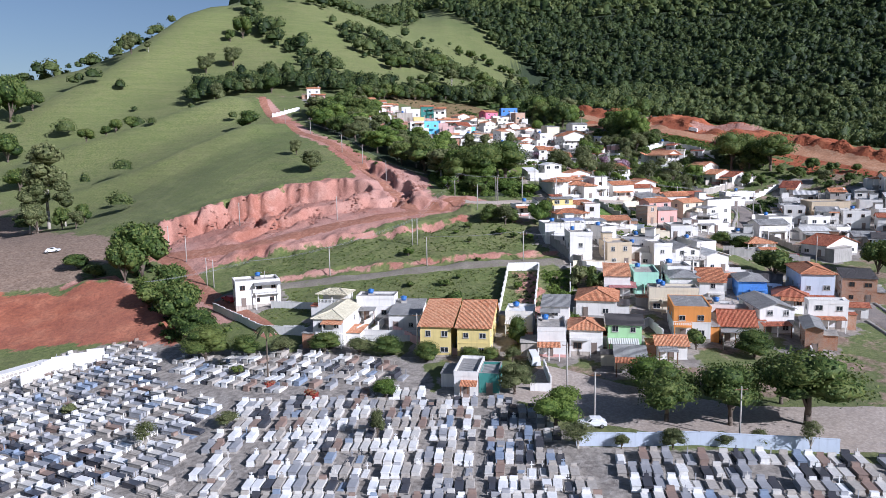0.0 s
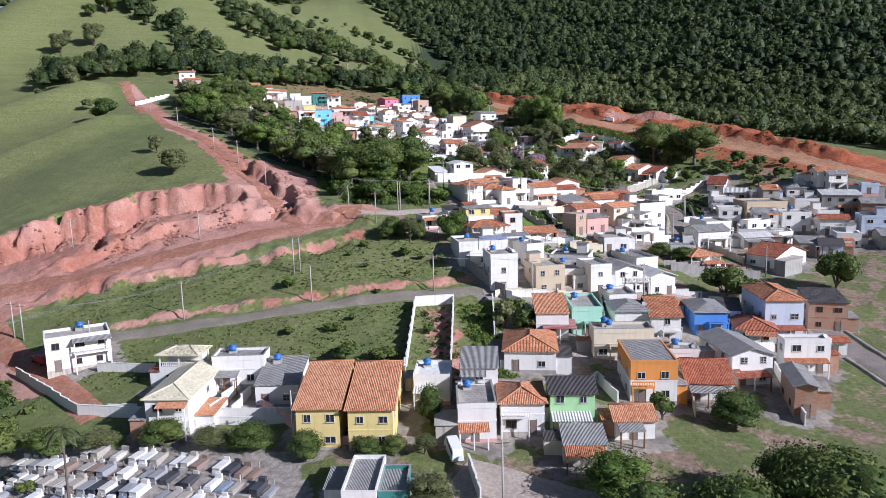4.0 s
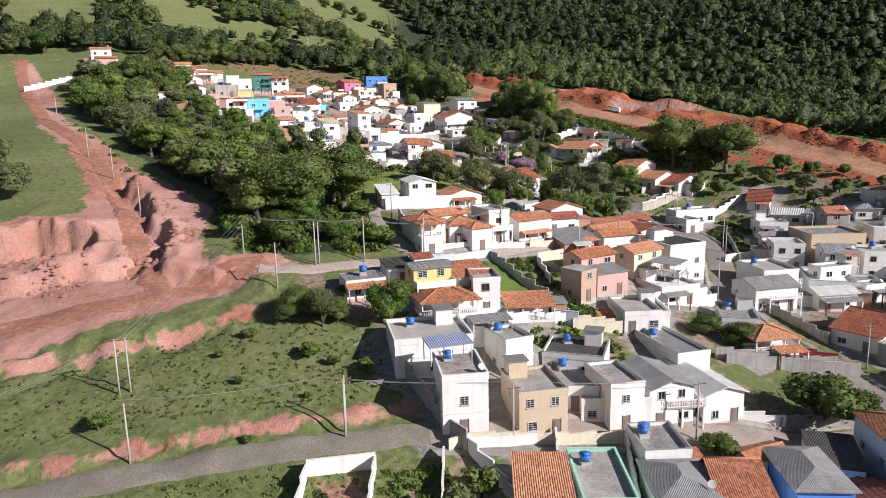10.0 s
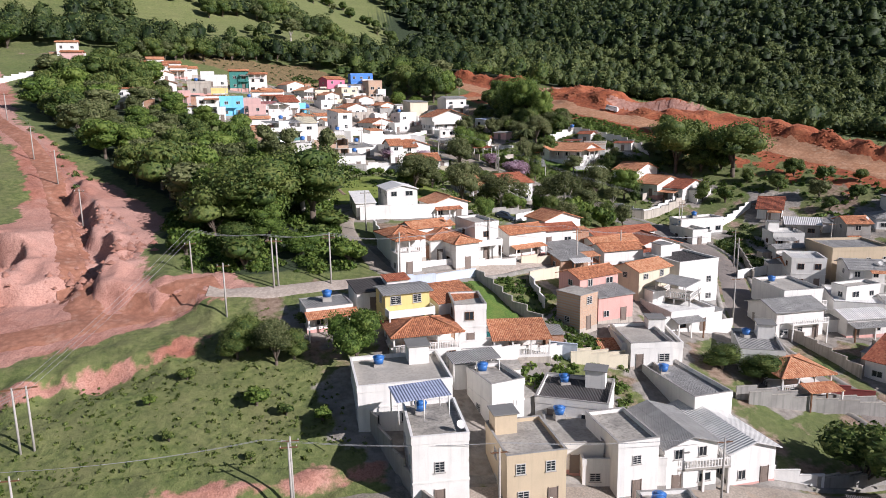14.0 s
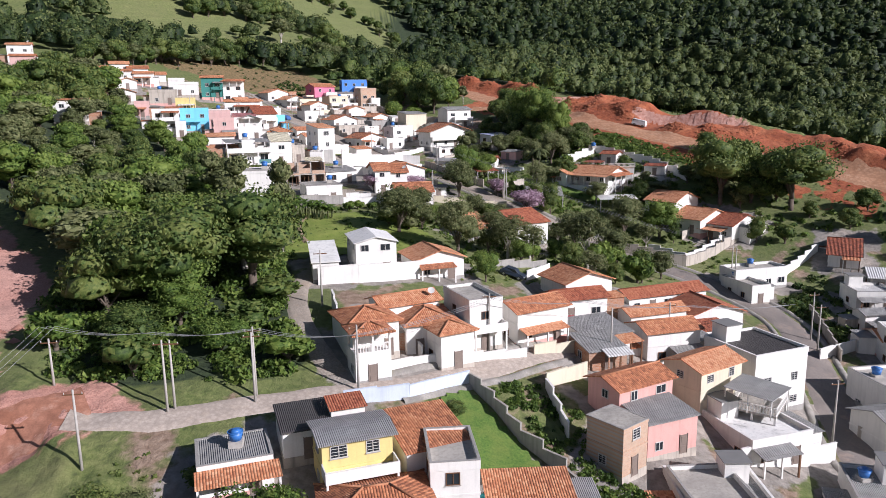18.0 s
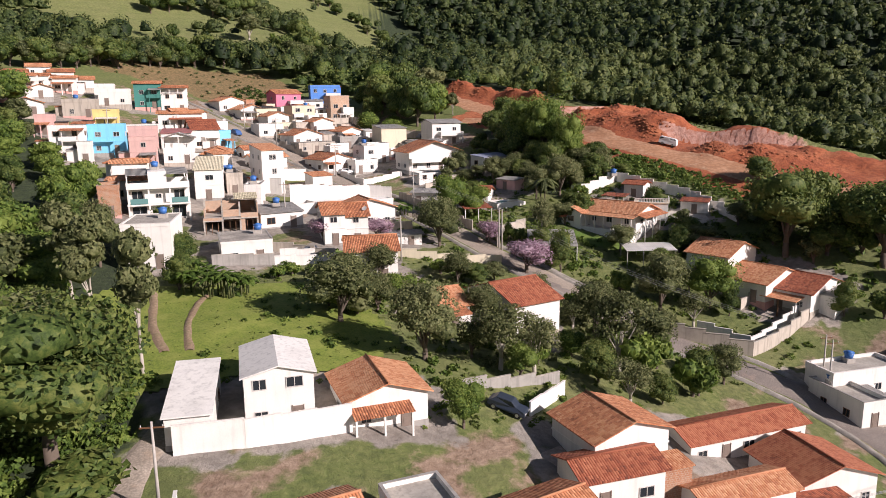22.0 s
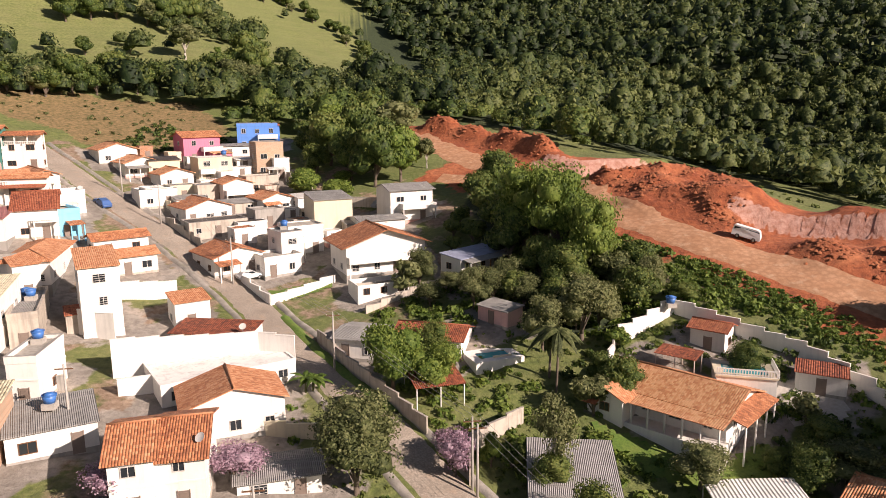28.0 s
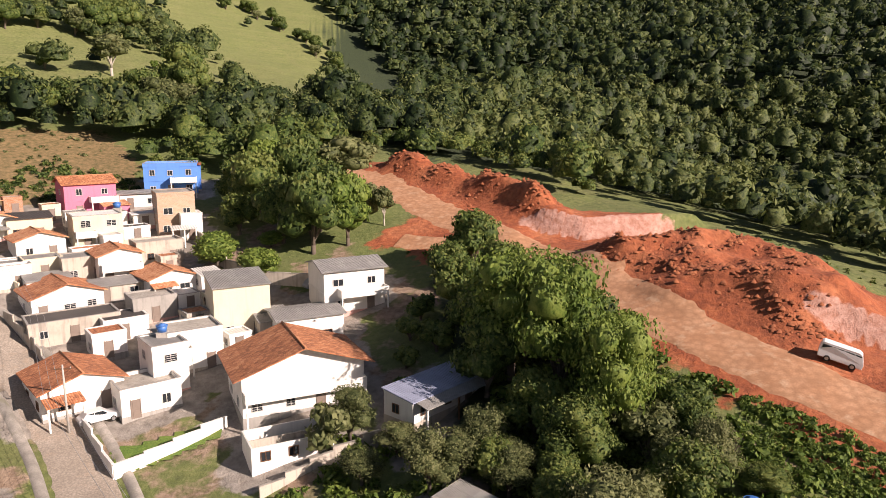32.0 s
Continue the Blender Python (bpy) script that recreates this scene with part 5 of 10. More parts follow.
house(15.0, 365.0, 51.3, 6.2, 14.9, 8, 4, "hip", "tile", "white")
house(-9.4, 406.2, 65.1, 7.0, 3.2, 8, 7, "gx", "tile", "teal")
house(-2.6, 406.9, 63.9, 7.0, 3.2, 8, 7, "gx", "tile", "white", open_top=True)
house(-38.1, 408.3, 70.5, 4.9, 3.2, 8, 4, "gx", "tile", "white")
house(-31.9, 409.3, 69.8, 6.0, 3.2, 8, 4, "gx", "tile", "white")
house(-20.9, 386.4, 63.1, 8.0, 3.2, 8, 4, "flat", "concrete", "stain")
house(-22.9, 368.4, 59.6, 3.7, 3.2, 8, 4, "flat", "concrete", "rose")
house(-17.3, 402.8, 65.9, 7.9, 3.2, 8, 4, "flat", "white", "white")
house(3.6, 118.3, 8.2, 3.9, 9.1, -10, 3.6, "flat", "fibro", "white")
house(7.1, 117.0, 8.3, 3.2, 6.5, -9, 3.2, "flat", "fibro", "teal")
house(-44.9, 166.7, 13.1, 10.0, 6.1, 22, 5.5, "flat", "concrete", "white")
house(32.2, 124.1, 9.4, 5.5, 5.2, -11, 2.8, "shed", "fibro", "cream")
house(40.8, 129.3, 9.9, 5.3, 6.0, -9, 3, "gx", "tile", "white")
house(68.3, 171.9, 14.1, 5.5, 3.0, 12, 3, "gx", "tile", "white")
house(62.3, 168.1, 14.1, 6.7, 3.8, -13, 3, "shed", "red", "white")
house(78.0, 172.2, 12.8, 5.6, 7.6, -25, 3, "shed", "dark", "white")
house(116.5, 227.5, 18.9, 8.3, 12.3, -27, 4, "flat", "white", "white")
house(122.6, 226.4, 19.0, 7.3, 7.1, -21, 3, "flat", "fibro", "white")
house(117.0, 227.7, 19.4, 7.5, 3.4, 8, 5.5, "flat", "concrete", "white")
house(122.2, 222.8, 18.7, 4.6, 3.2, 8, 3.4, "flat", "fibro", "white")
house(78.6, 220.4, 22.3, 8.0, 9.1, 10, 3.2, "flat", "white", "white")
house(67.8, 208.0, 21.8, 8.5, 8.3, -9, 3, "flat", "fibro", "white")
house(52.1, 192.3, 21.1, 8.4, 7.8, -27, 3, "flat", "dark", "white")
house(49.6, 186.9, 19.4, 5.7, 10.4, -11, 3, "flat", "concrete", "white")
house(40.4, 197.6, 24.0, 5.4, 5.6, -1, 3, "flat", "fibro", "white")
house(48.3, 205.3, 24.9, 7.6, 6.7, -5, 3, "shed", "tile", "white", open_top=True)
house(29.8, 254.4, 37.4, 3.7, 10.3, 5, 3, "shed", "white", "white")
house(64.3, 232.8, 29.3, 5.2, 5.6, 8, 2.6, "shed", "fibro", "brick")
house(85.9, 246.0, 26.1, 6.5, 4.0, 12, 2.8, "shed", "red", "white")
house(106.4, 270.2, 25.5, 3.9, 8.8, 8, 3.2, "flat", "concrete", "white")
house(44.4, 338.0, 43.8, 15.1, 10.4, 26, 2.8, "flat", "white", "white", parapet=0.15)
house(79.4, 365.2, 50.1, 10.2, 4.1, 40, 2.8, "shed", "bluesheet", "white")
house(43.0, 346.4, 45.3, 10.4, 4.5, -15, 2.6, "shed", "red", "white")
house(1.9, 340.3, 51.1, 7.5, 3.2, 8, 4, "hip", "tile", "white")
house(3.9, 331.8, 49.4, 7.0, 3.2, 8, 3, "shed", "tile", "white")
house(4.0, 320.7, 47.1, 3.3, 6.1, 14, 5, "flat", "concrete", "brick")
house(1.5, 354.5, 53.2, 5.3, 3.2, 8, 5.5, "flat", "fibro", "rose")
house(-2.8, 371.7, 57.0, 6.8, 3.2, 8, 4, "flat", "concrete", "white")
house(-13.0, 362.9, 57.1, 4.3, 3.2, 8, 5, "shed", "tile", "white")
house(2.1, 390.3, 60.0, 10.8, 3.2, 8, 4, "gx", "tile", "white")
house(-8.9, 350.2, 54.1, 2.5, 3.2, 8, 4, "flat", "concrete", "white")
house(-21.2, 407.7, 67.4, 5.0, 3.2, 8, 4, "flat", "white", "white")
canopy(31.9, 181.1, 20.6, 5.6, 3.3, 10, 9.6, "bluesheet", "white")
canopy(39.9, 194.3, 23.5, 6.1, 3.0, 9, 5.2, "fibro", "white")
canopy(39.2, 158.8, 14.5, 6.0, 4.9, -10, 3, "pinksheet", "white")
canopy(80.8, 316.6, 37.7, 8.7, 10.1, -13, 3, "fibro", "white")
canopy(79.3, 221.3, 23.8, 5.9, 4.3, -59, 5.4, "fibro", "white")
terrace(80.6, 222.9, 23.8, 5.2, 5.9, -44, 2.9, "concrete", "white")
canopy(69.3, 332.6, 42.2, 5.9, 6.2, 9, 3, "red", "white")
house(62.0, 344.6, 44.2, 6.2, 6.5, -23, 3, "gx", "fibro", "white", pitch=0.16)
house(70.7, 344.0, 44.3, 8.8, 6, -23, 2.8, "gx", "red", "white", bare=True)
house(80.3, 347.9, 46.3, 5.5, 3, -55, 2.6, "shed", "fibro", "rose", bare=True)
house(28.3, 303.4, 42.2, 7.4, 9, 12, 3.6, "flat", "concrete", "white", parapet=0.08, bare=True)
house(16.0, 299.5, 43.0, 6.6, 10, 3, 6.3, "flat", "concrete", "white", parapet=0.2, bare=True, rows=1)
house(31.5, 323.2, 44.0, 7.6, 6.5, 22, 3, "shed", "fibro", "white", bare=True)
house(47.3, 299.0, 39.6, 7.4, 9, 2, 5, "gx", "tile", "white", bare=True)
house(36.9, 256.5, 37.1, 6.0, 8.6, 8, 5.3, "gy", "white", "white", pitch=0.26, over=0.3, bare=True)
house(53.0, 318.0, 40.4, 7.5, 4.6, 8, 2.6, "gx", "fibro", "white", pitch=0.14, bare=True)
house(104.9, 336.2, 45.4, 4.2, 3.6, -45, 3.2, "gx", "red", "white", bare=True)
house(113.2, 326.4, 43.2, 5.2, 3.2, -35, 2.7, "shed", "red", "white", bare=True)
canopy(97.3, 312.0, 37.0, 9.0, 4.6, -6, 2.6, "whitefibro", "grey")
canopy(98.7, 332.2, 44.3, 5.0, 3.0, -45, 2.3, "red", "stain")


def fitted(thing, balcony=None, porch=None):
    """Adds a walled balcony (x0, x1, y, z, depth) or a tiled porch roof (x0, x1, y, depth, z, cover) to a house."""
    if balcony:
        x0, x1, y, z, deep = balcony
        bm = bmesh.new()
        box(bm, x0, y - deep, z - 0.18, x1, y - 0.01, z)
        slab = part("balcony", bm, WALLS["white"], thing)
        bm = bmesh.new()
        box(bm, x0, y - deep, z, x1, y - deep + 0.12, z + 0.85)
        box(bm, x0, y - deep + 0.12, z, x0 + 0.12, y - 0.01, z + 0.85)
        box(bm, x1 - 0.12, y - deep + 0.12, z, x1, y - 0.01, z + 0.85)
        part("balcony_wall", bm, WALLS["white"], slab)
        for px in (x0 + 0.15, x1 - 0.15):
            post(thing, px, y - deep + 0.15, -2.5, z - 0.18, WALLS["white"])
    if porch:
        x0, x1, y, deep, z, cover = porch
        lean_to(thing, x0, x1, y, deep, z, cover)
        for px in (x0 + 0.2, (x0 + x1) / 2, x1 - 0.2):
            post(thing, px, y - deep + 0.25, -2.0, z - 0.45, WALLS["white"])


fitted(house(22.6, 209.8, 29.0, 6.2, 5.4, 12, 3.2, "flat", "fibro", "white", parapet=0.15, bare=True), porch=(-3.4, 3.6, -2.71, 2.4, 2.9, "tile"))
fitted(house(33.0, 208.9, 28.4, 6.2, 4.6, 12, 5.5, "gx", "fibro", "yellow", pitch=0.15, bare=True), balcony=(-3.2, 3.2, -2.31, 2.75, 1.9))
house(28.6, 213.2, 30.2, 4.6, 5, 12, 3, "shed", "dark", "white", bare=True)
house(32.5, 213.8, 29.6, 3.2, 2.4, 12, 4.6, "shed", "red", "white", bare=True, openings=False)
house(39.8, 211.4, 27.6, 6.2, 7.6, 14, 4.4, "shed", "tile", "white", bare=True)
house(64.3, 222.0, 26.0, 8, 5, 22, 5.6, "gx", "tile", "salmon", bare=True)
house(59.4, 213.3, 25.4, 3.9, 4.5, 31, 5.4, "flat", "concrete", "rawbrick", parapet=0.06, bare=True)
house(75.8, 227.4, 25.3, 7.6, 5.5, 25, 5.6, "gx", "tile", "cream", bare=True)
house(85.2, 231.8, 23.2, 8.5, 9, 14, 7.6, "flat", "dark", "white", parapet=0.4, bare=True)
house(35.0, 230.8, 33.4, 6, 6.5, 17, 4.4, "hip", "tile", "white", bare=True)
house(35.2, 224.9, 32.2, 4.0, 3.6, 14, 5.8, "hip", "tile", "white", open_top=True, bare=True)
fitted(house(48.6, 235.2, 32.3, 4.4, 8, 15, 6.0, "flat", "concrete", "white", parapet=0.5, bare=True), balcony=(-2.2, 2.2, -4.01, 2.8, 1.5))
fitted(house(56.8, 237.6, 31.6, 8, 5.4, 22, 4.6, "gx", "tile", "white", bare=True), porch=(-3.8, 3.0, -2.71, 1.8, 2.4, "tile"))
house(66.8, 207.0, 22.2, 6, 9, -4, 3.2, "flat", "concrete", "white", bare=True)


fitted(house(46.2, 256.8, 36.0, 7.6, 7.4, 13, 3.4, "gy", "tile", "white", bare=True), porch=(-3.6, 2.0, -3.71, 1.8, 2.6, "tile"))
# both sides of the upper street
fitted(house(40.1, 375.3, 49.1, 8.4, 8.6, 33, 3.4, "gy", "tile", "white", bare=True), porch=(-4.2, -0.4, -4.31, 2.2, 2.7, "tile"))
house(48.1, 373.7, 48.7, 6.4, 5.4, 30, 3.0, "flat", "concrete", "white", parapet=0.5, bare=True)
house(49.4, 377.7, 49.3, 4.0, 5.4, 30, 5.8, "flat", "fibro", "white", parapet=0.25, bare=True)
fitted(house(51.7, 382.1, 50.4, 6.4, 5.2, 25, 5.0, "flat", "concrete", "white", parapet=0.3, bare=True), balcony=(-3.2, -0.6, -2.61, 2.6, 1.2))
house(35.9, 388.6, 52.9, 10.5, 5.2, 28, 2.8, "flat", "dark", "stain", parapet=0.2, bare=True)
house(32.5, 395.0, 54.5, 8.8, 7.6, 33, 3.3, "gy", "tile", "white", bare=True)
house(41.9, 389.0, 52.6, 5.4, 4.6, 28, 2.7, "flat", "dark", "white", parapet=0.15, bare=True)
house(44.5, 393.3, 53.6, 5.6, 4.6, 28, 3.2, "flat", "concrete", "grey", parapet=0.3, bare=True)
fitted(house(44.8, 400.7, 55.1, 6.6, 6.6, 33, 3.3, "gy", "tile", "white", bare=True), porch=(-3.3, 0.2, -3.31, 1.6, 2.6, "tile"))
house(23.0, 400.0, 56.9, 7.0, 5.4, 30, 3.2, "flat", "fibro", "white", parapet=0.45, bare=True)
house(27.0, 403.8, 57.6, 5.0, 4.0, 30, 3.0, "flat", "fibro", "cream", parapet=0.15, bare=True)
house(29.5, 398.8, 56.1, 5.6, 3.4, 30, 2.6, "shed", "fibro", "white", bare=True)
house(32.6, 404.0, 57.0, 6.0, 4.6, 28, 3.6, "flat", "fibro", "stain", parapet=0.2, bare=True)
fitted(house(37.1, 404.7, 56.5, 6.0, 6.2, 28, 4.6, "gy", "tile", "white", bare=True), balcony=(-2.8, 2.8, -3.11, 2.4, 1.3))
house(41.6, 410.6, 58.0, 7.0, 4.6, 28, 3.4, "flat", "concrete", "stain", parapet=0.35, bare=True)
house(39.0, 398.3, 55.3, 7.0, 3.4, 28, 2.5, "shed", "fibro", "stain", bare=True)
house(24.1, 410.4, 59.3, 6.8, 5.8, 33, 3.4, "gy", "tile", "white", bare=True)
house(20.8, 416.4, 61.2, 6.4, 4.4, 28, 3.8, "shed", "dark", "cream", bare=True)
fitted(house(15.7, 416.7, 61.5, 7.6, 8.0, 33, 3.2, "gy", "tile", "white", bare=True), porch=(-3.8, 1.0, -4.01, 2.2, 2.5, "fibro"))
house(9.1, 422.9, 63.8, 8.0, 7.6, 33, 3.4, "gy", "tile", "white", bare=True)
fitted(house(31.3, 415.2, 59.7, 7.2, 6.0, 27, 5.6, "flat", "white", "cream", parapet=0.15, bare=True), balcony=(-3.5, -0.5, -3.01, 2.6, 1.2))
fitted(house(25.8, 429.2, 63.4, 8.4, 7.0, 30, 6.0, "gx", "tile", "pink", pitch=0.3, bare=True), balcony=(-0.4, 4.1, -3.51, 2.8, 2.0))
house(31.4, 425.7, 62.7, 4.2, 3.6, 30, 3.0, "shed", "tile", "pink", bare=True)
house(33.9, 432.6, 64.1, 7.0, 4.6, 20, 3.0, "gx", "fibro", "white", pitch=0.15, bare=True)
house(42.3, 421.3, 60.7, 6.0, 6.4, 20, 7.4, "flat", "concrete", "rawbrick", parapet=0.2, bare=True)
fitted(house(45.2, 419.2, 60.3, 3.4, 4.4, 20, 4.4, "flat", "white", "white", parapet=0.1, bare=True), porch=(-3.6, 0.4, -2.21, 2.4, 2.7, "whitefibro"))
fitted(house(38.3, 440.1, 65.7, 9.6, 6.4, 8, 5.8, "flat", "white", "blue", parapet=0.5, bare=True), balcony=(0.0, 4.7, -3.21, 2.8, 2.0))
house(41.3, 440.2, 66.3, 4.8, 1.8, 8, 5.2, "shed", "red", "blue", openings=False, bare=True)
house(56.4, 390.0, 52.1, 7.2, 7.0, 18, 7.2, "shed", "fibro", "cream", rows=1, bare=True)
fitted(house(65.4, 385.7, 51.9, 8.4, 6.0, 18, 4.0, "gx", "fibro", "white", pitch=0.14, bare=True), balcony=(-4.1, 0.5, -3.01, 2.6, 1.0))
house(61.0, 387.2, 51.8, 4.2, 5.0, 18, 3.2, "shed", "fibro", "stain", bare=True)
fitted(house(70.9, 392.8, 54.3, 8.6, 7.4, 18, 6.2, "gx", "fibro", "white", pitch=0.24, bare=True), balcony=(-2.5, 4.3, -3.71, 2.8, 1.8))
fitted(house(64.7, 372.9, 49.1, 13.4, 9.0, 17, 5.2, "gy", "tile", "white", pitch=0.34, over=1.0, rows=1, bare=True), balcony=(-6.6, 6.6, -4.51, 2.5, 1.3))
shell(64.4, 362.6, 47.2, 8.2, 4.6, 18, 2.4, "concrete", "white")
house(23.0, 401.5, 57.3, 5.2, 4.8, 30, 3, "flat", "fibro", "white", parapet=0.3, bare=True)
house(22.4, 377.4, 52.2, 8.4, 4.4, 31, 3, "gx", "tile", "white", bare=True)
house(25.4, 369.8, 50.4, 8.8, 4.4, 30, 3.2, "gx", "tile", "white", bare=True)
house(38.2, 353.4, 46.4, 4.6, 4.4, 25, 4, "shed", "tile", "white", bare=True)
# the far end of the street
house(-45.6, 410.2, 72.1, 7, 6, 18, 3.2, "gx", "tile", "white", bare=True)
house(-42.8, 420.9, 74.3, 6, 5.5, 18, 3.2, "gx", "tile", "white", bare=True)
house(-36.6, 420.5, 72.9, 6.5, 5.5, 18, 3.0, "gx", "tile", "white", bare=True)
house(-39.1, 394.6, 67.4, 7, 6, 18, 3.2, "gy", "tile", "white", bare=True)
house(-34.9, 400.0, 68.0, 5.5, 5, 18, 3.0, "gy", "tile", "white", bare=True)
house(-31.7, 381.9, 63.8, 7, 6, 18, 3.2, "gy", "tile", "white", bare=True)
house(-28.9, 415.3, 70.6, 5, 5, 18, 3.0, "gx", "tile", "white", bare=True)

# sheds, wash-houses and back rooms crowded between them
rnd = random.Random(77)
UPPER_BLOCK = [(14, 414), (24, 398), (33, 388), (40, 371), (60, 370), (66, 388), (54, 402), (45, 414), (36, 428), (22, 428), (10, 428)]
crowd = []
for k in range(700):
    x, y = rnd.uniform(10, 66), rnd.uniform(368, 430)
    w, d = rnd.uniform(2.6, 4.6), rnd.uniform(2.4, 3.6)
    if float(inside(np.array(x), np.array(y), UPPER_BLOCK)) < 1.0 or not clear(x, y, 1.5) or any(math.hypot(x - a, y - b) < 4.2 for a, b in crowd) or len(crowd) > 30:
        continue
    crowd.append((x, y))
    house(round(x, 1), round(y, 1), gz(x, y), w, d, 30, rnd.uniform(2.2, 3.1), rnd.choice(["shed", "flat", "flat", "gx"]), rnd.choice(["fibro", "fibro", "dark", "concrete", "tile", "whitefibro"]), rnd.choice(["white", "stain", "white", "grey", "cream", "brick"]), pitch=0.16, parapet=0.18, bare=True)
UPPER_WALLS = [([(27.0, 390.6), (33.4, 383.2), (38.0, 376.0)], 1.5, "stain"), ([(57.4, 382.0), (62.0, 378.6)], 1.6, "white"), ([(43.0, 369.0), (48.3, 360.4), (57.7, 368.0)], 1.4, "white"), ([(46.5, 417.0), (51.0, 408.5), (56.6, 401.5), (66.0, 398.5)], 1.9, "stain"), ([(20.4, 405.0), (26.6, 396.8)], 1.4, "cream"), ([(34.0, 434.0), (25.0, 424.0)], 1.7, "stain")]


def villa(x, y, z, yaw):
    """A long tiled villa with a gabled wing and a veranda on white columns."""
    thing = house(x, y, z, 14.4, 8.6, yaw, 3.2, "gx", "tile", "white", pitch=0.34, over=0.7, note=" and a veranda", bare=True)
    wm = WALLS["white"]
    bm = bmesh.new()
    box(bm, -7.2, -7.4, -2.5, -2.9, -4.31, 3.0)
    v = [bm.verts.new(p) for p in ((-7.2, -7.4, 3.0), (-2.9, -7.4, 3.0), (-5.05, -7.4, 3.85))]
    bm.faces.new(v)
    wing = part("wing", bm, wm, thing)
    bm = bmesh.new()
    uvl = bm.loops.layers.uv.new("UVMap")
    slope(bm, uvl, [(-7.8, -3.5, 2.8), (-7.8, -8.0, 2.8), (-5.05, -8.0, 3.95), (-5.05, -1.6, 3.95)])
    slope(bm, uvl, [(-2.3, -8.0, 2.8), (-2.3, -3.5, 2.8), (-5.05, -1.6, 3.95), (-5.05, -8.0, 3.95)])
    part("wing_roof", bm, ROOFS["tile"], wing)
    window(thing, -5.05, -7.4, 1.0, 0, 1.2, 1.0, "wood")
    lean_to(thing, -2.4, 7.9, -4.6, 2.5, 2.95, "tile")
    lean_to(thing, -7.6, -5.6, -7.41, 1.1, 2.3, "red")
    bm = bmesh.new()
    box(bm, -2.9, -6.9, -2.5, 7.6, -4.32, 0.1)
    part("veranda_floor", bm, wm, thing)
    for k in range(6):
        bm = bmesh.new()
        pipe(bm, (-2.2 + 1.92 * k, -6.7, 0.1), (-2.2 + 1.92 * k, -6.7, 2.5), 0.12, 0.1, 10)
        part("column", bm, wm, thing)
    # the gable end with its own small roof over a porch
    bm = bmesh.new()
    uvl = bm.loops.layers.uv.new("UVMap")
    slope(bm, uvl, [(9.4, -4.8, 2.55), (9.4, 4.6, 2.55), (7.25, 4.6, 3.1), (7.25, -4.8, 3.1)])
    part("porch_roof", bm, ROOFS["tile"], thing)
    for py in (-4.2, -1.2, 1.8, 4.2):
        bm = bmesh.new()
        pipe(bm, (9.1, py, -2.0), (9.1, py, 2.55), 0.1, 0.1, 8)
        part("column", bm, wm, thing)


villa(96.4, 327.2, 41.6, -50)


def raised_pool(x, y, z, yaw):
    """A pool on a white masonry base with a baluster railing."""
    thing = tagged(new("raised_pool"), "raised turquoise pool on a white base with a baluster railing", "swimming pool")
    thing.matrix_basis = pose(x, y, z, 0, 0, yaw)
    bm = bmesh.new()
    box(bm, -3.2, -2.3, -3.0, 3.2, 2.3, 2.3)
    part("base", bm, WALLS["white"], thing)
    bm = bmesh.new()
    ring(bm, -3.35, -2.45, 3.35, 2.45, 0.95, 2.3, 2.5)
    part("deck", bm, WALLS["cream"], thing)
    bm = bmesh.new()
    box(bm, -2.4, -1.5, 2.0, 2.4, 1.5, 2.4)
    part("water", bm, plain("pool_blue", (0.03, 0.34, 0.4), 0.06, 0.0, 0.0), thing, "turquoise pool water")
    for side in range(2):
        long = 6.4 if side == 0 else 4.6
        bm = bmesh.new()
        n = int(long / 0.3)
        xs = [-long / 2 + (long - 0.12) * (i // 2) / n + 0.12 * (i % 2) for i in range(2 * n + 2)]
        lattice(bm, xs, [2.5, 2.58, 3.2, 3.32], -0.1, 0.0)
        ob = part("railing", bm, WALLS["white"], thing)
        ob.matrix_basis = [pose(0, -2.3, 0), pose(3.3, 0, 0, 0, 0, 90)][side]


raised_pool(104.6, 328.0, 43.3, -22)


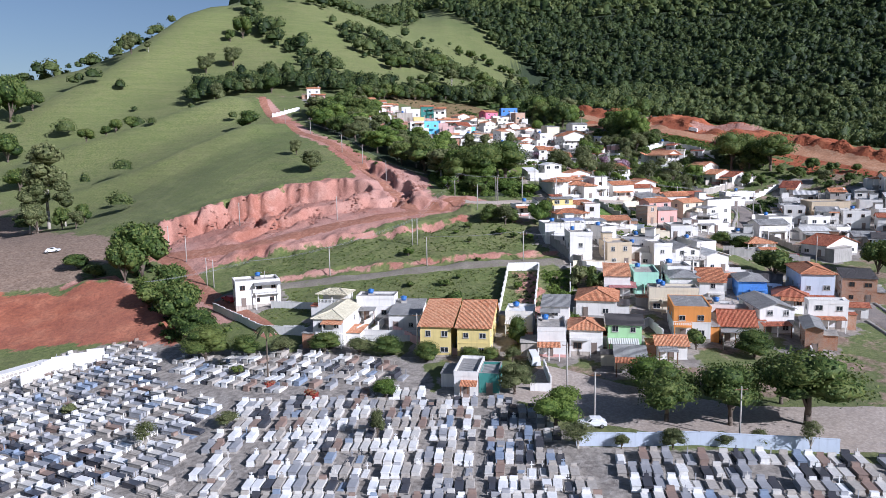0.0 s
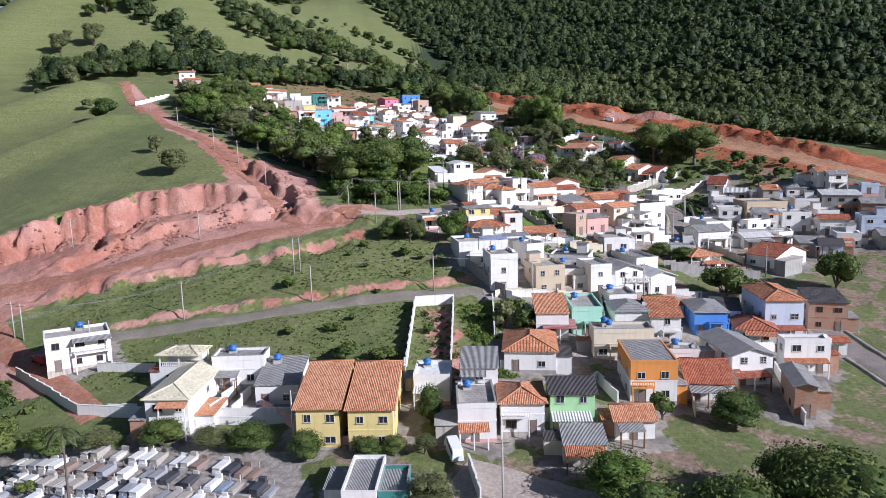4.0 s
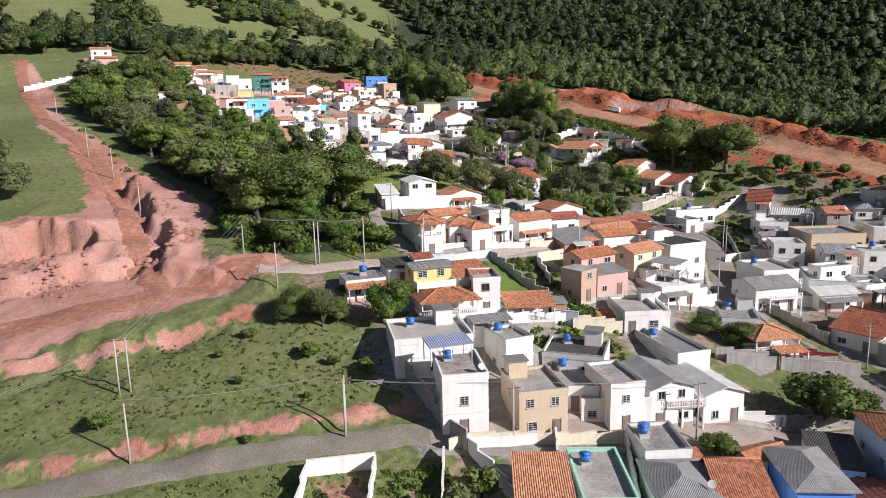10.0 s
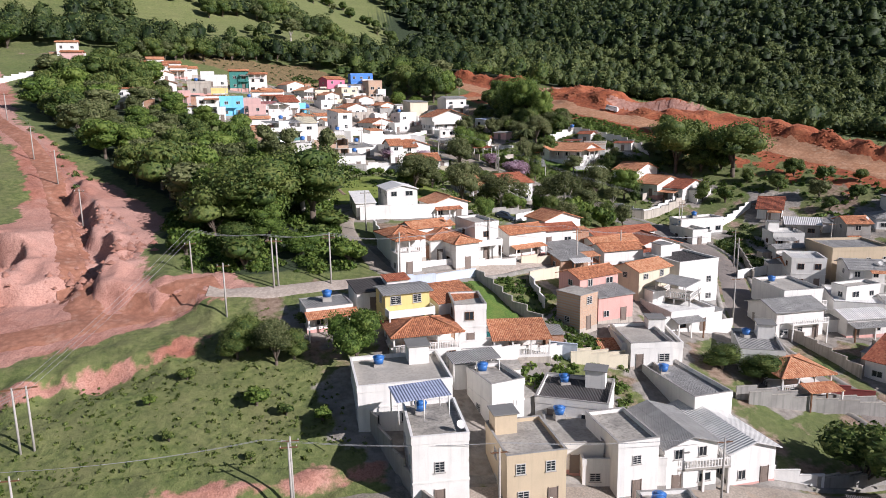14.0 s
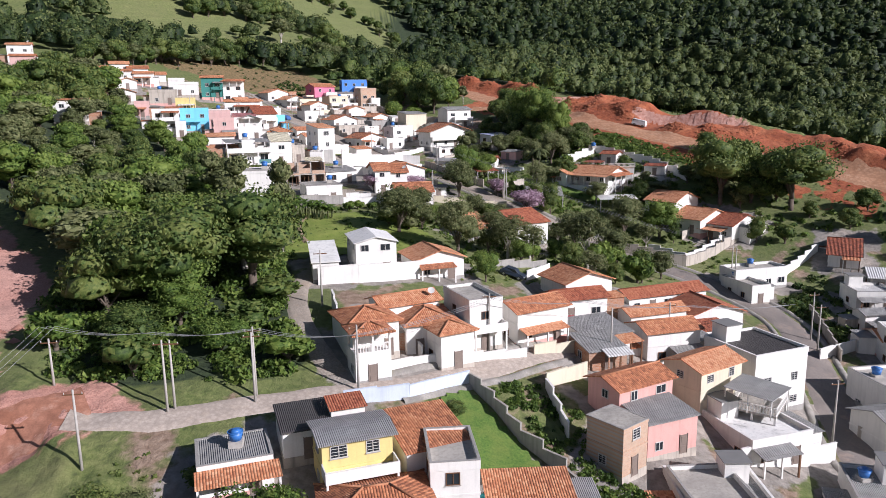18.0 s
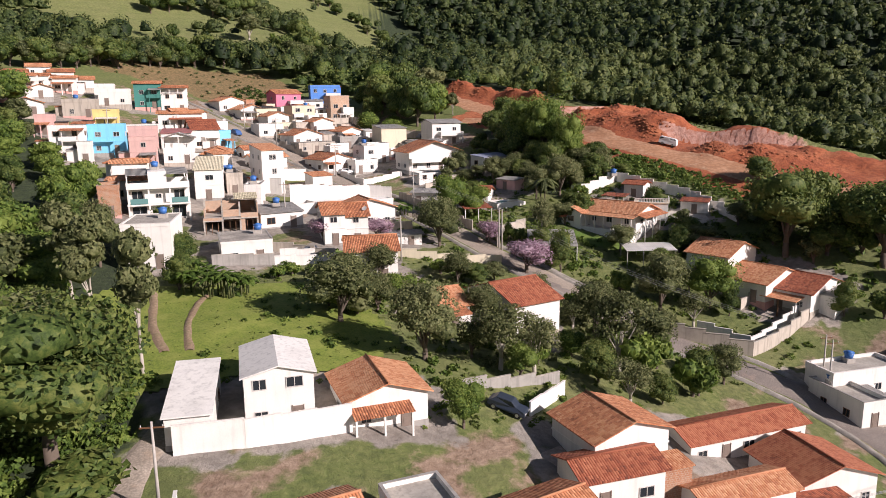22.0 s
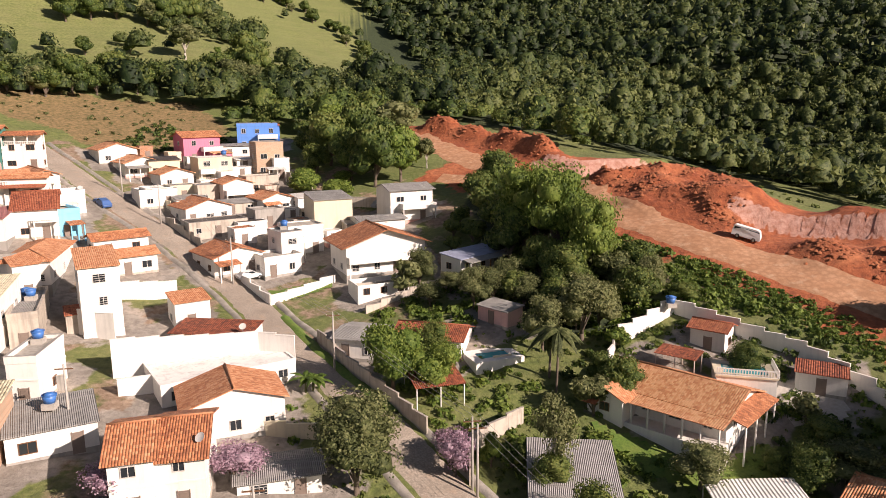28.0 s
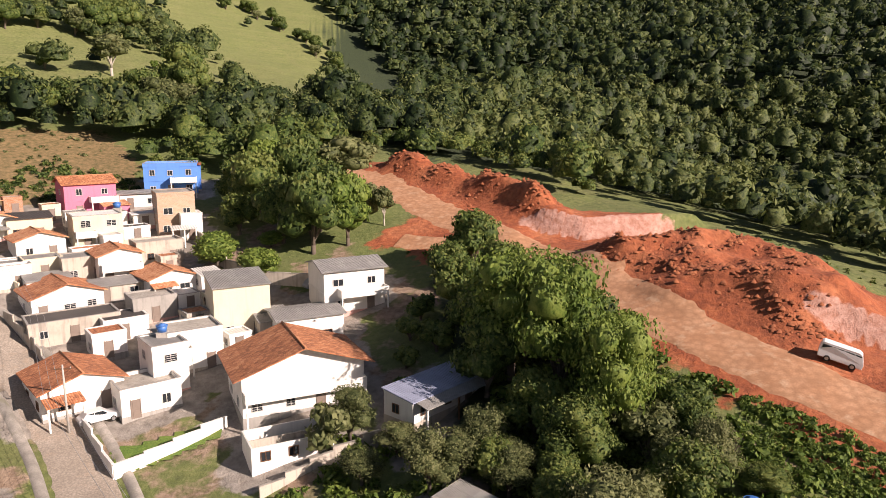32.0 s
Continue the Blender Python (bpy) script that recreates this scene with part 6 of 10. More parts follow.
def terraced_house(x, y, z, yaw):
    """A white three-level house with glazed balconies and a covered roof terrace."""
    thing = tagged(new("house"), "white three-storey house with glass-railed balconies and a covered roof terrace", "house", "town houses")
    thing.matrix_basis = pose(x, y, z, 0, 0, yaw)
    HOUSES.append((x, y, 10, 9, yaw, z + 8.4))
    wm = WALLS["white"]
    bm = bmesh.new()
    box(bm, -5, -3.2, -3, 5, 4.5, 5.6)
    part("wall", bm, wm, thing)
    for z0, z1, y0 in ((2.55, 2.8, -4.7), (5.4, 5.65, -4.7)):
        bm = bmesh.new()
        box(bm, -5.1, y0, z0, 5.1, -3.19, z1)
        part("balcony_slab", bm, wm, thing)
    for px in (-5, -1.7, 1.7, 4.8):
        bm = bmesh.new()
        box(bm, px, -4.6, -3, px + 0.25, -4.3, 5.4)
        part("pillar", bm, wm, thing)
    for x0, x1 in ((-4.6, -1.8), (2.0, 4.7)):
        bm = bmesh.new()
        box(bm, x0, -4.66, 2.85, x1, -4.62, 3.8)
        part("glass_railing", bm, plain("green_glass", (0.12, 0.25, 0.24), 0.1, 0.0, 0.0), thing)
    for px, zz, w, h in ((-3.4, 2.9, 1.8, 2.1), (3.4, 2.9, 1.8, 2.1), (0, 3.6, 1.0, 0.8), (-3.2, 0.1, 2.4, 2.2), (3.2, 0.1, 2.4, 2.2), (0, 0.3, 1.2, 1.9)):
        window(thing, px, -3.2, zz, 0, w, h, "plain")
    bm = bmesh.new()
    ring(bm, -5.1, -4.7, 5.1, 4.6, 0.18, 5.65, 6.5)
    part("parapet", bm, wm, thing)
    bm = bmesh.new()
    box(bm, -1.5, -3.0, 5.65, 1.5, 3.5, 8.2)
    part("stair_head", bm, wm, thing)
    for x0, x1 in ((-5.1, -1.51), (1.51, 5.1)):
        bm = bmesh.new()
        uvl = bm.loops.layers.uv.new("UVMap")
        slope(bm, uvl, [(x0, -3.6, 7.8), (x1, -3.6, 7.8), (x1, 4.5, 8.3), (x0, 4.5, 8.3)], 0.1)
        part("terrace_roof", bm, ROOFS["fibro"], thing)
        for py in (-3.4, 4.3):
            post(thing, x0 + 0.2 if x0 < 0 else x1 - 0.2, py, 5.65, 7.8, wm)
    ROOF_TANKS.append(thing.matrix_basis @ Vector((-0.2, 0.5, 8.5)))


terraced_house(10.9, 325.0, 46.2, 15)


def unfinished_frame(x, y, z, yaw):
    """A raw brick and concrete house under construction, with open bays and props."""
    thing = tagged(new("unfinished_house"), "half-built house of raw hollow brick and concrete columns with timber props", "house", "town houses")
    thing.matrix_basis = pose(x, y, z, 0, 0, yaw)
    HOUSES.append((x, y, 9, 10, yaw, z + 6))
    raw, slab = WALLS["rawbrick"], ROOFS["concrete"]
    for px in (-4.4, -1.5, 1.4, 4.2):
        for py, top in ((-5, 2.7), (-1.5, 5.4), (2.2, 5.4), (5, 5.4)):
            if px == -4.4 and py == -1.5:
                continue
            bm = bmesh.new()
            box(bm, px - 0.13, py - 0.13, -3, px + 0.13, py + 0.13, top)
            part("column", bm, slab, thing)
    for x0, y0, x1, y1, z0 in ((-4.6, -5.2, -1.3, 5.2, 2.7), (-1.3, -3.5, 4.4, 5.2, 2.75), (0.8, 1.0, 4.4, 5.2, 5.4)):
        bm = bmesh.new()
        box(bm, x0, y0, z0, x1, y1, z0 + 0.18)
        part("floor_slab", bm, slab, thing)
    for x0, y0, x1, y1, z0, z1 in ((-4.6, 0.2, -4.42, 5.2, -3, 2.7), (-1.6, -3.2, -1.42, 5.0, -3, 2.7), (-4.4, 4.9, 4.3, 5.08, -3, 5.0), (1.3, -1.6, 1.48, 5.0, 2.93, 5.0), (-1.5, -1.6, 1.3, -1.42, 2.93, 4.1), (-4.5, -1.2, -4.32, 5.0, 2.9, 4.4), (4.2, -3.2, 4.38, 5.0, -3, 5.4), (-1.4, 1.9, 1.3, 2.08, 2.93, 5.2), (1.5, -3.3, 4.2, -3.12, 2.93, 3.7), (-4.5, -5.1, -1.5, -4.92, 2.9, 3.3), (1.4, -3.3, 2.2, -3.12, -3, 2.7)):
        bm = bmesh.new()
        box(bm, x0, y0, z0, x1, y1, z1)
        part("brick_wall", bm, raw, thing)
    bm = bmesh.new()
    uvl = bm.loops.layers.uv.new("UVMap")
    slope(bm, uvl, [(0.6, 0.8, 5.7), (4.6, 0.8, 5.7), (4.6, 5.4, 6.2), (0.6, 5.4, 6.2)], 0.1)
    part("sheet_roof", bm, ROOFS["cream"], thing)
    for k in range(9):
        px = -4.2 + 0.95 * k
        if abs(px + 1.5) < 0.3:
            continue
        bm = bmesh.new()
        pipe(bm, (px, -4.6 if px < -1.4 else -3.0, -3), (px + 0.08, -4.6 if px < -1.4 else -3.0, 2.7), 0.06, 0.05, 6)
        part("timber_prop", bm, M_WOOD, thing)


unfinished_frame(24.2, 319.0, 43.9, 9)
house(-74.7, 421.6, 77.7, 7.4, 3.2, 8, 6.5, "gx", "tile", "white")
house(-70.3, 412.1, 74.8, 7.3, 3.2, 8, 5, "gx", "tile", "rose")
house(-49.6, 368.0, 62.7, 4.6, 3.2, 8, 5, "gx", "tile", "white")
house(-35.8, 350.4, 58.5, 8.2, 3.2, 8, 6, "shed", "tile", "white")
house(-41.5, 402.4, 69.8, 9.5, 3.2, 8, 4.5, "gx", "tile", "white")
house(-44.0, 383.6, 65.5, 6.2, 3.2, 8, 4, "gx", "tile", "white")


# ---- the eastern edge of the town, crowded with plain houses ----
rnd = random.Random(77)
TOWN_EAST = [(112, 212), (150, 205), (174, 236), (162, 268), (126, 268), (112, 240)]
for k in range(900):
    x, y = rnd.uniform(110, 176), rnd.uniform(204, 270)
    w, d = rnd.uniform(5, 7.5), rnd.uniform(5, 8)
    if float(inside(np.array(x), np.array(y), TOWN_EAST)) < 1 or not clear(x, y, 4.3):
        continue
    cover = rnd.choice(["tile", "fibro", "concrete", "concrete", "fibro", "dark", "whitefibro"])
    roof = "flat" if cover == "concrete" else rnd.choice(["gx", "gy", "hip", "gx"]) if cover == "tile" else rnd.choice(["gx", "shed", "flat"])
    house(x, y, gz(x, y), w, d, rnd.choice([-28, -20, -14]), rnd.choice([3.2, 3.2, 3.0, 5.6]), roof, cover, rnd.choice(["white", "white", "white", "grey", "pale", "white"]))


# ---- worn yards round the houses ----
paved = np.zeros_like(X)
for hx, hy, w, d, yaw, _ in HOUSES:
    r = max(w, d) + 5
    i0, i1, j0, j1 = *np.searchsorted(gx, [hx - r, hx + r]), *np.searchsorted(gy, [hy - r, hy + r])
    sub = np.s_[j0:j1, i0:i1]
    c, q = math.cos(radians(yaw)), math.sin(radians(yaw))
    px, py = c * (X[sub] - hx) + q * (Y[sub] - hy), c * (Y[sub] - hy) - q * (X[sub] - hx)
    gap = np.hypot(np.maximum(np.abs(px) - w / 2, 0), np.maximum(np.abs(py) - d / 2, 0))
    paved[sub] = np.maximum(paved[sub], np.clip((3.6 + 2.2 * ripple(X[sub], Y[sub], 9.0, hx) - gap) / 1.5, 0, 1))
gmesh.attributes["paved"].data.foreach_set("value", paved.reshape(-1).astype(np.float32))


# ---- plants ----
def leaf_material(name, dark, mid, light):
    m, n, l, b = material(name, 0.6)
    b.inputs["Specular IOR Level"].default_value = 0.25
    g = n.new("ShaderNodeNewGeometry")
    info = n.new("ShaderNodeObjectInfo")
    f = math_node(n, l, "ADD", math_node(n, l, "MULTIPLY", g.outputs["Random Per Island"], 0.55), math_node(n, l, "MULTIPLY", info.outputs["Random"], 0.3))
    # tint holds chance tone and, in crowns, painted light and shade
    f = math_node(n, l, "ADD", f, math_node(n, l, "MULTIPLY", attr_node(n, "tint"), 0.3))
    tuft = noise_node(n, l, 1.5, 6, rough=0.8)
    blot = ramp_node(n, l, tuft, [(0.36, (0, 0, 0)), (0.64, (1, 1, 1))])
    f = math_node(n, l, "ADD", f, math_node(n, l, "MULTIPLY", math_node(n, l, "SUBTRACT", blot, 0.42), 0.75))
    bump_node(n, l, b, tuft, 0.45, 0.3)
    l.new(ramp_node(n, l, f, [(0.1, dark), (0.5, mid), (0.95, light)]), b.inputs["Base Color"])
    t = n.new("ShaderNodeBsdfTranslucent")
    l.new(ramp_node(n, l, f, [(0.1, dark), (0.5, mid), (0.95, light)]), t.inputs["Color"])
    mx = n.new("ShaderNodeMixShader")
    mx.inputs[0].default_value = 0.3
    l.new(b.outputs[0], mx.inputs[1])
    l.new(t.outputs[0], mx.inputs[2])
    l.new(mx.outputs[0], n["Material Output"].inputs["Surface"])
    return m


LEAVES = {
    "deep": leaf_material("deep_green_leaves", (0.02, 0.04, 0.01), (0.07, 0.115, 0.026), (0.18, 0.21, 0.055)),
    "fresh": leaf_material("fresh_green_leaves", (0.03, 0.06, 0.01), (0.09, 0.15, 0.026), (0.2, 0.26, 0.055)),
    "olive": leaf_material("olive_leaves", (0.032, 0.045, 0.015), (0.1, 0.12, 0.042), (0.22, 0.23, 0.1)),
    "lilac": leaf_material("lilac_blossom", (0.1, 0.06, 0.07), (0.32, 0.19, 0.25), (0.5, 0.36, 0.42)),
    "scarlet": leaf_material("scarlet_blossom", (0.2, 0.02, 0.02), (0.42, 0.06, 0.05), (0.3, 0.2, 0.1)),
    "wood": leaf_material("forest_leaves", (0.014, 0.03, 0.01), (0.055, 0.085, 0.024), (0.16, 0.185, 0.06)),
    "grassy": leaf_material("rough_grass", (0.07, 0.1, 0.022), (0.13, 0.17, 0.04), (0.22, 0.24, 0.08)),
}
M_BARK = plain("bark", (0.13, 0.1, 0.075), 0.95, 0.0, 0.6)
M_PALEBARK = plain("pale_bark", (0.42, 0.38, 0.32), 0.9, 0.0, 0.5)
RNG = np.random.default_rng(7)


def mesh_of(name, verts, faces, mat, tint=None):
    """A mesh from arrays of corners (faces: one row a face, all alike in length)."""
    me = bpy.data.meshes.new(name)
    k = faces.shape[1]
    me.vertices.add(len(verts))
    me.vertices.foreach_set("co", np.asarray(verts, np.float32).reshape(-1))
    me.loops.add(faces.size)
    me.loops.foreach_set("vertex_index", faces.astype(np.int32).reshape(-1))
    me.polygons.add(len(faces))
    me.polygons.foreach_set("loop_start", np.arange(0, faces.size, k, dtype=np.int32))
    me.update(calc_edges=True)
    if tint is not None:
        me.attributes.new("tint", "FLOAT", "POINT").data.foreach_set("value", np.asarray(tint, np.float32))
    me.materials.append(mat)
    return me


def leaf_quads(centre, out, size, jitter=0.5):
    """Bent little sprays of leaves at the centres, facing more or less outwards."""
    k = len(centre)
    nrm = out + RNG.normal(0, jitter, (k, 3))
    nrm /= np.linalg.norm(nrm, axis=1, keepdims=True) + 1e-9
    a = np.cross(nrm, RNG.normal(0, 1, (k, 3)))
    a /= np.linalg.norm(a, axis=1, keepdims=True) + 1e-9
    b = np.cross(nrm, a)
    s = (size * RNG.uniform(0.6, 1.35, k))[:, None]
    q = np.stack([centre - a * s, centre - b * s * 0.55, centre + a * s, centre + b * s * 0.6], 1)
    q[:, 1] -= nrm * s * 0.3
    return q.reshape(-1, 3)


def crown_verts(high, wide, lobes, leaves, size, flat=0.75, rag=0.25):
    """Leaf sprays on a heap of uneven lobes; z from the crown's foot to its top."""
    th, z = RNG.uniform(0, 6.283, lobes), RNG.uniform(0.25, 0.85, lobes)
    r = wide / 2 * 0.62 * np.sqrt(RNG.uniform(0.05, 1, lobes)) * np.sqrt(np.clip(1 - (2 * z - 0.9) ** 2, 0.2, 1))
    c = np.stack([r * np.cos(th), r * np.sin(th), z * high], 1)
    rad = wide * RNG.uniform(0.2, 0.34, lobes)
    which = RNG.integers(0, lobes, leaves)
    d = RNG.normal(0, 1, (leaves, 3))
    d /= np.linalg.norm(d, axis=1, keepdims=True)
    d[:, 2] = np.where(d[:, 2] < -0.35, -d[:, 2], d[:, 2])
    p = c[which] + d * (rad[which] * RNG.uniform(1 - rag, 1.05, leaves))[:, None] * np.array([1, 1, flat])
    return leaf_quads(p, d, size), c, rad


def tree_kind(high, wide, stem, lobes=9, leaves=1500, size=0.3, leaf="deep", bark=None, flat=0.75, tall_crown=None, core=0.84):
    """The trunk with its limbs, and the crown, of one kind of tree, as two meshes."""
    crown_h = tall_crown or high - stem
    v, c, rad = crown_verts(crown_h, wide, lobes, leaves, size, flat)
    v[:, 2] += high - crown_h
    c[:, 2] += high - crown_h
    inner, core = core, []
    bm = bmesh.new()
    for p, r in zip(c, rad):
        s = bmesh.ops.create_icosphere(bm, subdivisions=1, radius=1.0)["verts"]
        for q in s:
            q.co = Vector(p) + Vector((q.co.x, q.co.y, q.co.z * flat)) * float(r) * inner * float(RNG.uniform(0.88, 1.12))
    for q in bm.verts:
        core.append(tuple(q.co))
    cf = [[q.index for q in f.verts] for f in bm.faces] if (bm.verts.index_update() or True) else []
    bm.free()
    k = len(v)
    quads = np.arange(k).reshape(-1, 4)
    verts = np.vstack([v, np.array(core)])
    tris = np.array(cf) + k
    faces = np.vstack([np.stack([quads[:, 0], quads[:, 1], quads[:, 2]], 1), np.stack([quads[:, 0], quads[:, 2], quads[:, 3]], 1), tris])
    # light painted in by height; inner lobes tinted darker as the crown's shade
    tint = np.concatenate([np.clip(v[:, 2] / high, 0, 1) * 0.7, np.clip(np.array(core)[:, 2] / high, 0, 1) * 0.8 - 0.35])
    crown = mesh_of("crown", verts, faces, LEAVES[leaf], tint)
    crown.shade_smooth()
    bm = bmesh.new()
    pipe(bm, (0, 0, -1.2), (0.05, 0.03, stem * 0.6), wide * 0.035 + 0.06, wide * 0.027 + 0.05)
    pipe(bm, (0.05, 0.03, stem * 0.6), (0.0, 0.1, stem + crown_h * 0.35), wide * 0.027 + 0.05, wide * 0.012 + 0.02)
    for p in c[: min(7, len(c))]:
        pipe(bm, (0.03, 0.04, stem * 0.75), tuple(p), wide * 0.014 + 0.03, 0.03, 6, False)
    trunk = bpy.data.meshes.new("trunk")
    bm.to_mesh(trunk)
    bm.free()
    trunk.materials.append(bark or M_BARK)
    return trunk, crown


KINDS = {}
FINE = {}
for kind, args in {
    "round": dict(high=6.5, wide=7.0, stem=1.3, lobes=12, leaves=2000, size=0.26, leaf="fresh", flat=0.85),
    "broad": dict(high=8, wide=9.5, stem=1.5, lobes=18, leaves=1900, size=0.32, leaf="deep", flat=0.6),
    "broad_fresh": dict(high=8, wide=9, stem=1.5, lobes=16, leaves=1900, size=0.31, leaf="fresh", flat=0.6),
    "dark": dict(high=8, wide=8, stem=0.9, lobes=12, leaves=1700, size=0.29, leaf="deep", flat=0.85),
    "olive": dict(high=7.5, wide=7, stem=0.9, lobes=11, leaves=1500, size=0.27, leaf="olive", flat=0.8),
    "thin": dict(high=8, wide=6, stem=2.5, lobes=11, leaves=900, size=0.27, leaf="olive", bark=M_PALEBARK, flat=0.7),
    "tall": dict(high=14, wide=6.5, stem=5.0, lobes=12, leaves=1300, size=0.34, leaf="olive", bark=M_PALEBARK, flat=0.8),
    "lilac": dict(high=5, wide=5, stem=1.4, lobes=8, leaves=1300, size=0.22, leaf="lilac", flat=0.75),
    "shrub": dict(high=2.2, wide=2.6, stem=0.3, lobes=7, leaves=420, size=0.2, leaf="fresh", flat=0.8),
    "shrub_dark": dict(high=2.4, wide=2.8, stem=0.3, lobes=7, leaves=420, size=0.2, leaf="deep", flat=0.8),
    "shrub_olive": dict(high=2.2, wide=2.6, stem=0.3, lobes=7, leaves=360, size=0.2, leaf="olive", flat=0.8),
    "scarlet": dict(high=2.4, wide=2.6, stem=0.5, lobes=6, leaves=380, size=0.17, leaf="scarlet", flat=0.8),
}.items():
    KINDS[kind] = (tree_kind(**args), args["high"], args["wide"])
for kind, args in {
    "olive": dict(high=7.5, wide=7, stem=1.4, lobes=16, leaves=4200, size=0.15, leaf="olive", flat=0.8, core=0.62),
    "thin": dict(high=8, wide=6, stem=2.5, lobes=15, leaves=2600, size=0.14, leaf="olive", bark=M_PALEBARK, flat=0.7, core=0.35),
    "dark": dict(high=8, wide=8, stem=0.9, lobes=16, leaves=4200, size=0.17, leaf="deep", flat=0.85, core=0.7),
    "round": dict(high=6.5, wide=7.0, stem=1.3, lobes=15, leaves=4200, size=0.15, leaf="fresh", flat=0.85, core=0.75),
    "broad_fresh": dict(high=8, wide=9, stem=1.8, lobes=20, leaves=4200, size=0.17, leaf="fresh", flat=0.6, core=0.6),
    "broad": dict(high=8, wide=9.5, stem=2.2, lobes=22, leaves=4600, size=0.18, leaf="deep", flat=0.55, core=0.66),
    "lilac": dict(high=5, wide=5, stem=1.4, lobes=12, leaves=3200, size=0.12, leaf="lilac", flat=0.75, core=0.55),
}.items():
    FINE[kind] = (tree_kind(**args), args["high"], args["wide"])
SAYS = {"round": "dense rounded bright green tree", "broad": "broad dark green spreading tree", "broad_fresh": "broad yellow-green spreading tree", "dark": "dense dark green tree", "olive": "dusty olive-green tree", "thin": "sparse tree with pale limbs", "tall": "tall slender tree with pale trunk", "lilac": "tree covered in lilac blossom", "shrub": "leafy bright green shrub", "shrub_dark": "leafy dark green shrub", "shrub_olive": "dusty green shrub", "scarlet": "shrub with red blossom"}


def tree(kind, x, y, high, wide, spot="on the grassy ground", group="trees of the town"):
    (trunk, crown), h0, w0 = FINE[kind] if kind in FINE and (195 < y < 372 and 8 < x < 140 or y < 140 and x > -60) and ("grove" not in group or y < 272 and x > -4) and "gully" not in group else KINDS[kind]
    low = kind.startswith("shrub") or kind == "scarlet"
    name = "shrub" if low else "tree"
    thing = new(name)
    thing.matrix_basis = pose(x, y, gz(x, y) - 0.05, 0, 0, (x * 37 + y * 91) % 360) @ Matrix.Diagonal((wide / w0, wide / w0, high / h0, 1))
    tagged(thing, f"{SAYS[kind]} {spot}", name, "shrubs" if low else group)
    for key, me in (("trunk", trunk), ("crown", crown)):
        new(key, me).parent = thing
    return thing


def palm(x, y, high, wide=3.2, spot="among garden trees"):
    rnd = random.Random(int(x * 13 + y))
    thing = tagged(new("palm"), f"tall palm with drooping feathery fronds {spot}", "palm", "palms")
    thing.matrix_basis = pose(x, y, gz(x, y))
    bm = bmesh.new()
    for i in range(6):
        pipe(bm, (0.02 * i, 0, high * i / 6 - 0.3 * (i == 0)), (0.02 * i + 0.02, 0, high * (i + 1) / 6), 0.17 - 0.012 * i, 0.16 - 0.012 * i, 7, False)
    part("trunk", bm, M_BARK, thing)
    for k in range(14):
        a, up = 6.283 * k / 14 + rnd.uniform(-0.2, 0.2), rnd.uniform(0.2, 1.0)
        bm = bmesh.new()
        d, last = Vector((math.cos(a), math.sin(a), 0)), None
        side = Vector((-d.y, d.x, 0))
        for i in range(7):
            s = i / 6
            p = Vector((0.12, 0, high)) + d * (wide * s) + Vector((0, 0, up * 1.4 * s - 2.6 * s * s))
            wd = 0.5 * math.sin(math.pi * (0.12 + 0.86 * s))
            row = [bm.verts.new(p + side * wd - Vector((0, 0, wd * 0.6))), bm.verts.new(p), bm.verts.new(p - side * wd - Vector((0, 0, wd * 0.6)))]
            if last:
                for j in range(2):
                    bm.faces.new((last[j], last[j + 1], row[j + 1], row[j]))
            last = row
        part("frond", bm, LEAVES["olive"], thing)


def banana(x, y, high):
    """A clump of banana stems with broad, arching, torn leaves."""
    rnd = random.Random(int(x * 17 + y * 5))
    thing = tagged(new("banana_plant"), "clump of banana plants with broad arching leaves beside a house", "banana plant", "banana plants")
    thing.matrix_basis = pose(x, y, gz(x, y))
    for q in range(4):
        sx, sy, h = rnd.uniform(-0.9, 0.9), rnd.uniform(-0.9, 0.9), high * rnd.uniform(0.45, 0.65)
        bm = bmesh.new()
        pipe(bm, (sx, sy, -0.3), (sx * 1.15, sy * 1.15, h), 0.14, 0.09, 8)
        part("stem", bm, LEAVES["olive"], thing)
        for k in range(7):
            a, long = 6.283 * k / 7 + rnd.uniform(-0.4, 0.4), rnd.uniform(1.5, 2.3)
            d = Vector((math.cos(a), math.sin(a), 0))
            side, last = Vector((-d.y, d.x, 0)), None
            bm = bmesh.new()
            up = rnd.uniform(0.9, 1.7)
            for i in range(6):
                f = i / 5
                p = Vector((sx * 1.15, sy * 1.15, h)) + d * (long * f) + Vector((0, 0, up * f - 1.5 * f * f))
                wd = 0.34 * math.sin(math.pi * (0.1 + 0.86 * f)) * rnd.uniform(0.75, 1.1)
                row = [bm.verts.new(p + side * wd - Vector((0, 0, wd * 0.35))), bm.verts.new(p), bm.verts.new(p - side * wd - Vector((0, 0, wd * 0.35)))]
                if last:
                    for j in range(2):
                        bm.faces.new((last[j], last[j + 1], row[j + 1], row[j]))
                last = row
            part("leaf", bm, LEAVES["fresh"], thing)


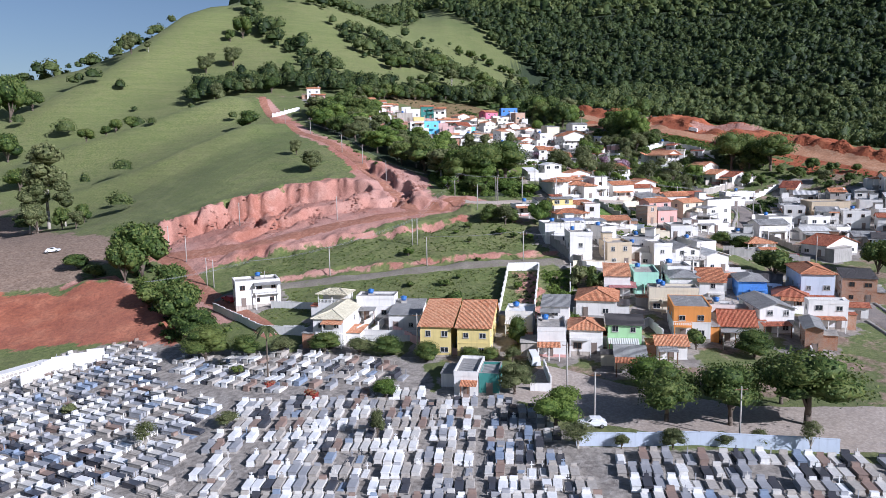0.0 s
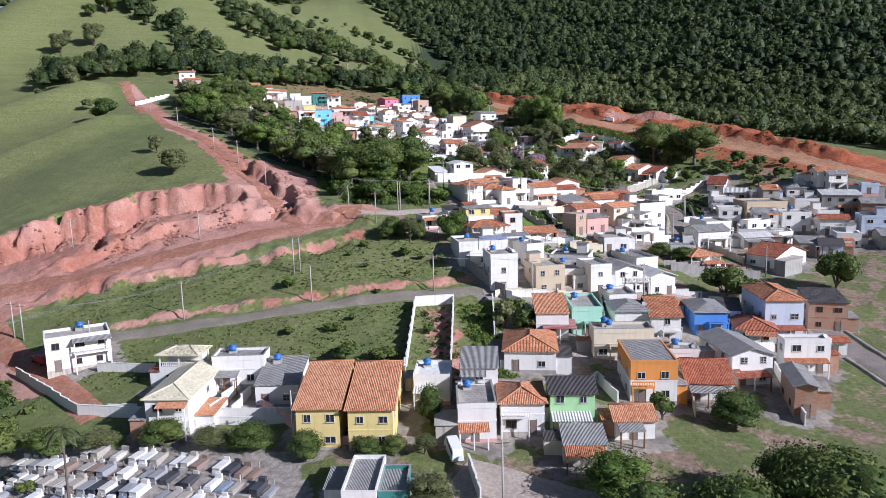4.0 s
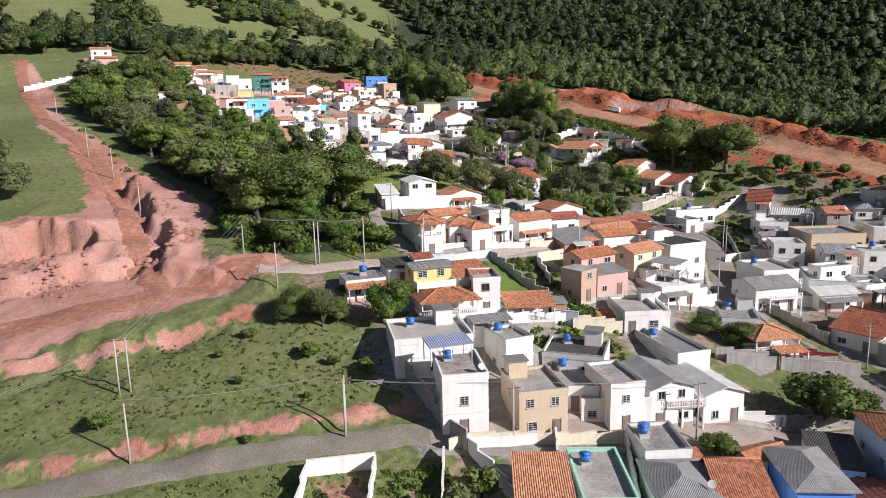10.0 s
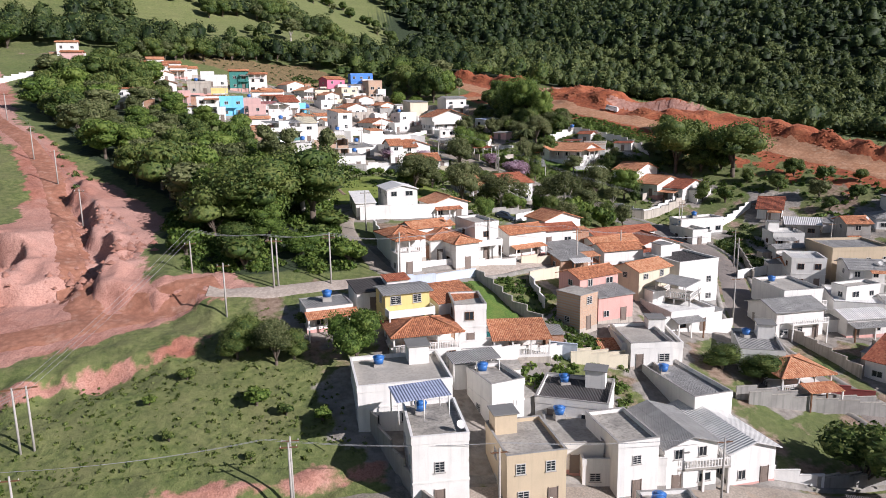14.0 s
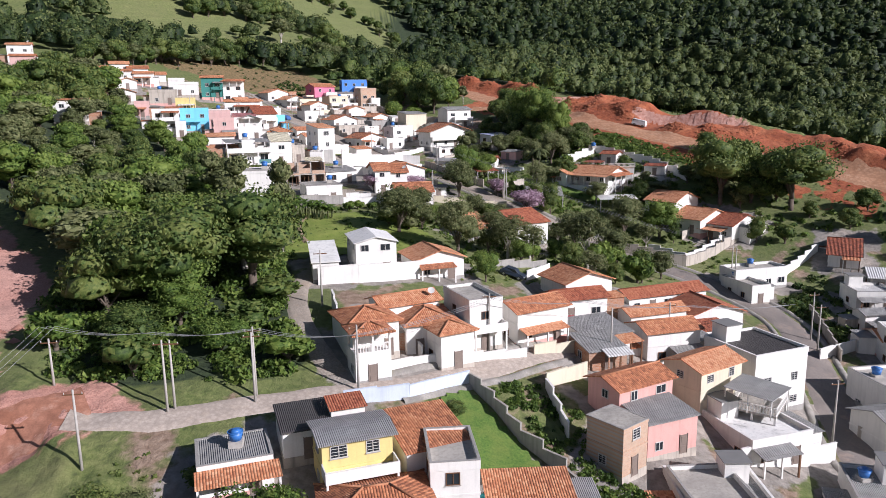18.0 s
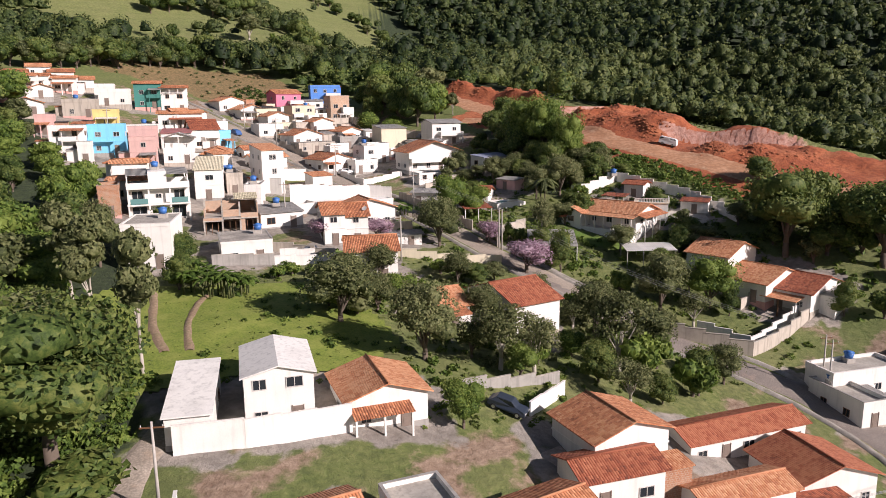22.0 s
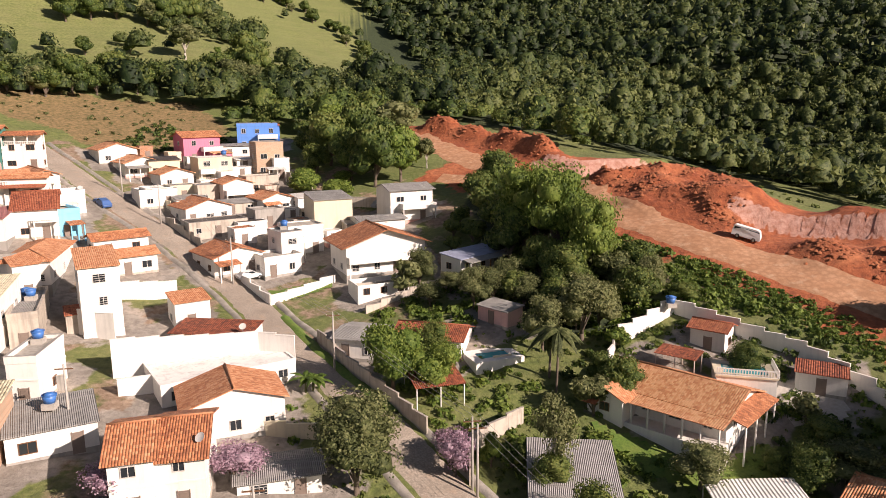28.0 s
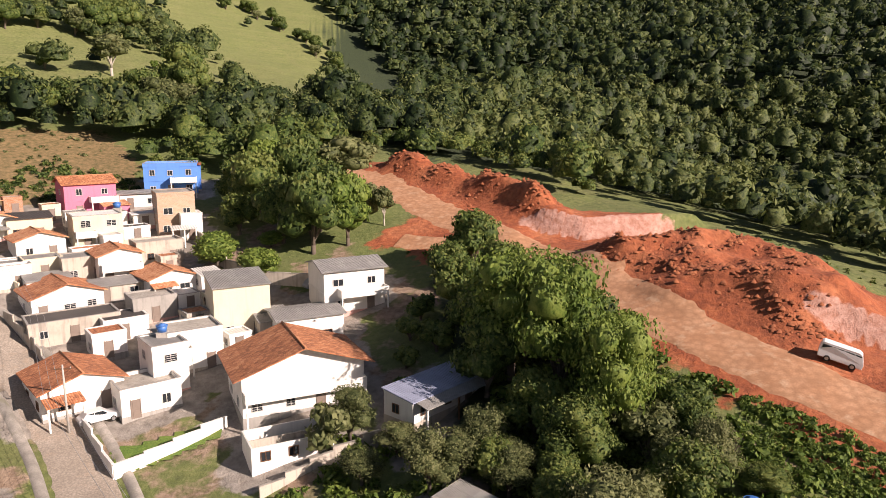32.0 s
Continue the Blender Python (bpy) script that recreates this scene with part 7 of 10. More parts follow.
def wood_patch(name, label, outline, spacing, size, leaves, leaf, box_, seed, low=0.0, keep=None, category="forest"):
    """Many crowns as one stand of trees."""
    rng = np.random.default_rng(seed)
    x0, y0, x1, y1 = box_
    xs, ys = np.meshgrid(np.arange(x0, x1, spacing), np.arange(y0, y1, spacing))
    xs = (xs + rng.uniform(-0.48, 0.48, xs.shape) * spacing).reshape(-1)
    ys = (ys + rng.uniform(-0.48, 0.48, ys.shape) * spacing).reshape(-1)
    ok = inside(xs, ys, outline) + 4 * ripple(xs, ys, 23, seed) > 0
    if keep is not None:
        ok &= keep(xs, ys, rng)
    xs, ys = xs[ok], ys[ok]
    k = len(xs)
    if not k:
        return
    zs = ground_height(xs, ys)
    wide = size * (0.55 + 0.95 * rng.uniform(0, 1, k) ** 1.6) * (1 + 0.3 * ripple(xs, ys, 60, seed))
    high = wide * rng.uniform(0.65, 1.1, k) + low
    # a lumpy dome inside every crown, its shade put into a darker tint
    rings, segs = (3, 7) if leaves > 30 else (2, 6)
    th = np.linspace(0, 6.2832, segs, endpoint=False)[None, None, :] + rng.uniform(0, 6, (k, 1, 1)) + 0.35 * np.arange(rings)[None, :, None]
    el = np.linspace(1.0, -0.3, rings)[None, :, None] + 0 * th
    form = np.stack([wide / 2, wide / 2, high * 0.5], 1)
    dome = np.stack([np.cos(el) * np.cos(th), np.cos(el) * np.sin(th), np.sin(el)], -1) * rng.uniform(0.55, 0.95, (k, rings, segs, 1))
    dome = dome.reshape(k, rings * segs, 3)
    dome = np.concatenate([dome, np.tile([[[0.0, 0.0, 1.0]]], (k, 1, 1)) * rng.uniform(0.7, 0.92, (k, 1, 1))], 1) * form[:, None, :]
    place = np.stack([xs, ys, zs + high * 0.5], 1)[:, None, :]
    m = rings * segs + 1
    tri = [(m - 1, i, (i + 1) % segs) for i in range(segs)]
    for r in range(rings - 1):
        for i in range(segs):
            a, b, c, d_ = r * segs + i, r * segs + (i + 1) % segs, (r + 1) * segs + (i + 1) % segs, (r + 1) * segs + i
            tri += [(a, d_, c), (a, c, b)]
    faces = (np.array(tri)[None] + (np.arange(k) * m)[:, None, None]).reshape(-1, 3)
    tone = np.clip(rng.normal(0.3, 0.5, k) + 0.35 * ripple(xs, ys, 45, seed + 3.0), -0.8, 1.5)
    # painted shade: the domes are dark so that gaps look deep, paler upward
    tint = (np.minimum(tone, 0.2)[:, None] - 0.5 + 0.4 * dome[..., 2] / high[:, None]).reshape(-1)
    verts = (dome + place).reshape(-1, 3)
    # leafy sprays gathered in five or six boughs to a crown
    boughs = 6
    lobe = rng.normal(0, 1, (k, boughs, 3))
    lobe[..., 2] = np.abs(lobe[..., 2]) * 0.9
    lobe /= np.linalg.norm(lobe, axis=2, keepdims=True)
    base = lobe[np.arange(k)[:, None], rng.integers(0, boughs, (k, leaves))]
    d = base + 0.5 * rng.normal(0, 1, (k, leaves, 3))
    d /= np.linalg.norm(d, axis=2, keepdims=True)
    d[..., 2] = np.where(d[..., 2] < -0.25, -d[..., 2], d[..., 2])
    far = 0.74 + 0.36 * np.clip((d * base).sum(2, keepdims=True), 0, 1) ** 4
    p = d * far * rng.uniform(0.92, 1.06, (k, leaves, 1)) * form[:, None, :] + place
    q = leaf_quads(p.reshape(-1, 3), d.reshape(-1, 3), np.repeat(0.18 + 0.075 * wide, leaves) * math.sqrt(44 / max(leaves, 14)), 0.62)
    i = np.arange(len(q)).reshape(-1, 4) + len(verts)
    faces = np.vstack([faces, i[:, [0, 1, 2]], i[:, [0, 2, 3]]])
    # painted light: sprays get a paler tint the more they face the sky
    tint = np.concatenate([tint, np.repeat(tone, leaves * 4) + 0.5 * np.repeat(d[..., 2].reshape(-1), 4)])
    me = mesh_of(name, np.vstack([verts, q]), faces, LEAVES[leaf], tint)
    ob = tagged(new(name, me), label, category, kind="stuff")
    return ob


MOUNTAIN = [(96, 474), (104, 536), (106, 600), (100, 665), (86, 708), (60, 742), (30, 820), (-30, 1000), (-140, 1500), (1600, 1700), (1600, 200), (330, 170), (236, 232), (208, 292), (186, 332), (166, 360), (153, 382), (147, 402), (134, 420), (122, 450), (104, 468)]
BELT = [(-150, 426), (-120, 434), (-96, 440), (-60, 440), (-36, 454), (0, 466), (22, 468), (58, 466), (100, 466), (104, 520), (84, 512), (40, 502), (6, 492), (-24, 486), (-60, 478), (-100, 478), (-150, 470)]
BACK = [(-150, 640), (-110, 610), (-80, 640), (-50, 720), (-20, 830), (-120, 1000), (-200, 900), (-170, 720)]


def near_only(xs, ys, rng):
    return np.hypot(xs - 60, ys - 260) < 340


def middle_only(xs, ys, rng):
    r = np.hypot(xs - 60, ys - 260)
    return (r >= 340) & (r < 620) & (np.abs(xs - 40) < 0.68 * (ys - 20) + 60)


def far_only(xs, ys, rng):
    return (np.hypot(xs - 60, ys - 260) >= 620) & (np.abs(xs - 40) < 0.68 * ys + 60)


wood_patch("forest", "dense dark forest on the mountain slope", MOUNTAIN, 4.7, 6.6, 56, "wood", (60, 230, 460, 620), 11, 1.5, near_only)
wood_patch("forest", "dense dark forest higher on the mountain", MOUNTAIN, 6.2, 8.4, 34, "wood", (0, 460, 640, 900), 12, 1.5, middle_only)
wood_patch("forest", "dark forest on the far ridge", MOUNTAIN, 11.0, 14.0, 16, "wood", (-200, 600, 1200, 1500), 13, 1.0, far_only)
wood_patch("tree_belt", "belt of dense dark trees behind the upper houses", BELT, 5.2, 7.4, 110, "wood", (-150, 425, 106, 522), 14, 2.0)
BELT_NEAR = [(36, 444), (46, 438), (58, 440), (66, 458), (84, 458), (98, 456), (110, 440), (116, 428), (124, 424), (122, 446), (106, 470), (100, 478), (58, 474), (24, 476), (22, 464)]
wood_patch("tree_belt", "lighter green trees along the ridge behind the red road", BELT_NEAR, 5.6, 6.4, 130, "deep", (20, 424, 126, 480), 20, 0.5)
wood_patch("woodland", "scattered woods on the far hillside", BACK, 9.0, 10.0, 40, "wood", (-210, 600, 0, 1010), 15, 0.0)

PASTURE = [(-60, 500), (100, 530), (100, 660), (60, 740), (-20, 720), (-70, 600)]
CREST = [(-60, 545), (-20, 552), (20, 556), (34, 575), (10, 600), (-40, 600), (-90, 590)]
HILL = [(-120, 250), (-85, 330), (-110, 420), (-160, 520), (-330, 640), (-420, 480), (-300, 330), (-190, 270)]


def sparse(xs, ys, rng):
    return rng.uniform(0, 1, len(xs)) < 0.22 + 0.2 * ripple(xs, ys, 70, 2.0)


HILL_GULLY = [(-150, 590), (-128, 566), (-112, 546), (-92, 528), (-74, 508), (-64, 496), (-80, 492), (-100, 508), (-122, 532), (-142, 556), (-160, 580)]
wood_patch("woodland", "dark wooded gully between two green hills", HILL_GULLY, 6.0, 8.0, 70, "wood", (-165, 488, -60, 595), 22, 1.0)
wood_patch("woodland", "clumps of trees scattered over the upper pasture", PASTURE, 13.0, 8.0, 120, "wood", (-70, 500, 110, 740), 16, 0.5, sparse)
wood_patch("woodland", "strip of dark trees across the upper pasture", CREST, 6.5, 8.0, 100, "wood", (-95, 540, 40, 605), 17, 1.0)
wood_patch("woodland", "single dark trees scattered over the green hill", HILL, 19.0, 8.0, 160, "wood", (-420, 250, -80, 640), 18, 0.5, sparse)
CREST_WOOD = [(-330, 480), (-276, 506), (-240, 527), (-214, 548), (-206, 566), (-250, 552), (-290, 530), (-340, 500)]
wood_patch("woodland", "dark woods along the crest of the green hill", CREST_WOOD, 6.5, 8.0, 60, "wood", (-340, 470, -200, 570), 19, 1.0)


# ---- single trees and shrubs ----
tree("round", 15.8, 101.9, 5.9, 8.3)
tree("broad_fresh", 32.7, 113.1, 5.7, 9.5)
tree("broad", 31.9, 101.7, 7.8, 9.9)
tree("broad", 40.6, 99.9, 9.1, 10.1)
tree("broad", 51.7, 99.9, 10.8, 14.9)
tree("broad", 51.5, 107.7, 7.6, 8.9)
tree("thin", 17.7, 95.2, 3.6, 5.3)
tree("olive", 10.7, 113.2, 5.0, 6.1)
tree("olive", 23.6, 94.5, 2.0, 2.3)
tree("olive", 30.2, 93.2, 2.8, 3.6)
tree("olive", 37.2, 93.5, 1.8, 3.3)
tree("olive", 42.1, 93.3, 2.2, 2.9)
tree("thin", 47.3, 90.3, 4.9, 2.8)
tree("dark", -48.1, 138.2, 6.5, 10.0)
tree("dark", -40.2, 138.2, 4.1, 6.3)
tree("olive", -32.6, 137.4, 3.2, 5.7)
tree("dark", -24.0, 136.3, 3.7, 6.8)
tree("olive", -16.9, 133.8, 3.1, 5.3)
tree("dark", -11.4, 133.1, 3.4, 6.2)
tree("dark", -3.7, 129.5, 3.4, 5.1)
tree("dark", 4.0, 127.9, 2.8, 4.6)
tree("dark", 7.6, 127.6, 2.6, 4.0)
tree("olive", 11.7, 127.2, 2.7, 3.3)
palm(-32.6, 125.8, 9.8, 2.4)
tree("thin", -44.5, 100.5, 4.9, 3.5)
tree("round", -10.5, 114.9, 3.2, 4.9)
tree("olive", -10.4, 99.9, 4.4, 2.4)
tree("olive", -34.4, 106.9, 2.3, 3.9)
tree("shrub_olive", -64.6, 117.8, 1.8, 2.9)
tree("scarlet", -22.6, 115.0, 1.6, 3.0)
tree("scarlet", -31.2, 121.3, 1.3, 2.0)
tree("shrub_dark", -39.2, 129.7, 1.6, 2.4)
tree("tall", -149.4, 269.8, 31.7, 16.1)
tree("tall", -153.8, 270.0, 23.3, 10.3)
tree("dark", -80.7, 188.5, 15.0, 14.4)
tree("dark", -83.2, 183.3, 10.9, 8.4)
tree("dark", -68.5, 174.4, 8.9, 9.3)
tree("dark", -60.9, 159.4, 10.4, 10.9)
tree("dark", -70.5, 169.5, 7.3, 9.0)
tree("dark", -53.9, 150.0, 6.4, 9.1)
tree("dark", -60.6, 161.9, 4.5, 7.4)
tree("dark", -102.7, 198.2, 4.2, 7.6)
tree("dark", -95.0, 191.8, 4.2, 5.8)
tree("dark", -149.4, 440.7, 8.7, 8.8)
tree("olive", -129.7, 418.0, 13.1, 10.9)
tree("dark", -180.8, 401.5, 7.2, 6.8)
tree("dark", -165.0, 385.9, 7.5, 9.0)
tree("dark", -181.9, 369.9, 6.6, 8.6)
tree("dark", -172.4, 371.5, 5.2, 5.8)
tree("dark", -94.2, 351.3, 9.3, 10.9)
tree("olive", -47.8, 257.7, 8.2, 9.2)
tree("olive", -57.1, 280.3, 6.5, 5.2)
tree("olive", -118.8, 441.2, 9.4, 10.2)
tree("dark", -102.7, 437.8, 9.4, 11.4)
tree("olive", -141.2, 496.8, 14.2, 12.9)
tree("olive", -156.7, 487.3, 12.4, 11.9)
tree("olive", -211.0, 501.2, 14.2, 11.5)
tree("olive", -158.9, 507.9, 5.3, 6.2)
tree("dark", -145.7, 541.0, 15.6, 14.0)
tree("dark", -152.9, 534.0, 8.5, 7.3)
tree("tall", -199.3, 501.0, 7.7, 5.4)
tree("dark", -253.6, 427.4, 26.7, 19.8)
tree("dark", -245.6, 437.6, 12.0, 13.5)
tree("dark", -229.2, 380.8, 14.8, 14.8)
tree("dark", -199.4, 338.0, 10.4, 13.2)
tree("round", 26.3, 199.8, 7.2, 7.2)
tree("dark", 11.7, 201.4, 4.2, 4.6)
tree("olive", 16.5, 199.8, 5.3, 5.3)
tree("dark", 18.6, 200.9, 3.8, 4.1)
tree("dark", 83.5, 182.1, 7.5, 10.5)
tree("dark", 90.5, 182.6, 4.7, 5.7)
tree("dark", 83.3, 202.9, 3.9, 7.0)
tree("dark", 78.6, 205.2, 3.5, 5.9)
tree("dark", 43.6, 218.2, 1.7, 2.7)
tree("dark", 112.7, 186.3, 8.8, 9.0)
tree("dark", 56.3, 128.8, 4.8, 7.2)
tree("shrub_dark", 46.3, 131.2, 3.9, 4.0)
tree("shrub_dark", 71.2, 167.5, 3.5, 3.8)
tree("dark", 13.4, 134.4, 5.5, 3.9)
tree("dark", 86.2, 166.0, 3.7, 3.9)
tree("dark", 64.2, 174.3, 3.1, 5.0)
tree("shrub_olive", 30.0, 162.5, 5.0, 4.4)
tree("shrub_dark", 33.6, 161.4, 4.3, 4.4)
tree("shrub_dark", 33.2, 167.0, 3.5, 4.0)
tree("shrub_olive", 35.0, 160.5, 2.9, 3.7)
tree("shrub", -9.8, 182.6, 2.3, 3.0)
tree("shrub_dark", 6.1, 187.7, 1.3, 1.4)
tree("shrub", 14.7, 192.6, 2.3, 3.3)
tree("shrub_dark", 18.0, 190.7, 1.5, 2.0)
tree("shrub", 22.0, 189.1, 1.9, 2.1)
tree("shrub_dark", 6.2, 198.3, 1.4, 2.2)
tree("shrub_dark", 14.7, 184.3, 1.0, 1.2)
tree("shrub_dark", 2.8, 168.5, 1.2, 1.7)
tree("shrub", 16.2, 161.5, 2.1, 2.2)
tree("shrub_dark", -0.7, 165.2, 1.6, 3.1)
tree("shrub_dark", -8.5, 165.4, 1.4, 2.5)
tree("shrub", 7.9, 178.1, 1.0, 1.6)
tree("shrub", 2.8, 194.2, 1.2, 1.7)
tree("shrub_dark", 1.4, 155.2, 2.9, 4.8)
tree("shrub_dark", 7.7, 154.1, 2.0, 4.8)
tree("shrub_dark", 20.1, 208.2, 2.0, 3.1)
tree("dark", 12.8, 203.0, 4.4, 5.3)
tree("olive", 15.6, 202.9, 3.9, 4.6)
tree("olive", 42.8, 276.7, 8.1, 9.4)
tree("olive", 52.0, 267.8, 8.7, 8.5)
tree("thin", 60.6, 267.6, 7.8, 7.0)
tree("thin", 64.6, 267.6, 7.2, 6.2)
tree("thin", 76.5, 272.1, 11.0, 8.0)
tree("olive", 78.3, 285.7, 7.5, 7.9)
tree("olive", 92.9, 296.4, 9.4, 8.6)
tree("broad_fresh", 101.7, 297.5, 8.2, 9.2)
tree("olive", 84.3, 280.3, 6.5, 7.5)
tree("dark", 86.3, 270.4, 5.9, 5.2)
tree("round", 54.1, 254.2, 5.0, 4.3)
tree("olive", 60.6, 320.4, 7.2, 8.6)
tree("lilac", 40.0, 313.3, 3.9, 5.4)
tree("lilac", 49.3, 316.5, 3.7, 6.0)
tree("lilac", 73.3, 305.9, 5.2, 8.9)
tree("lilac", 69.7, 318.9, 4.0, 4.2)
tree("dark", 80.0, 308.2, 6.9, 5.3)
tree("dark", 78.5, 315.8, 4.5, 4.7)
tree("dark", 63.0, 297.8, 3.3, 4.7)
tree("olive", 66.9, 301.1, 3.0, 4.1)
tree("tall", 23.3, 262.6, 14.7, 5.0)
tree("tall", 14.9, 275.1, 13.2, 5.6)
tree("tall", 10.2, 282.5, 12.7, 5.5)
tree("olive", 9.6, 295.5, 9.0, 5.7)
tree("broad_fresh", -2.3, 314.2, 7.3, 6.6)
tree("broad_fresh", 0.0, 320.5, 8.6, 7.0)
tree("dark", 21.7, 287.5, 4.6, 4.8)
tree("broad", 121.5, 308.2, 15.0, 16.0, "beside the garden walls")
tree("broad", 134.2, 300.0, 14.5, 18.0, "on the scrubby slope")
tree("dark", 128.0, 306.0, 9.5, 11.0, "between two broad trees")
palm(83.5, 334.4, 6.0, 3.6)
tree("dark", 108.3, 318.8, 3.4, 4.9)
tree("dark", 130.2, 332.8, 4.9, 6.7)
tree("dark", 121.0, 291.2, 5.4, 4.8)
tree("dark", 103.8, 294.8, 4.8, 3.3)
tree("olive", 60.1, 316.0, 8.1, 7.8)
tree("round", 64.6, 333.1, 8.6, 7.2)
tree("round", 69.5, 332.7, 6.3, 6.5)
tree("dark", 70.4, 340.1, 4.7, 5.0)
tree("lilac", 69.7, 320.8, 3.5, 4.0)
tree("round", 73.6, 320.3, 3.6, 2.5)
tree("round", 77.0, 322.3, 1.6, 2.3)
tree("thin", 79.1, 316.7, 9.8, 4.9)
palm(83.6, 331.7, 7.6, 2.9)
banana(38.5, 343.5, 3.0)
banana(55.3, 334.5, 2.8)
tree("dark", 88.5, 331.1, 4.6, 3.3)
tree("shrub", 93.1, 338.0, 3.0, 3.6)
tree("olive", 89.6, 340.8, 8.4, 8.0)
tree("olive", 84.1, 339.7, 7.0, 5.7)
tree("olive", 93.7, 315.9, 4.7, 6.1)
tree("olive", 108.3, 314.3, 4.5, 7.3)
tree("dark", 102.0, 316.8, 2.7, 3.4)
tree("shrub_dark", 75.6, 319.9, 2.8, 2.8)
tree("shrub", 85.6, 322.6, 1.6, 3.0)
tree("round", 51.3, 406.0, 5.6, 8.2)
tree("round", 58.3, 402.2, 4.4, 6.9)
tree("shrub_olive", 68.6, 360.8, 4.9, 5.2)
tree("olive", 80.1, 352.7, 5.4, 5.7)
tree("olive", 84.6, 351.0, 4.6, 4.8)
for x, y, kind, h, w in ((66.0, 408.5, "broad", 13.0, 11.0), (71.5, 410.0, "broad_fresh", 12.0, 9.0), (61.0, 413.5, "broad", 11.0, 9.5), (67.0, 416.5, "dark", 12.5, 9.0), (56.5, 424.0, "broad", 12.0, 11.5), (63.0, 425.5, "broad", 13.5, 10.0), (51.5, 430.5, "dark", 8.5, 7.5), (58.0, 432.5, "broad_fresh", 12.0, 10.0), (66.0, 432.0, "olive", 10.0, 8.0), (53.5, 418.5, "dark", 7.0, 6.5), (74.0, 418.5, "olive", 8.0, 6.5)):
    tree(kind, x, y, h, w, "in the thicket below the new road", "thicket trees")
# the last two are added to throw shade over the villa's court
for x, y, kind, h, w in ((94.0, 355.7, "dark", 6.0, 6.0), (97.0, 350.3, "olive", 6.5, 6.5), (98.7, 344.8, "dark", 6.0, 6.0), (92.6, 343.0, "olive", 6.5, 6.0), (87.7, 345.0, "dark", 5.5, 5.5), (101.5, 353.5, "dark", 5.0, 5.5), (83.4, 357.0, "olive", 4.5, 5.0), (90.5, 328.5, "dark", 5.5, 5.0), (86.5, 327.0, "olive", 5.0, 5.5), (128.0, 311.0, "broad", 12.0, 11.0), (123.5, 316.5, "dark", 8.5, 8.0)):
    tree(kind, x, y, h, w, "in the overgrown hollow", "gully trees")
for x, y, h in ((78.5, 379.5, 3.0), (77.5, 374.0, 2.6), (80.5, 384.0, 3.4), (81.5, 376.5, 3.8), (76.5, 368.0, 2.4)):
    tree("shrub_dark", x, y, h, 1.3 * h, "beside the gully", "gully trees")
tree("thin", 77.9, 416.2, 6.7, 3.9)
tree("round", 59.1, 412.3, 2.5, 4.6)
tree("thin", 71.4, 428.5, 12.3, 11.6)
tree("broad_fresh", 88.4, 367.2, 14.2, 13.0)
tree("broad_fresh", 91.7, 359.7, 15.4, 10.9)
tree("broad_fresh", 94.5, 352.8, 12.7, 8.9)
tree("broad", 93.2, 371.2, 11.3, 11.9)
tree("dark", 90.0, 350.6, 7.5, 7.1)
tree("olive", 83.0, 354.2, 5.7, 5.3)
tree("olive", 77.4, 352.2, 6.1, 5.1)
tree("olive", 84.2, 350.2, 3.7, 5.0)
tree("olive", 98.0, 346.3, 5.5, 6.7)
tree("olive", 101.2, 346.6, 5.9, 4.4)
tree("dark", 104.6, 344.5, 2.6, 4.7)
tree("olive", 71.5, 355.3, 3.4, 4.7)
tree("olive", 75.0, 359.3, 3.1, 4.4)
tree("shrub", 60.2, 371.3, 1.8, 1.9)
tree("olive", 70.6, 361.5, 6.2, 5.1)

# the wooded slope between the hill track and the houses
rnd = random.Random(21)
spots = [(11, 240), (20.5, 247), (13, 236), (24, 243)]
tree("broad", 11, 240, 13.0, 17.0, "on the wooded bank")
tree("broad", 20.5, 247, 13.5, 17.0, "on the wooded bank")
for k in range(5000):
    x, y = rnd.uniform(-72, 28), rnd.uniform(221, 400)
    if float(inside(np.array(x), np.array(y), GROVE)) < 0.5 or (x > -6 and 256 < y < 292 and x > 12 - (y - 256) * 0.1):
        continue
    if any(math.hypot(x - a, y - b) < 6.0 for a, b in spots):
        continue
    if any(math.hypot(x - hx, y - hy) < 7 for hx, hy, *_ in HOUSES):
        continue
    spots.append((x, y))
for x, y in spots:
    if y < 234 or (x > 20 and y < 246):
        tree(rnd.choice(["shrub", "shrub_dark", "dark", "round", "shrub"]), x, y, rnd.uniform(3.0, 5.0), rnd.uniform(5.5, 7.5), "on the overgrown bank", "grove trees")
    else:
        kind = rnd.choice(["broad", "broad", "broad_fresh", "dark", "olive", "broad_fresh", "thin"])
        s = rnd.uniform(0.7, 1.45) * (0.62 if y > 296 and x > -36 else 1.0)
        tree(kind, x, y, 7.2 * s + 1.5 * rnd.random(), 9.0 * s, "in the hillside grove", "grove trees")

for k in range(900):
    x, y = rnd.uniform(74, 108), rnd.uniform(338, 404)
    if float(inside(np.array(x), np.array(y), GULLY_WOOD)) < 0.5 or any(math.hypot(x - a, y - b) < 5.2 for a, b in spots) or not clear(x, y, 1.5):
        continue
    spots.append((x, y))
    s = rnd.uniform(0.7, 1.1) * (1.25 if y > 356 else 0.75)
    tree(rnd.choice(["dark", "dark", "olive", "broad_fresh", "dark"]), x, y, 7.0 * s, 6.6 * s, "in the dark gully below the ridge", "gully trees")
for x, y, kind, h in ((-140, 264, "tall", 17), (-146, 256, "olive", 11), (-136, 254, "dark", 8), (-132, 262, "dark", 7), (-152, 262, "tall", 15), (-128, 248, "olive", 7)):
    tree(kind, x, y, h, 0.8 * h if kind != "tall" else 8, "at the hill foot", "hill trees")
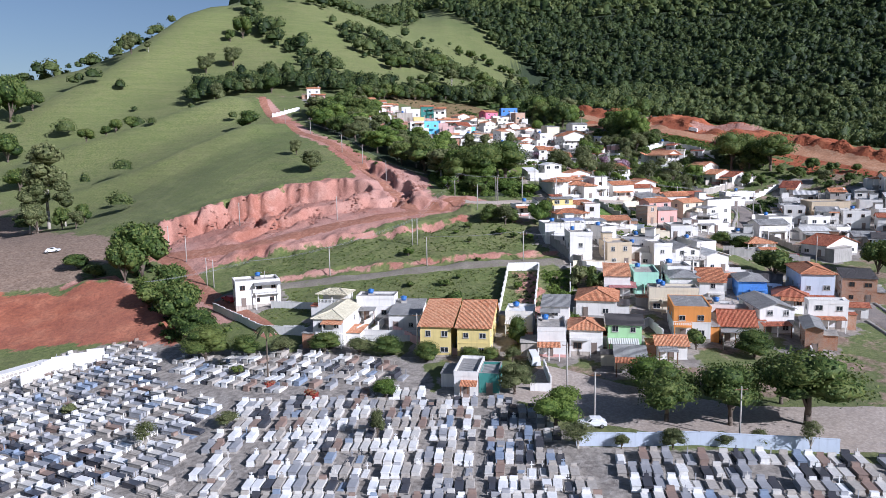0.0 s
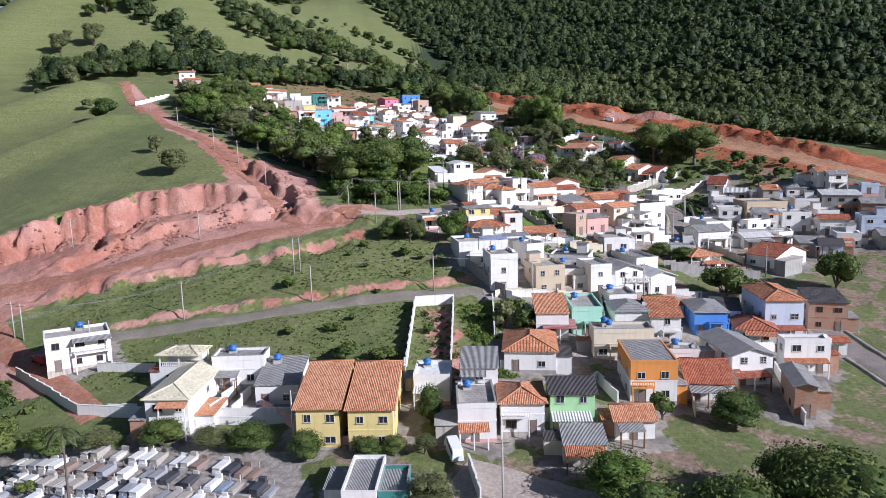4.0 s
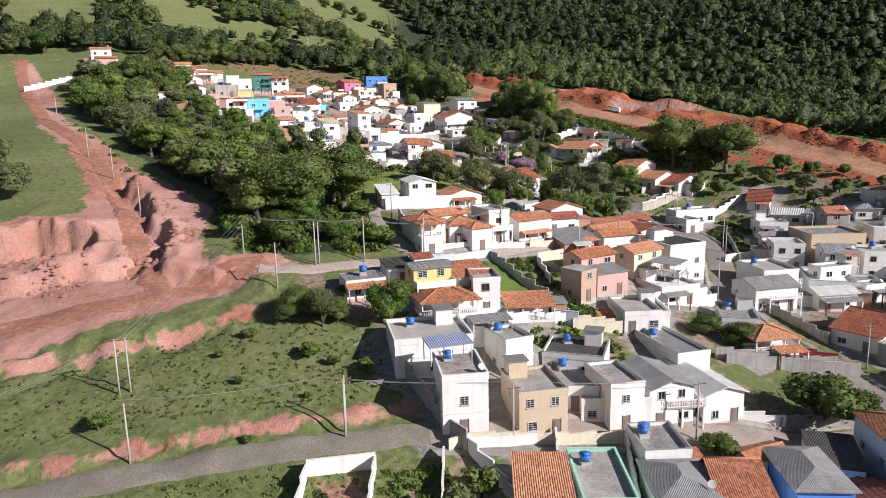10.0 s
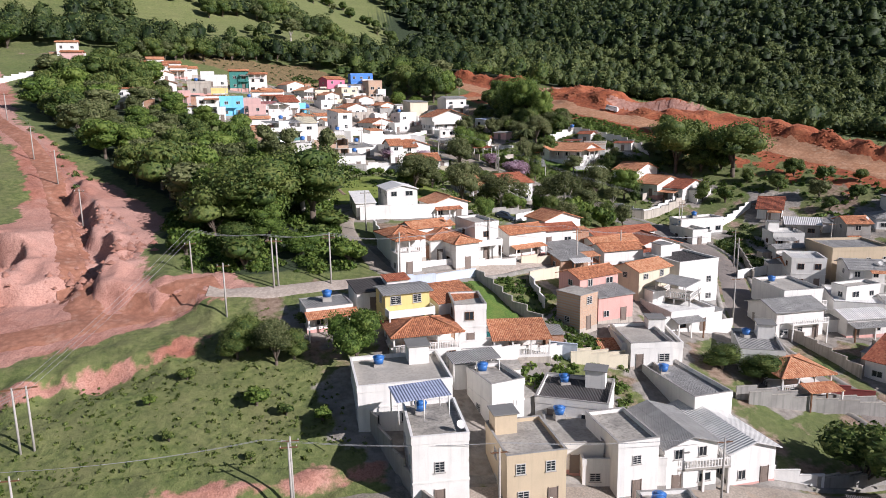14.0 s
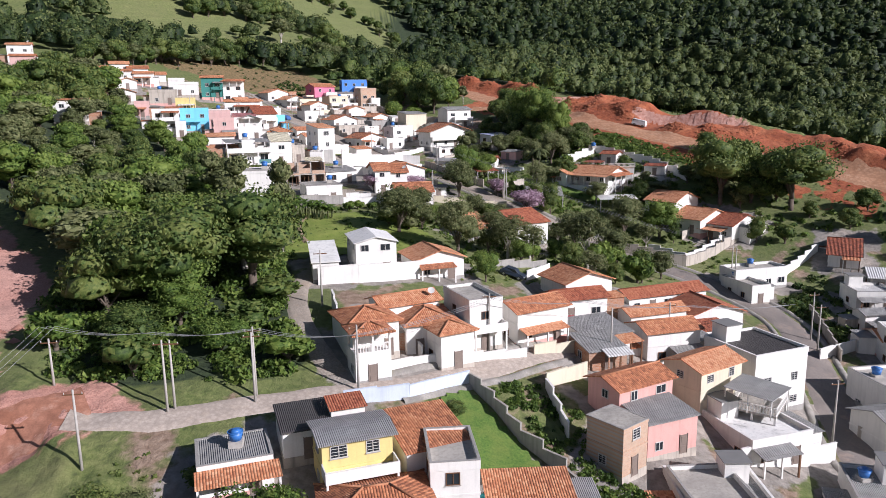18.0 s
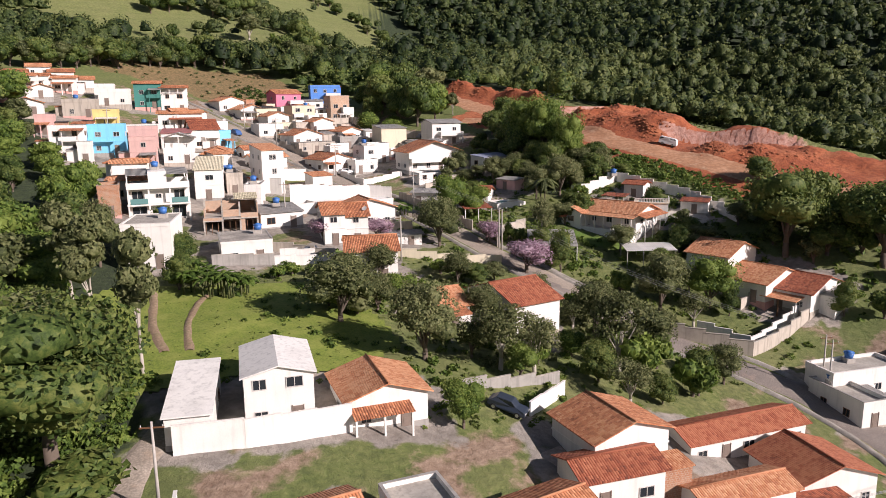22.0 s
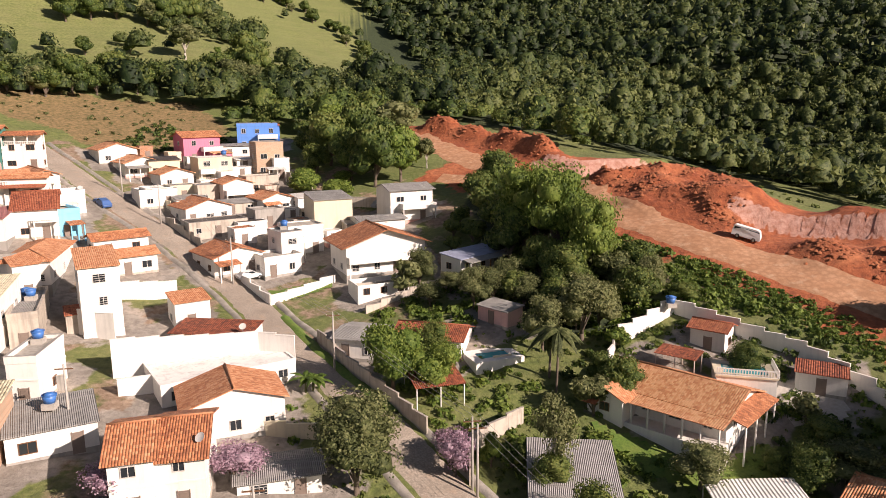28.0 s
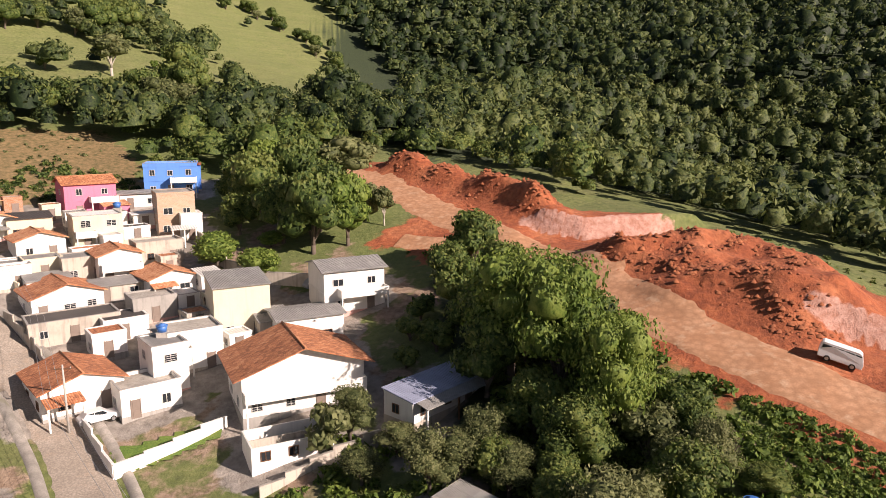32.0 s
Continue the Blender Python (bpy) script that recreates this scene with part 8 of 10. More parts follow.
for x, y, kind, h in ((14.3, 703.2, "broad", 6.7), (16.0, 694.8, "dark", 6.4), (24.0, 706.3, "broad", 5.9), (27.9, 704.8, "broad", 7.1), (31.3, 698.0, "olive", 5.6), (38.4, 703.5, "broad", 7.0), (43.2, 688.4, "broad", 7.9), (44.7, 692.9, "broad", 5.3), (52.1, 682.7, "dark", 6.0), (56.8, 680.6, "broad", 6.5), (61.6, 673.5, "dark", 8.0), (61.7, 665.7, "olive", 7.0), (68.2, 666.8, "dark", 4.9), (71.3, 658.6, "dark", 7.3), (71.8, 647.7, "broad", 7.6), (27.3, 511.8, "broad", 14), (31.6, 505.0, "broad", 11), (5.5, 523.0, "thin", 12), (-14.5, 557.1, "olive", 10), (-8.7, 561.3, "broad", 13), (-2.6, 574.4, "broad", 12), (-25.3, 555.2, "dark", 8), (-32.0, 547.2, "broad", 9), (-38.1, 539.2, "broad", 10), (13.9, 539.5, "shrub", 3), (-11.6, 519.8, "dark", 5), (-22.9, 509.7, "dark", 6)):
    tree(kind, x, y, h, 0.95 * h, "on the upper pasture", "hill trees")
for x, y, kind, h, w in ((43.6, 286.0, "olive", 6, 6), (45.9, 284.4, "shrub", 4, 5), (47.5, 282.0, "olive", 5, 5.5), (44.9, 280.2, "shrub_olive", 4, 5), (48.5, 294.1, "olive", 5.5, 5), (50.8, 287.2, "round", 4, 5), (20.4, 297.7, "dark", 4.5, 5), (41.3, 281.7, "dark", 4, 5), (35.9, 294.5, "shrub", 2, 2.6), (34.1, 293.0, "shrub", 2, 2.6), (38.8, 295.0, "shrub", 1.8, 2.4), (60.3, 296.8, "olive", 5, 5), (58.3, 301.2, "shrub", 2.5, 4), (13.8, 314.3, "dark", 4, 4.5)):
    tree(kind, x, y, h, w, "on the overgrown lot below the street", "garden trees")
for x, y, h in ((23.2, 286.2, 5.0), (25.7, 284.2, 5.6), (27.3, 284.9, 5.2), (29.4, 283.9, 4.8), (22.7, 289.5, 5.4), (25.4, 288.9, 5.0), (29.9, 285.9, 3.6)):
    banana(x, y, h)
for x, y, kind, h in ((-54.5, 422.0, "dark", 7.9), (-54.0, 429.7, "dark", 8.8), (-49.8, 429.3, "olive", 9.2), (-45.7, 430.4, "broad", 9.2), (-42.1, 436.4, "olive", 9.1), (-38.5, 439.8, "broad", 7.4), (-36.2, 445.7, "olive", 7.5), (-34.5, 448.3, "broad", 9.2), (-28.6, 449.1, "dark", 9.7), (-26.9, 459.8, "dark", 7.7), (-21.5, 461.2, "olive", 8.3), (-18.4, 461.9, "dark", 7.7), (-14.1, 469.0, "broad", 10.2), (-8.4, 471.6, "dark", 8.4), (-6.3, 478.6, "broad", 10.6), (0.6, 478.2, "dark", 8.5), (5.4, 484.4, "dark", 8.2), (9.1, 485.9, "olive", 7.8), (14.1, 490.4, "broad", 7.9), (21.0, 491.5, "broad", 10.6), (25.4, 488.9, "olive", 11.1), (30.2, 492.1, "olive", 8.9), (37.5, 497.8, "broad", 7.2), (43.6, 495.9, "broad", 7.7)):
    tree(kind, x, y, h, 1.05 * h, "above the tan field", "hill trees")
GARDENS = [(56, 264), (78, 262), (92, 270), (104, 296), (98, 308), (74, 300), (56, 290)]
for k in range(400):
    x, y = rnd.uniform(52, 106), rnd.uniform(260, 310)
    if float(inside(np.array(x), np.array(y), GARDENS)) < 0.5 or any(math.hypot(x - a, y - b) < 5.5 for a, b in spots) or not clear(x, y, 1.8):
        continue
    spots.append((x, y))
    s = rnd.uniform(0.45, 0.95)
    tree(rnd.choice(["olive", "dark", "thin", "round", "olive", "shrub"]), x, y, 6.5 * s, 6.5 * s, "in an overgrown garden", "garden trees")
for k in range(500):
    x, y = rnd.uniform(100, 175), rnd.uniform(262, 332)
    if float(inside(np.array(x), np.array(y), SLOPE)) < 0.5 or any(math.hypot(x - a, y - b) < 7.0 for a, b in spots) or not clear(x, y, 2.0):
        continue
    spots.append((x, y))
    s = rnd.uniform(0.5, 1.0)
    tree(rnd.choice(["dark", "olive", "shrub_dark", "dark", "shrub_olive"]), x, y, 6.0 * s, 6.6 * s, "on the scrubby slope below the red road", "slope trees")


# ---- small works ----
WALLS["red"] = plaster("red_painted_wall", (0.3, 0.07, 0.06))
WALL_SAYS = {"white": "whitewashed", "grey": "grey rendered", "cream": "cream rendered", "stain": "weathered", "salmon": "salmon painted", "pale": "pale blue painted", "rose": "rose painted", "beige": "beige", "mint": "white and mint painted", "red": "dark red painted"}


def garden_wall(pts, high, tone):
    """A masonry wall that steps down the slope, with a coping on it."""
    thing = tagged(new("garden_wall"), f"{WALL_SAYS[tone]} masonry garden wall with a coping", "wall", "garden walls")
    cx, cy = pts[0]
    base = gz(cx, cy)
    thing.matrix_basis = pose(cx, cy, base)
    body, cap = bmesh.new(), bmesh.new()
    for (ax, ay), (bx, by) in zip(pts, pts[1:]):
        n = max(1, round(math.dist((ax, ay), (bx, by)) / 3.0))
        for i in range(n):
            p, q = [Vector((ax + (bx - ax) * s / n, ay + (by - ay) * s / n)) for s in (i, i + 1)]
            t = (q - p).normalized()
            o = Vector((-t.y, t.x)) * 0.09
            zl, zh = min(gz(*p), gz(*q)), max(gz(*p), gz(*q))
            top = (zl + zh) / 2 + high - base
            for bm, z0, z1, w, e in ((body, zl - 0.6 - base, top, 1.0, 0.0), (cap, top, top + 0.07, 1.5, 0.03)):
                a, b = p - t * e - Vector((cx, cy)), q + t * e - Vector((cx, cy))
                v = [bm.verts.new((*r, z)) for z in (z0, z1) for r in (a - o * w, b - o * w, b + o * w, a + o * w)]
                for f in ((3, 2, 1, 0), (4, 5, 6, 7), (0, 1, 5, 4), (1, 2, 6, 5), (2, 3, 7, 6), (3, 0, 4, 7)):
                    bm.faces.new([v[k] for k in f])
    part("masonry", body, WALLS[tone], thing)
    part("coping", cap, ROOFS["concrete"] if tone in ("grey", "stain") else WALLS[tone], thing)


POLES = {}


def pole_meshes(high):
    if high not in POLES:
        bm = bmesh.new()
        pipe(bm, (0, 0, -0.8), (0, 0, high), 0.15, 0.09, 10)
        a = bpy.data.meshes.new("shaft")
        bm.to_mesh(a)
        bm.free()
        a.materials.append(M_CONC)
        bm = bmesh.new()
        box(bm, -0.85, -0.05, high - 0.5, 0.85, 0.05, high - 0.4)
        c = bpy.data.meshes.new("crossarm")
        bm.to_mesh(c)
        bm.free()
        c.materials.append(M_WOOD)
        bm = bmesh.new()
        pipe(bm, (0, 0, 0), (0, 0, 0.16), 0.05, 0.03, 6)
        i = bpy.data.meshes.new("insulator")
        bm.to_mesh(i)
        bm.free()
        i.materials.append(M_FRAME)
        POLES[high] = a, c, i
    return POLES[high]


def utility_pole(x, y, high, turn=0.0):
    thing = tagged(new("utility_pole"), "round grey concrete utility pole with a wooden crossarm", "utility pole", "utility poles")
    thing.matrix_basis = pose(x, y, gz(x, y), 0, 0, turn)
    a, c, i = pole_meshes(high)
    new("shaft", a).parent = thing
    arm = new("crossarm", c)
    arm.parent = thing
    for s in (-0.75, 0.0, 0.75):
        ob = new("insulator", i)
        ob.parent, ob.matrix_basis = arm, pose(s, 0, high - 0.4)
    return thing


TANKS = []


def water_tank(x, y, z):
    if not TANKS:
        bm = bmesh.new()
        pipe(bm, (0, 0, 0.3), (0, 0, 1.05), 0.5, 0.66, 16)
        a = bpy.data.meshes.new("barrel")
        bm.to_mesh(a)
        bm.free()
        a.materials.append(M_TANK)
        bm = bmesh.new()
        pipe(bm, (0, 0, 1.05), (0, 0, 1.12), 0.71, 0.7, 16)
        pipe(bm, (0, 0, 1.12), (0, 0, 1.3), 0.62, 0.2, 16)
        c = bpy.data.meshes.new("lid")
        bm.to_mesh(c)
        bm.free()
        c.materials.append(M_TANK)
        bm = bmesh.new()
        box(bm, -0.6, -0.6, -0.3, 0.6, 0.6, 0.3)
        d = bpy.data.meshes.new("plinth")
        bm.to_mesh(d)
        bm.free()
        d.materials.append(M_CONC)
        TANKS.extend((("barrel", a), ("lid", c), ("plinth", d)))
    thing = tagged(new("water_tank"), "round blue plastic water tank on a concrete plinth", "water tank", "water tanks")
    thing.matrix_basis = pose(x, y, z)
    for name, me in TANKS:
        new(name, me).parent = thing


M_CABLE = plain("cable", (0.3, 0.3, 0.3), 0.6)


def cables(places, sag=0.5, offsets=(-0.75, 0.0, 0.75)):
    """Wires from pole top to pole top, hanging a little between them."""
    thing = tagged(new("power_line"), "thin overhead wires slung between poles", "power line", "power lines")
    for k in offsets:
        bm = bmesh.new()
        for (ax, ay, ah), (bx, by, bh) in zip(places, places[1:]):
            p, q = Vector((ax + k, ay, gz(ax, ay) + ah)), Vector((bx + k, by, gz(bx, by) + bh))
            last = p
            for i in range(1, 13):
                s = i / 12
                r = p.lerp(q, s) - Vector((0, 0, 4 * sag * s * (1 - s)))
                pipe(bm, last, r, 0.018, sides=4, caps=False)
                last = r
        part("wire", bm, M_CABLE, thing)


M_TYRE = plain("tyre_rubber", (0.02, 0.02, 0.02), 0.9)
M_RIM = plain("wheel_rim", (0.45, 0.45, 0.46), 0.35, 0.8)
M_CARGLASS = plain("car_glass", (0.02, 0.025, 0.03), 0.08, 0.0, 0.0)
M_LAMP = plain("lamp_lens", (0.75, 0.73, 0.68), 0.2)


def vehicle(name, label, x, y, turn, color, profile, glass, long, wide, wheel_at, wheel_r=0.31):
    """A car from its side profile, with glass bands, wheels and lamps of its own."""
    thing = tagged(new(name), label, "car" if name == "car" else "van", "parked vehicles")
    zz = [gz(x + dx, y + dy) for dx, dy in ((0, 0), (1.5 * math.cos(radians(turn)), 1.5 * math.sin(radians(turn))), (-1.5 * math.cos(radians(turn)), -1.5 * math.sin(radians(turn))))]
    thing.matrix_basis = pose(x, y, sum(zz) / 3 + 0.05, 0, -math.degrees(math.atan2(zz[1] - zz[2], 3.0)), turn)
    paint = plain(label.split()[0] + "_car_paint", color, 0.3, 0.0, 0.1)
    bm = bmesh.new()
    rings = []
    for s in (-1, 1):
        rings.append([bm.verts.new((px, s * (wide / 2 - (0.16 if pz > 0.95 else 0.0)), pz)) for px, pz in profile])
    k = len(profile)
    for i in range(k):
        j = (i + 1) % k
        bm.faces.new((rings[0][i], rings[0][j], rings[1][j], rings[1][i]))
    bm.faces.new(rings[0][::-1])
    bm.faces.new(rings[1])
    bmesh.ops.recalc_face_normals(bm, faces=bm.faces)
    bmesh.ops.bevel(bm, geom=list(bm.edges), offset=0.04, segments=1, affect="EDGES")
    part("body", bm, paint, thing)
    for pts in glass:
        for s in (-1, 1):
            bm = bmesh.new()
            v = [bm.verts.new((px, s * (wide / 2 - (0.145 if pz > 0.95 else 0.0) + 0.012), pz)) for px, pz in pts]
            w = [bm.verts.new((p.co.x, p.co.y - s * 0.03, p.co.z)) for p in v]
            bm.faces.new(v if s > 0 else v[::-1])
            bm.faces.new(w[::-1] if s > 0 else w)
            part("side_window", bm, M_CARGLASS, thing)
    for wx in wheel_at:
        for s in (-1, 1):
            bm = bmesh.new()
            pipe(bm, (wx, s * (wide / 2 - 0.17), wheel_r), (wx, s * (wide / 2 + 0.02), wheel_r), wheel_r, sides=16)
            w = part("wheel", bm, M_TYRE, thing)
            bm = bmesh.new()
            pipe(bm, (wx, s * (wide / 2 + 0.0), wheel_r), (wx, s * (wide / 2 + 0.03), wheel_r), wheel_r * 0.6, sides=12)
            part("rim", bm, M_RIM, w)
    for s in (-1, 1):
        bm = bmesh.new()
        box(bm, long / 2 - 0.05, s * wide * 0.33 - 0.14, 0.6, long / 2 + 0.02, s * wide * 0.33 + 0.14, 0.74)
        part("headlight", bm, M_LAMP, thing)
    return thing


CAR_SIDE = [(-2.0, 0.35), (-2.05, 0.8), (-1.75, 0.95), (-1.25, 1.42), (0.35, 1.45), (0.95, 0.97), (1.85, 0.85), (2.05, 0.6), (2.0, 0.3)]
CAR_GLASS = [[(-1.55, 0.98), (-0.55, 0.98), (-0.55, 1.36), (-1.2, 1.36)], [(-0.48, 0.98), (0.8, 0.98), (0.33, 1.37), (-0.48, 1.37)]]
VAN_SIDE = [(-2.15, 0.35), (-2.2, 1.1), (-2.1, 1.85), (-1.9, 1.98), (1.5, 1.98), (1.85, 1.8), (2.1, 1.1), (2.18, 0.8), (2.15, 0.35)]
VAN_GLASS = [[(-2.0, 1.2), (-1.0, 1.2), (-1.0, 1.72), (-1.95, 1.72)], [(-0.9, 1.2), (0.1, 1.2), (0.1, 1.72), (-0.9, 1.72)], [(0.2, 1.2), (1.1, 1.2), (1.1, 1.72), (0.2, 1.72)], [(1.2, 1.2), (1.95, 1.2), (1.75, 1.7), (1.2, 1.72)]]


def flat_patch(name, label, category, outline, mat, lift=0.12, kind="structure", level=None):
    """A sheet of ground cover laid over the land."""
    xs, ys = [p[0] for p in outline], [p[1] for p in outline]
    gx_, gy_ = np.arange(min(xs), max(xs) + 0.7, 0.7), np.arange(min(ys), max(ys) + 0.7, 0.7)
    a, b = np.meshgrid(gx_, gy_)
    ok = inside(a, b, outline) > -0.4
    vs, fs, at = [], [], {}
    for j in range(len(gy_) - 1):
        for i in range(len(gx_) - 1):
            if ok[j, i] and ok[j, i + 1] and ok[j + 1, i] and ok[j + 1, i + 1]:
                q = []
                for u, v in ((i, j), (i + 1, j), (i + 1, j + 1), (i, j + 1)):
                    if (u, v) not in at:
                        at[u, v] = len(vs)
                        x, y = float(gx_[u]), float(gy_[v])
                        vs.append((x, y, (gz(x, y) if level is None else level) + lift))
                    q.append(at[u, v])
                fs.append(q)
    me = bpy.data.meshes.new(name)
    me.from_pydata(vs, [], fs)
    me.materials.append(mat)
    return tagged(new(name, me), label, category, kind=kind)


def grass_material(name, a, b_, c):
    m, n, l, b = material(name, 0.9)
    fine, mid = noise_node(n, l, 4.0, 5), noise_node(n, l, 0.5, 4)
    col = mix_node(n, l, ramp_node(n, l, mid, [(0.4, (0, 0, 0)), (0.7, (0.7, 0.7, 0.7))]), ramp_node(n, l, fine, [(0.3, a), (0.7, b_)]), c)
    l.new(col, b.inputs["Base Color"])
    bump_node(n, l, b, fine, 0.6, 0.08)
    return m


M_LAWN = grass_material("mown_lawn", (0.05, 0.11, 0.015), (0.12, 0.2, 0.03), (0.16, 0.2, 0.04))
M_WATER = plain("pool_water", (0.04, 0.42, 0.46), 0.05, 0.0, 0.0)


def pool(x, y, w, d, turn, label):
    thing = tagged(new("swimming_pool"), label, "swimming pool")
    z = gz(x, y) + 0.5
    thing.matrix_basis = pose(x, y, z, 0, 0, turn)
    bm = bmesh.new()
    for x0, y0, x1, y1 in ((-w / 2 - 1.2, -d / 2 - 1.2, w / 2 + 1.2, -d / 2), (-w / 2 - 1.2, d / 2, w / 2 + 1.2, d / 2 + 1.2), (-w / 2 - 1.2, -d / 2, -w / 2, d / 2), (w / 2, -d / 2, w / 2 + 1.2, d / 2)):
        box(bm, x0, y0, -1.5, x1, y1, 0.1)
    part("deck", bm, WALLS["white"], thing, "pale stone pool deck")
    bm = bmesh.new()
    box(bm, -w / 2, -d / 2, -1.2, w / 2, d / 2, -0.05)
    part("water", bm, M_WATER, thing, "turquoise pool water")


def undergrowth(name, label, outline, count, size, leaf, seed, leaves=44):
    """Low bushes and weeds as one patch."""
    rng = np.random.default_rng(seed)
    xs0, ys0 = [p[0] for p in outline], [p[1] for p in outline]
    xs, ys = rng.uniform(min(xs0), max(xs0), count), rng.uniform(min(ys0), max(ys0), count)
    ok = inside(xs, ys, outline) > 0
    for hx, hy, w, d, yaw, top in HOUSES:
        ok &= np.hypot(xs - hx, ys - hy) > 0.62 * max(w, d)
    for pts, wide in ROADS:
        ok &= line_gap(xs, ys, pts)[0] > wide / 2 + 0.3
    xs, ys = xs[ok], ys[ok]
    k = len(xs)
    zs = ground_height(xs, ys)
    wide = size * rng.uniform(0.4, 1.4, k)
    d = rng.normal(0, 1, (k, leaves, 3))
    d /= np.linalg.norm(d, axis=2, keepdims=True)
    d[..., 2] = np.abs(d[..., 2])
    p = d * rng.uniform(0.5, 1.0, (k, leaves, 1)) * (wide / 2)[:, None, None] * np.array([1, 1, 0.6 if name == "weeds" else 0.9])
    p += np.stack([xs, ys, zs], 1)[:, None, :]
    verts = leaf_quads(p.reshape(-1, 3), d.reshape(-1, 3), np.repeat(wide, leaves) * (1.05 / math.sqrt(leaves)))
    tint = np.repeat(np.clip(rng.normal(0.3, 0.4, k), -0.6, 1.2), leaves * 4)
    return tagged(new(name, mesh_of(name, verts, np.arange(len(verts)).reshape(-1, 4), LEAVES[leaf], tint)), label, "undergrowth", kind="stuff")


def earth_clods(name, label, spots, count, seed, mat, size=0.3):
    """Crumbled lumps of soil strewn over heaps (x, y, reach), as one patch."""
    rng = np.random.default_rng(seed)
    k = count * len(spots)
    at = np.repeat(np.array(spots, float), count, 0)
    xs, ys = at[:, 0] + rng.normal(0, 0.45, k) * at[:, 2], at[:, 1] + rng.normal(0, 0.45, k) * at[:, 2]
    r = size * rng.uniform(0.35, 1.0, k) ** 2 * 2.0 + 0.06
    core = np.array([(1, 0, 0), (0.3, 0.95, 0.1), (-0.8, 0.6, 0), (-0.85, -0.5, 0.1), (0.3, -0.95, 0), (0.1, 0.1, 0.9)])
    v = core[None] * rng.uniform(0.6, 1.3, (k, 6, 1)) * r[:, None, None]
    v += np.stack([xs, ys, ground_height(xs, ys) - 0.05], 1)[:, None, :]
    f = np.array([(0, 1, 5), (1, 2, 5), (2, 3, 5), (3, 4, 5), (4, 0, 5)])
    f = (f[None] + (np.arange(k) * 6)[:, None, None]).reshape(-1, 3)
    return tagged(new(name, mesh_of(name, v.reshape(-1, 3), f, mat)), label, "earth", kind="stuff")


# ---- garden walls ----
garden_wall([(11.3, 151.2), (14.8, 171.8)], 1.9, "white")
garden_wall([(14.8, 171.8), (22.3, 172.3)], 1.9, "white")
garden_wall([(22.3, 172.3), (18.5, 150.1)], 1.9, "white")
garden_wall([(26.0, 194.1), (26.7, 189.3), (29.0, 182.6), (31.1, 177.5), (32.9, 173.8)], 2.4, "grey")
garden_wall([(30.8, 174.1), (33.5, 175.2), (45.5, 175.4), (52.8, 176.3)], 1.5, "cream")
garden_wall([(30.1, 173.2), (28.9, 166.2), (27.6, 159.1)], 1.9, "white")
garden_wall([(32.6, 174.8), (35.1, 169.5), (37.0, 164.5), (39.4, 160.3)], 1.9, "white")
garden_wall([(26.4, 148.7), (33.5, 147.2)], 1.6, "white")
garden_wall([(-40.5, 162.4), (-30.1, 158.9)], 1.5, "white")
garden_wall([(-34.4, 147.7), (-29.9, 146.6)], 1.6, "white")
garden_wall([(-18.5, 142.8), (-14.8, 151.8)], 1.8, "white")
garden_wall([(-15.3, 142.0), (-13.4, 148.5)], 1.6, "white")
garden_wall([(-21.8, 141.6), (2.3, 136.8)], 1.2, "white")
garden_wall([(11.1, 151.6), (10.5, 146.1)], 1.8, "white")
garden_wall([(34.7, 135.7), (41.0, 143.6), (41.6, 136.1)], 1.8, "white")
garden_wall([(58.7, 150.3), (51.6, 131.6)], 1.6, "cream")
garden_wall([(73.4, 147.0), (66.3, 127.9)], 1.8, "white")
garden_wall([(66.9, 155.6), (81.3, 155.8)], 1.6, "white")
garden_wall([(56.2, 155.2), (59.8, 162.5)], 1.8, "white")
garden_wall([(53.0, 176.0), (48.0, 158.2)], 1.8, "white")
garden_wall([(44.2, 176.4), (39.5, 158.4)], 1.8, "white")
garden_wall([(32.3, 219.2), (39.2, 220.6), (46.2, 224.0)], 1.6, "pale")
garden_wall([(55.3, 224.7), (55.4, 219.1), (55.3, 216.2)], 1.6, "white")
garden_wall([(46.2, 224.0), (48.2, 219.8), (49.9, 214.9), (53.2, 210.1), (54.8, 204.2)], 1.7, "grey")
garden_wall([(55.3, 224.7), (61.3, 228.0)], 1.8, "cream")
garden_wall([(29.1, 248.5), (34.8, 249.2), (43.7, 251.7)], 2.6, "white")
garden_wall([(31.1, 240.4), (32.4, 229.8), (34.0, 224.5)], 2.6, "white")
garden_wall([(34.0, 224.2), (40.2, 226.8), (54.6, 230.9)], 1.1, "white")
garden_wall([(41.4, 227.9), (40.2, 234.6)], 1.5, "white")
garden_wall([(114.0, 262.0), (110.5, 252.0), (107.2, 244.0)], 1.8, "stain")
garden_wall([(103.8, 244.3), (113.1, 248.5)], 1.8, "white")
garden_wall([(111.0, 271.9), (120.7, 278.3), (130.0, 283.5)], 1.9, "white")
garden_wall([(96.2, 290.6), (101.9, 285.4), (120.9, 297.2)], 1.8, "white")
garden_wall([(55.7, 231.6), (62.0, 233.9)], 1.5, "cream")
garden_wall([(90.2, 289.0), (95.3, 286.2), (101.1, 283.3), (110.1, 288.4), (121.1, 295.4)], 2.1, "stain")
garden_wall([(106.2, 295.9), (112.8, 300.2)], 1.6, "stain")
garden_wall([(51.9, 308.2), (58.6, 307.5), (69.9, 309.3)], 1.4, "cream")
garden_wall([(55.2, 261.6), (60.8, 263.5), (67.0, 265.9)], 1.2, "grey")
garden_wall([(61.5, 257.8), (66.8, 263.3)], 1.6, "white")
garden_wall([(33.6, 302.1), (38.9, 302.9)], 1.8, "white")
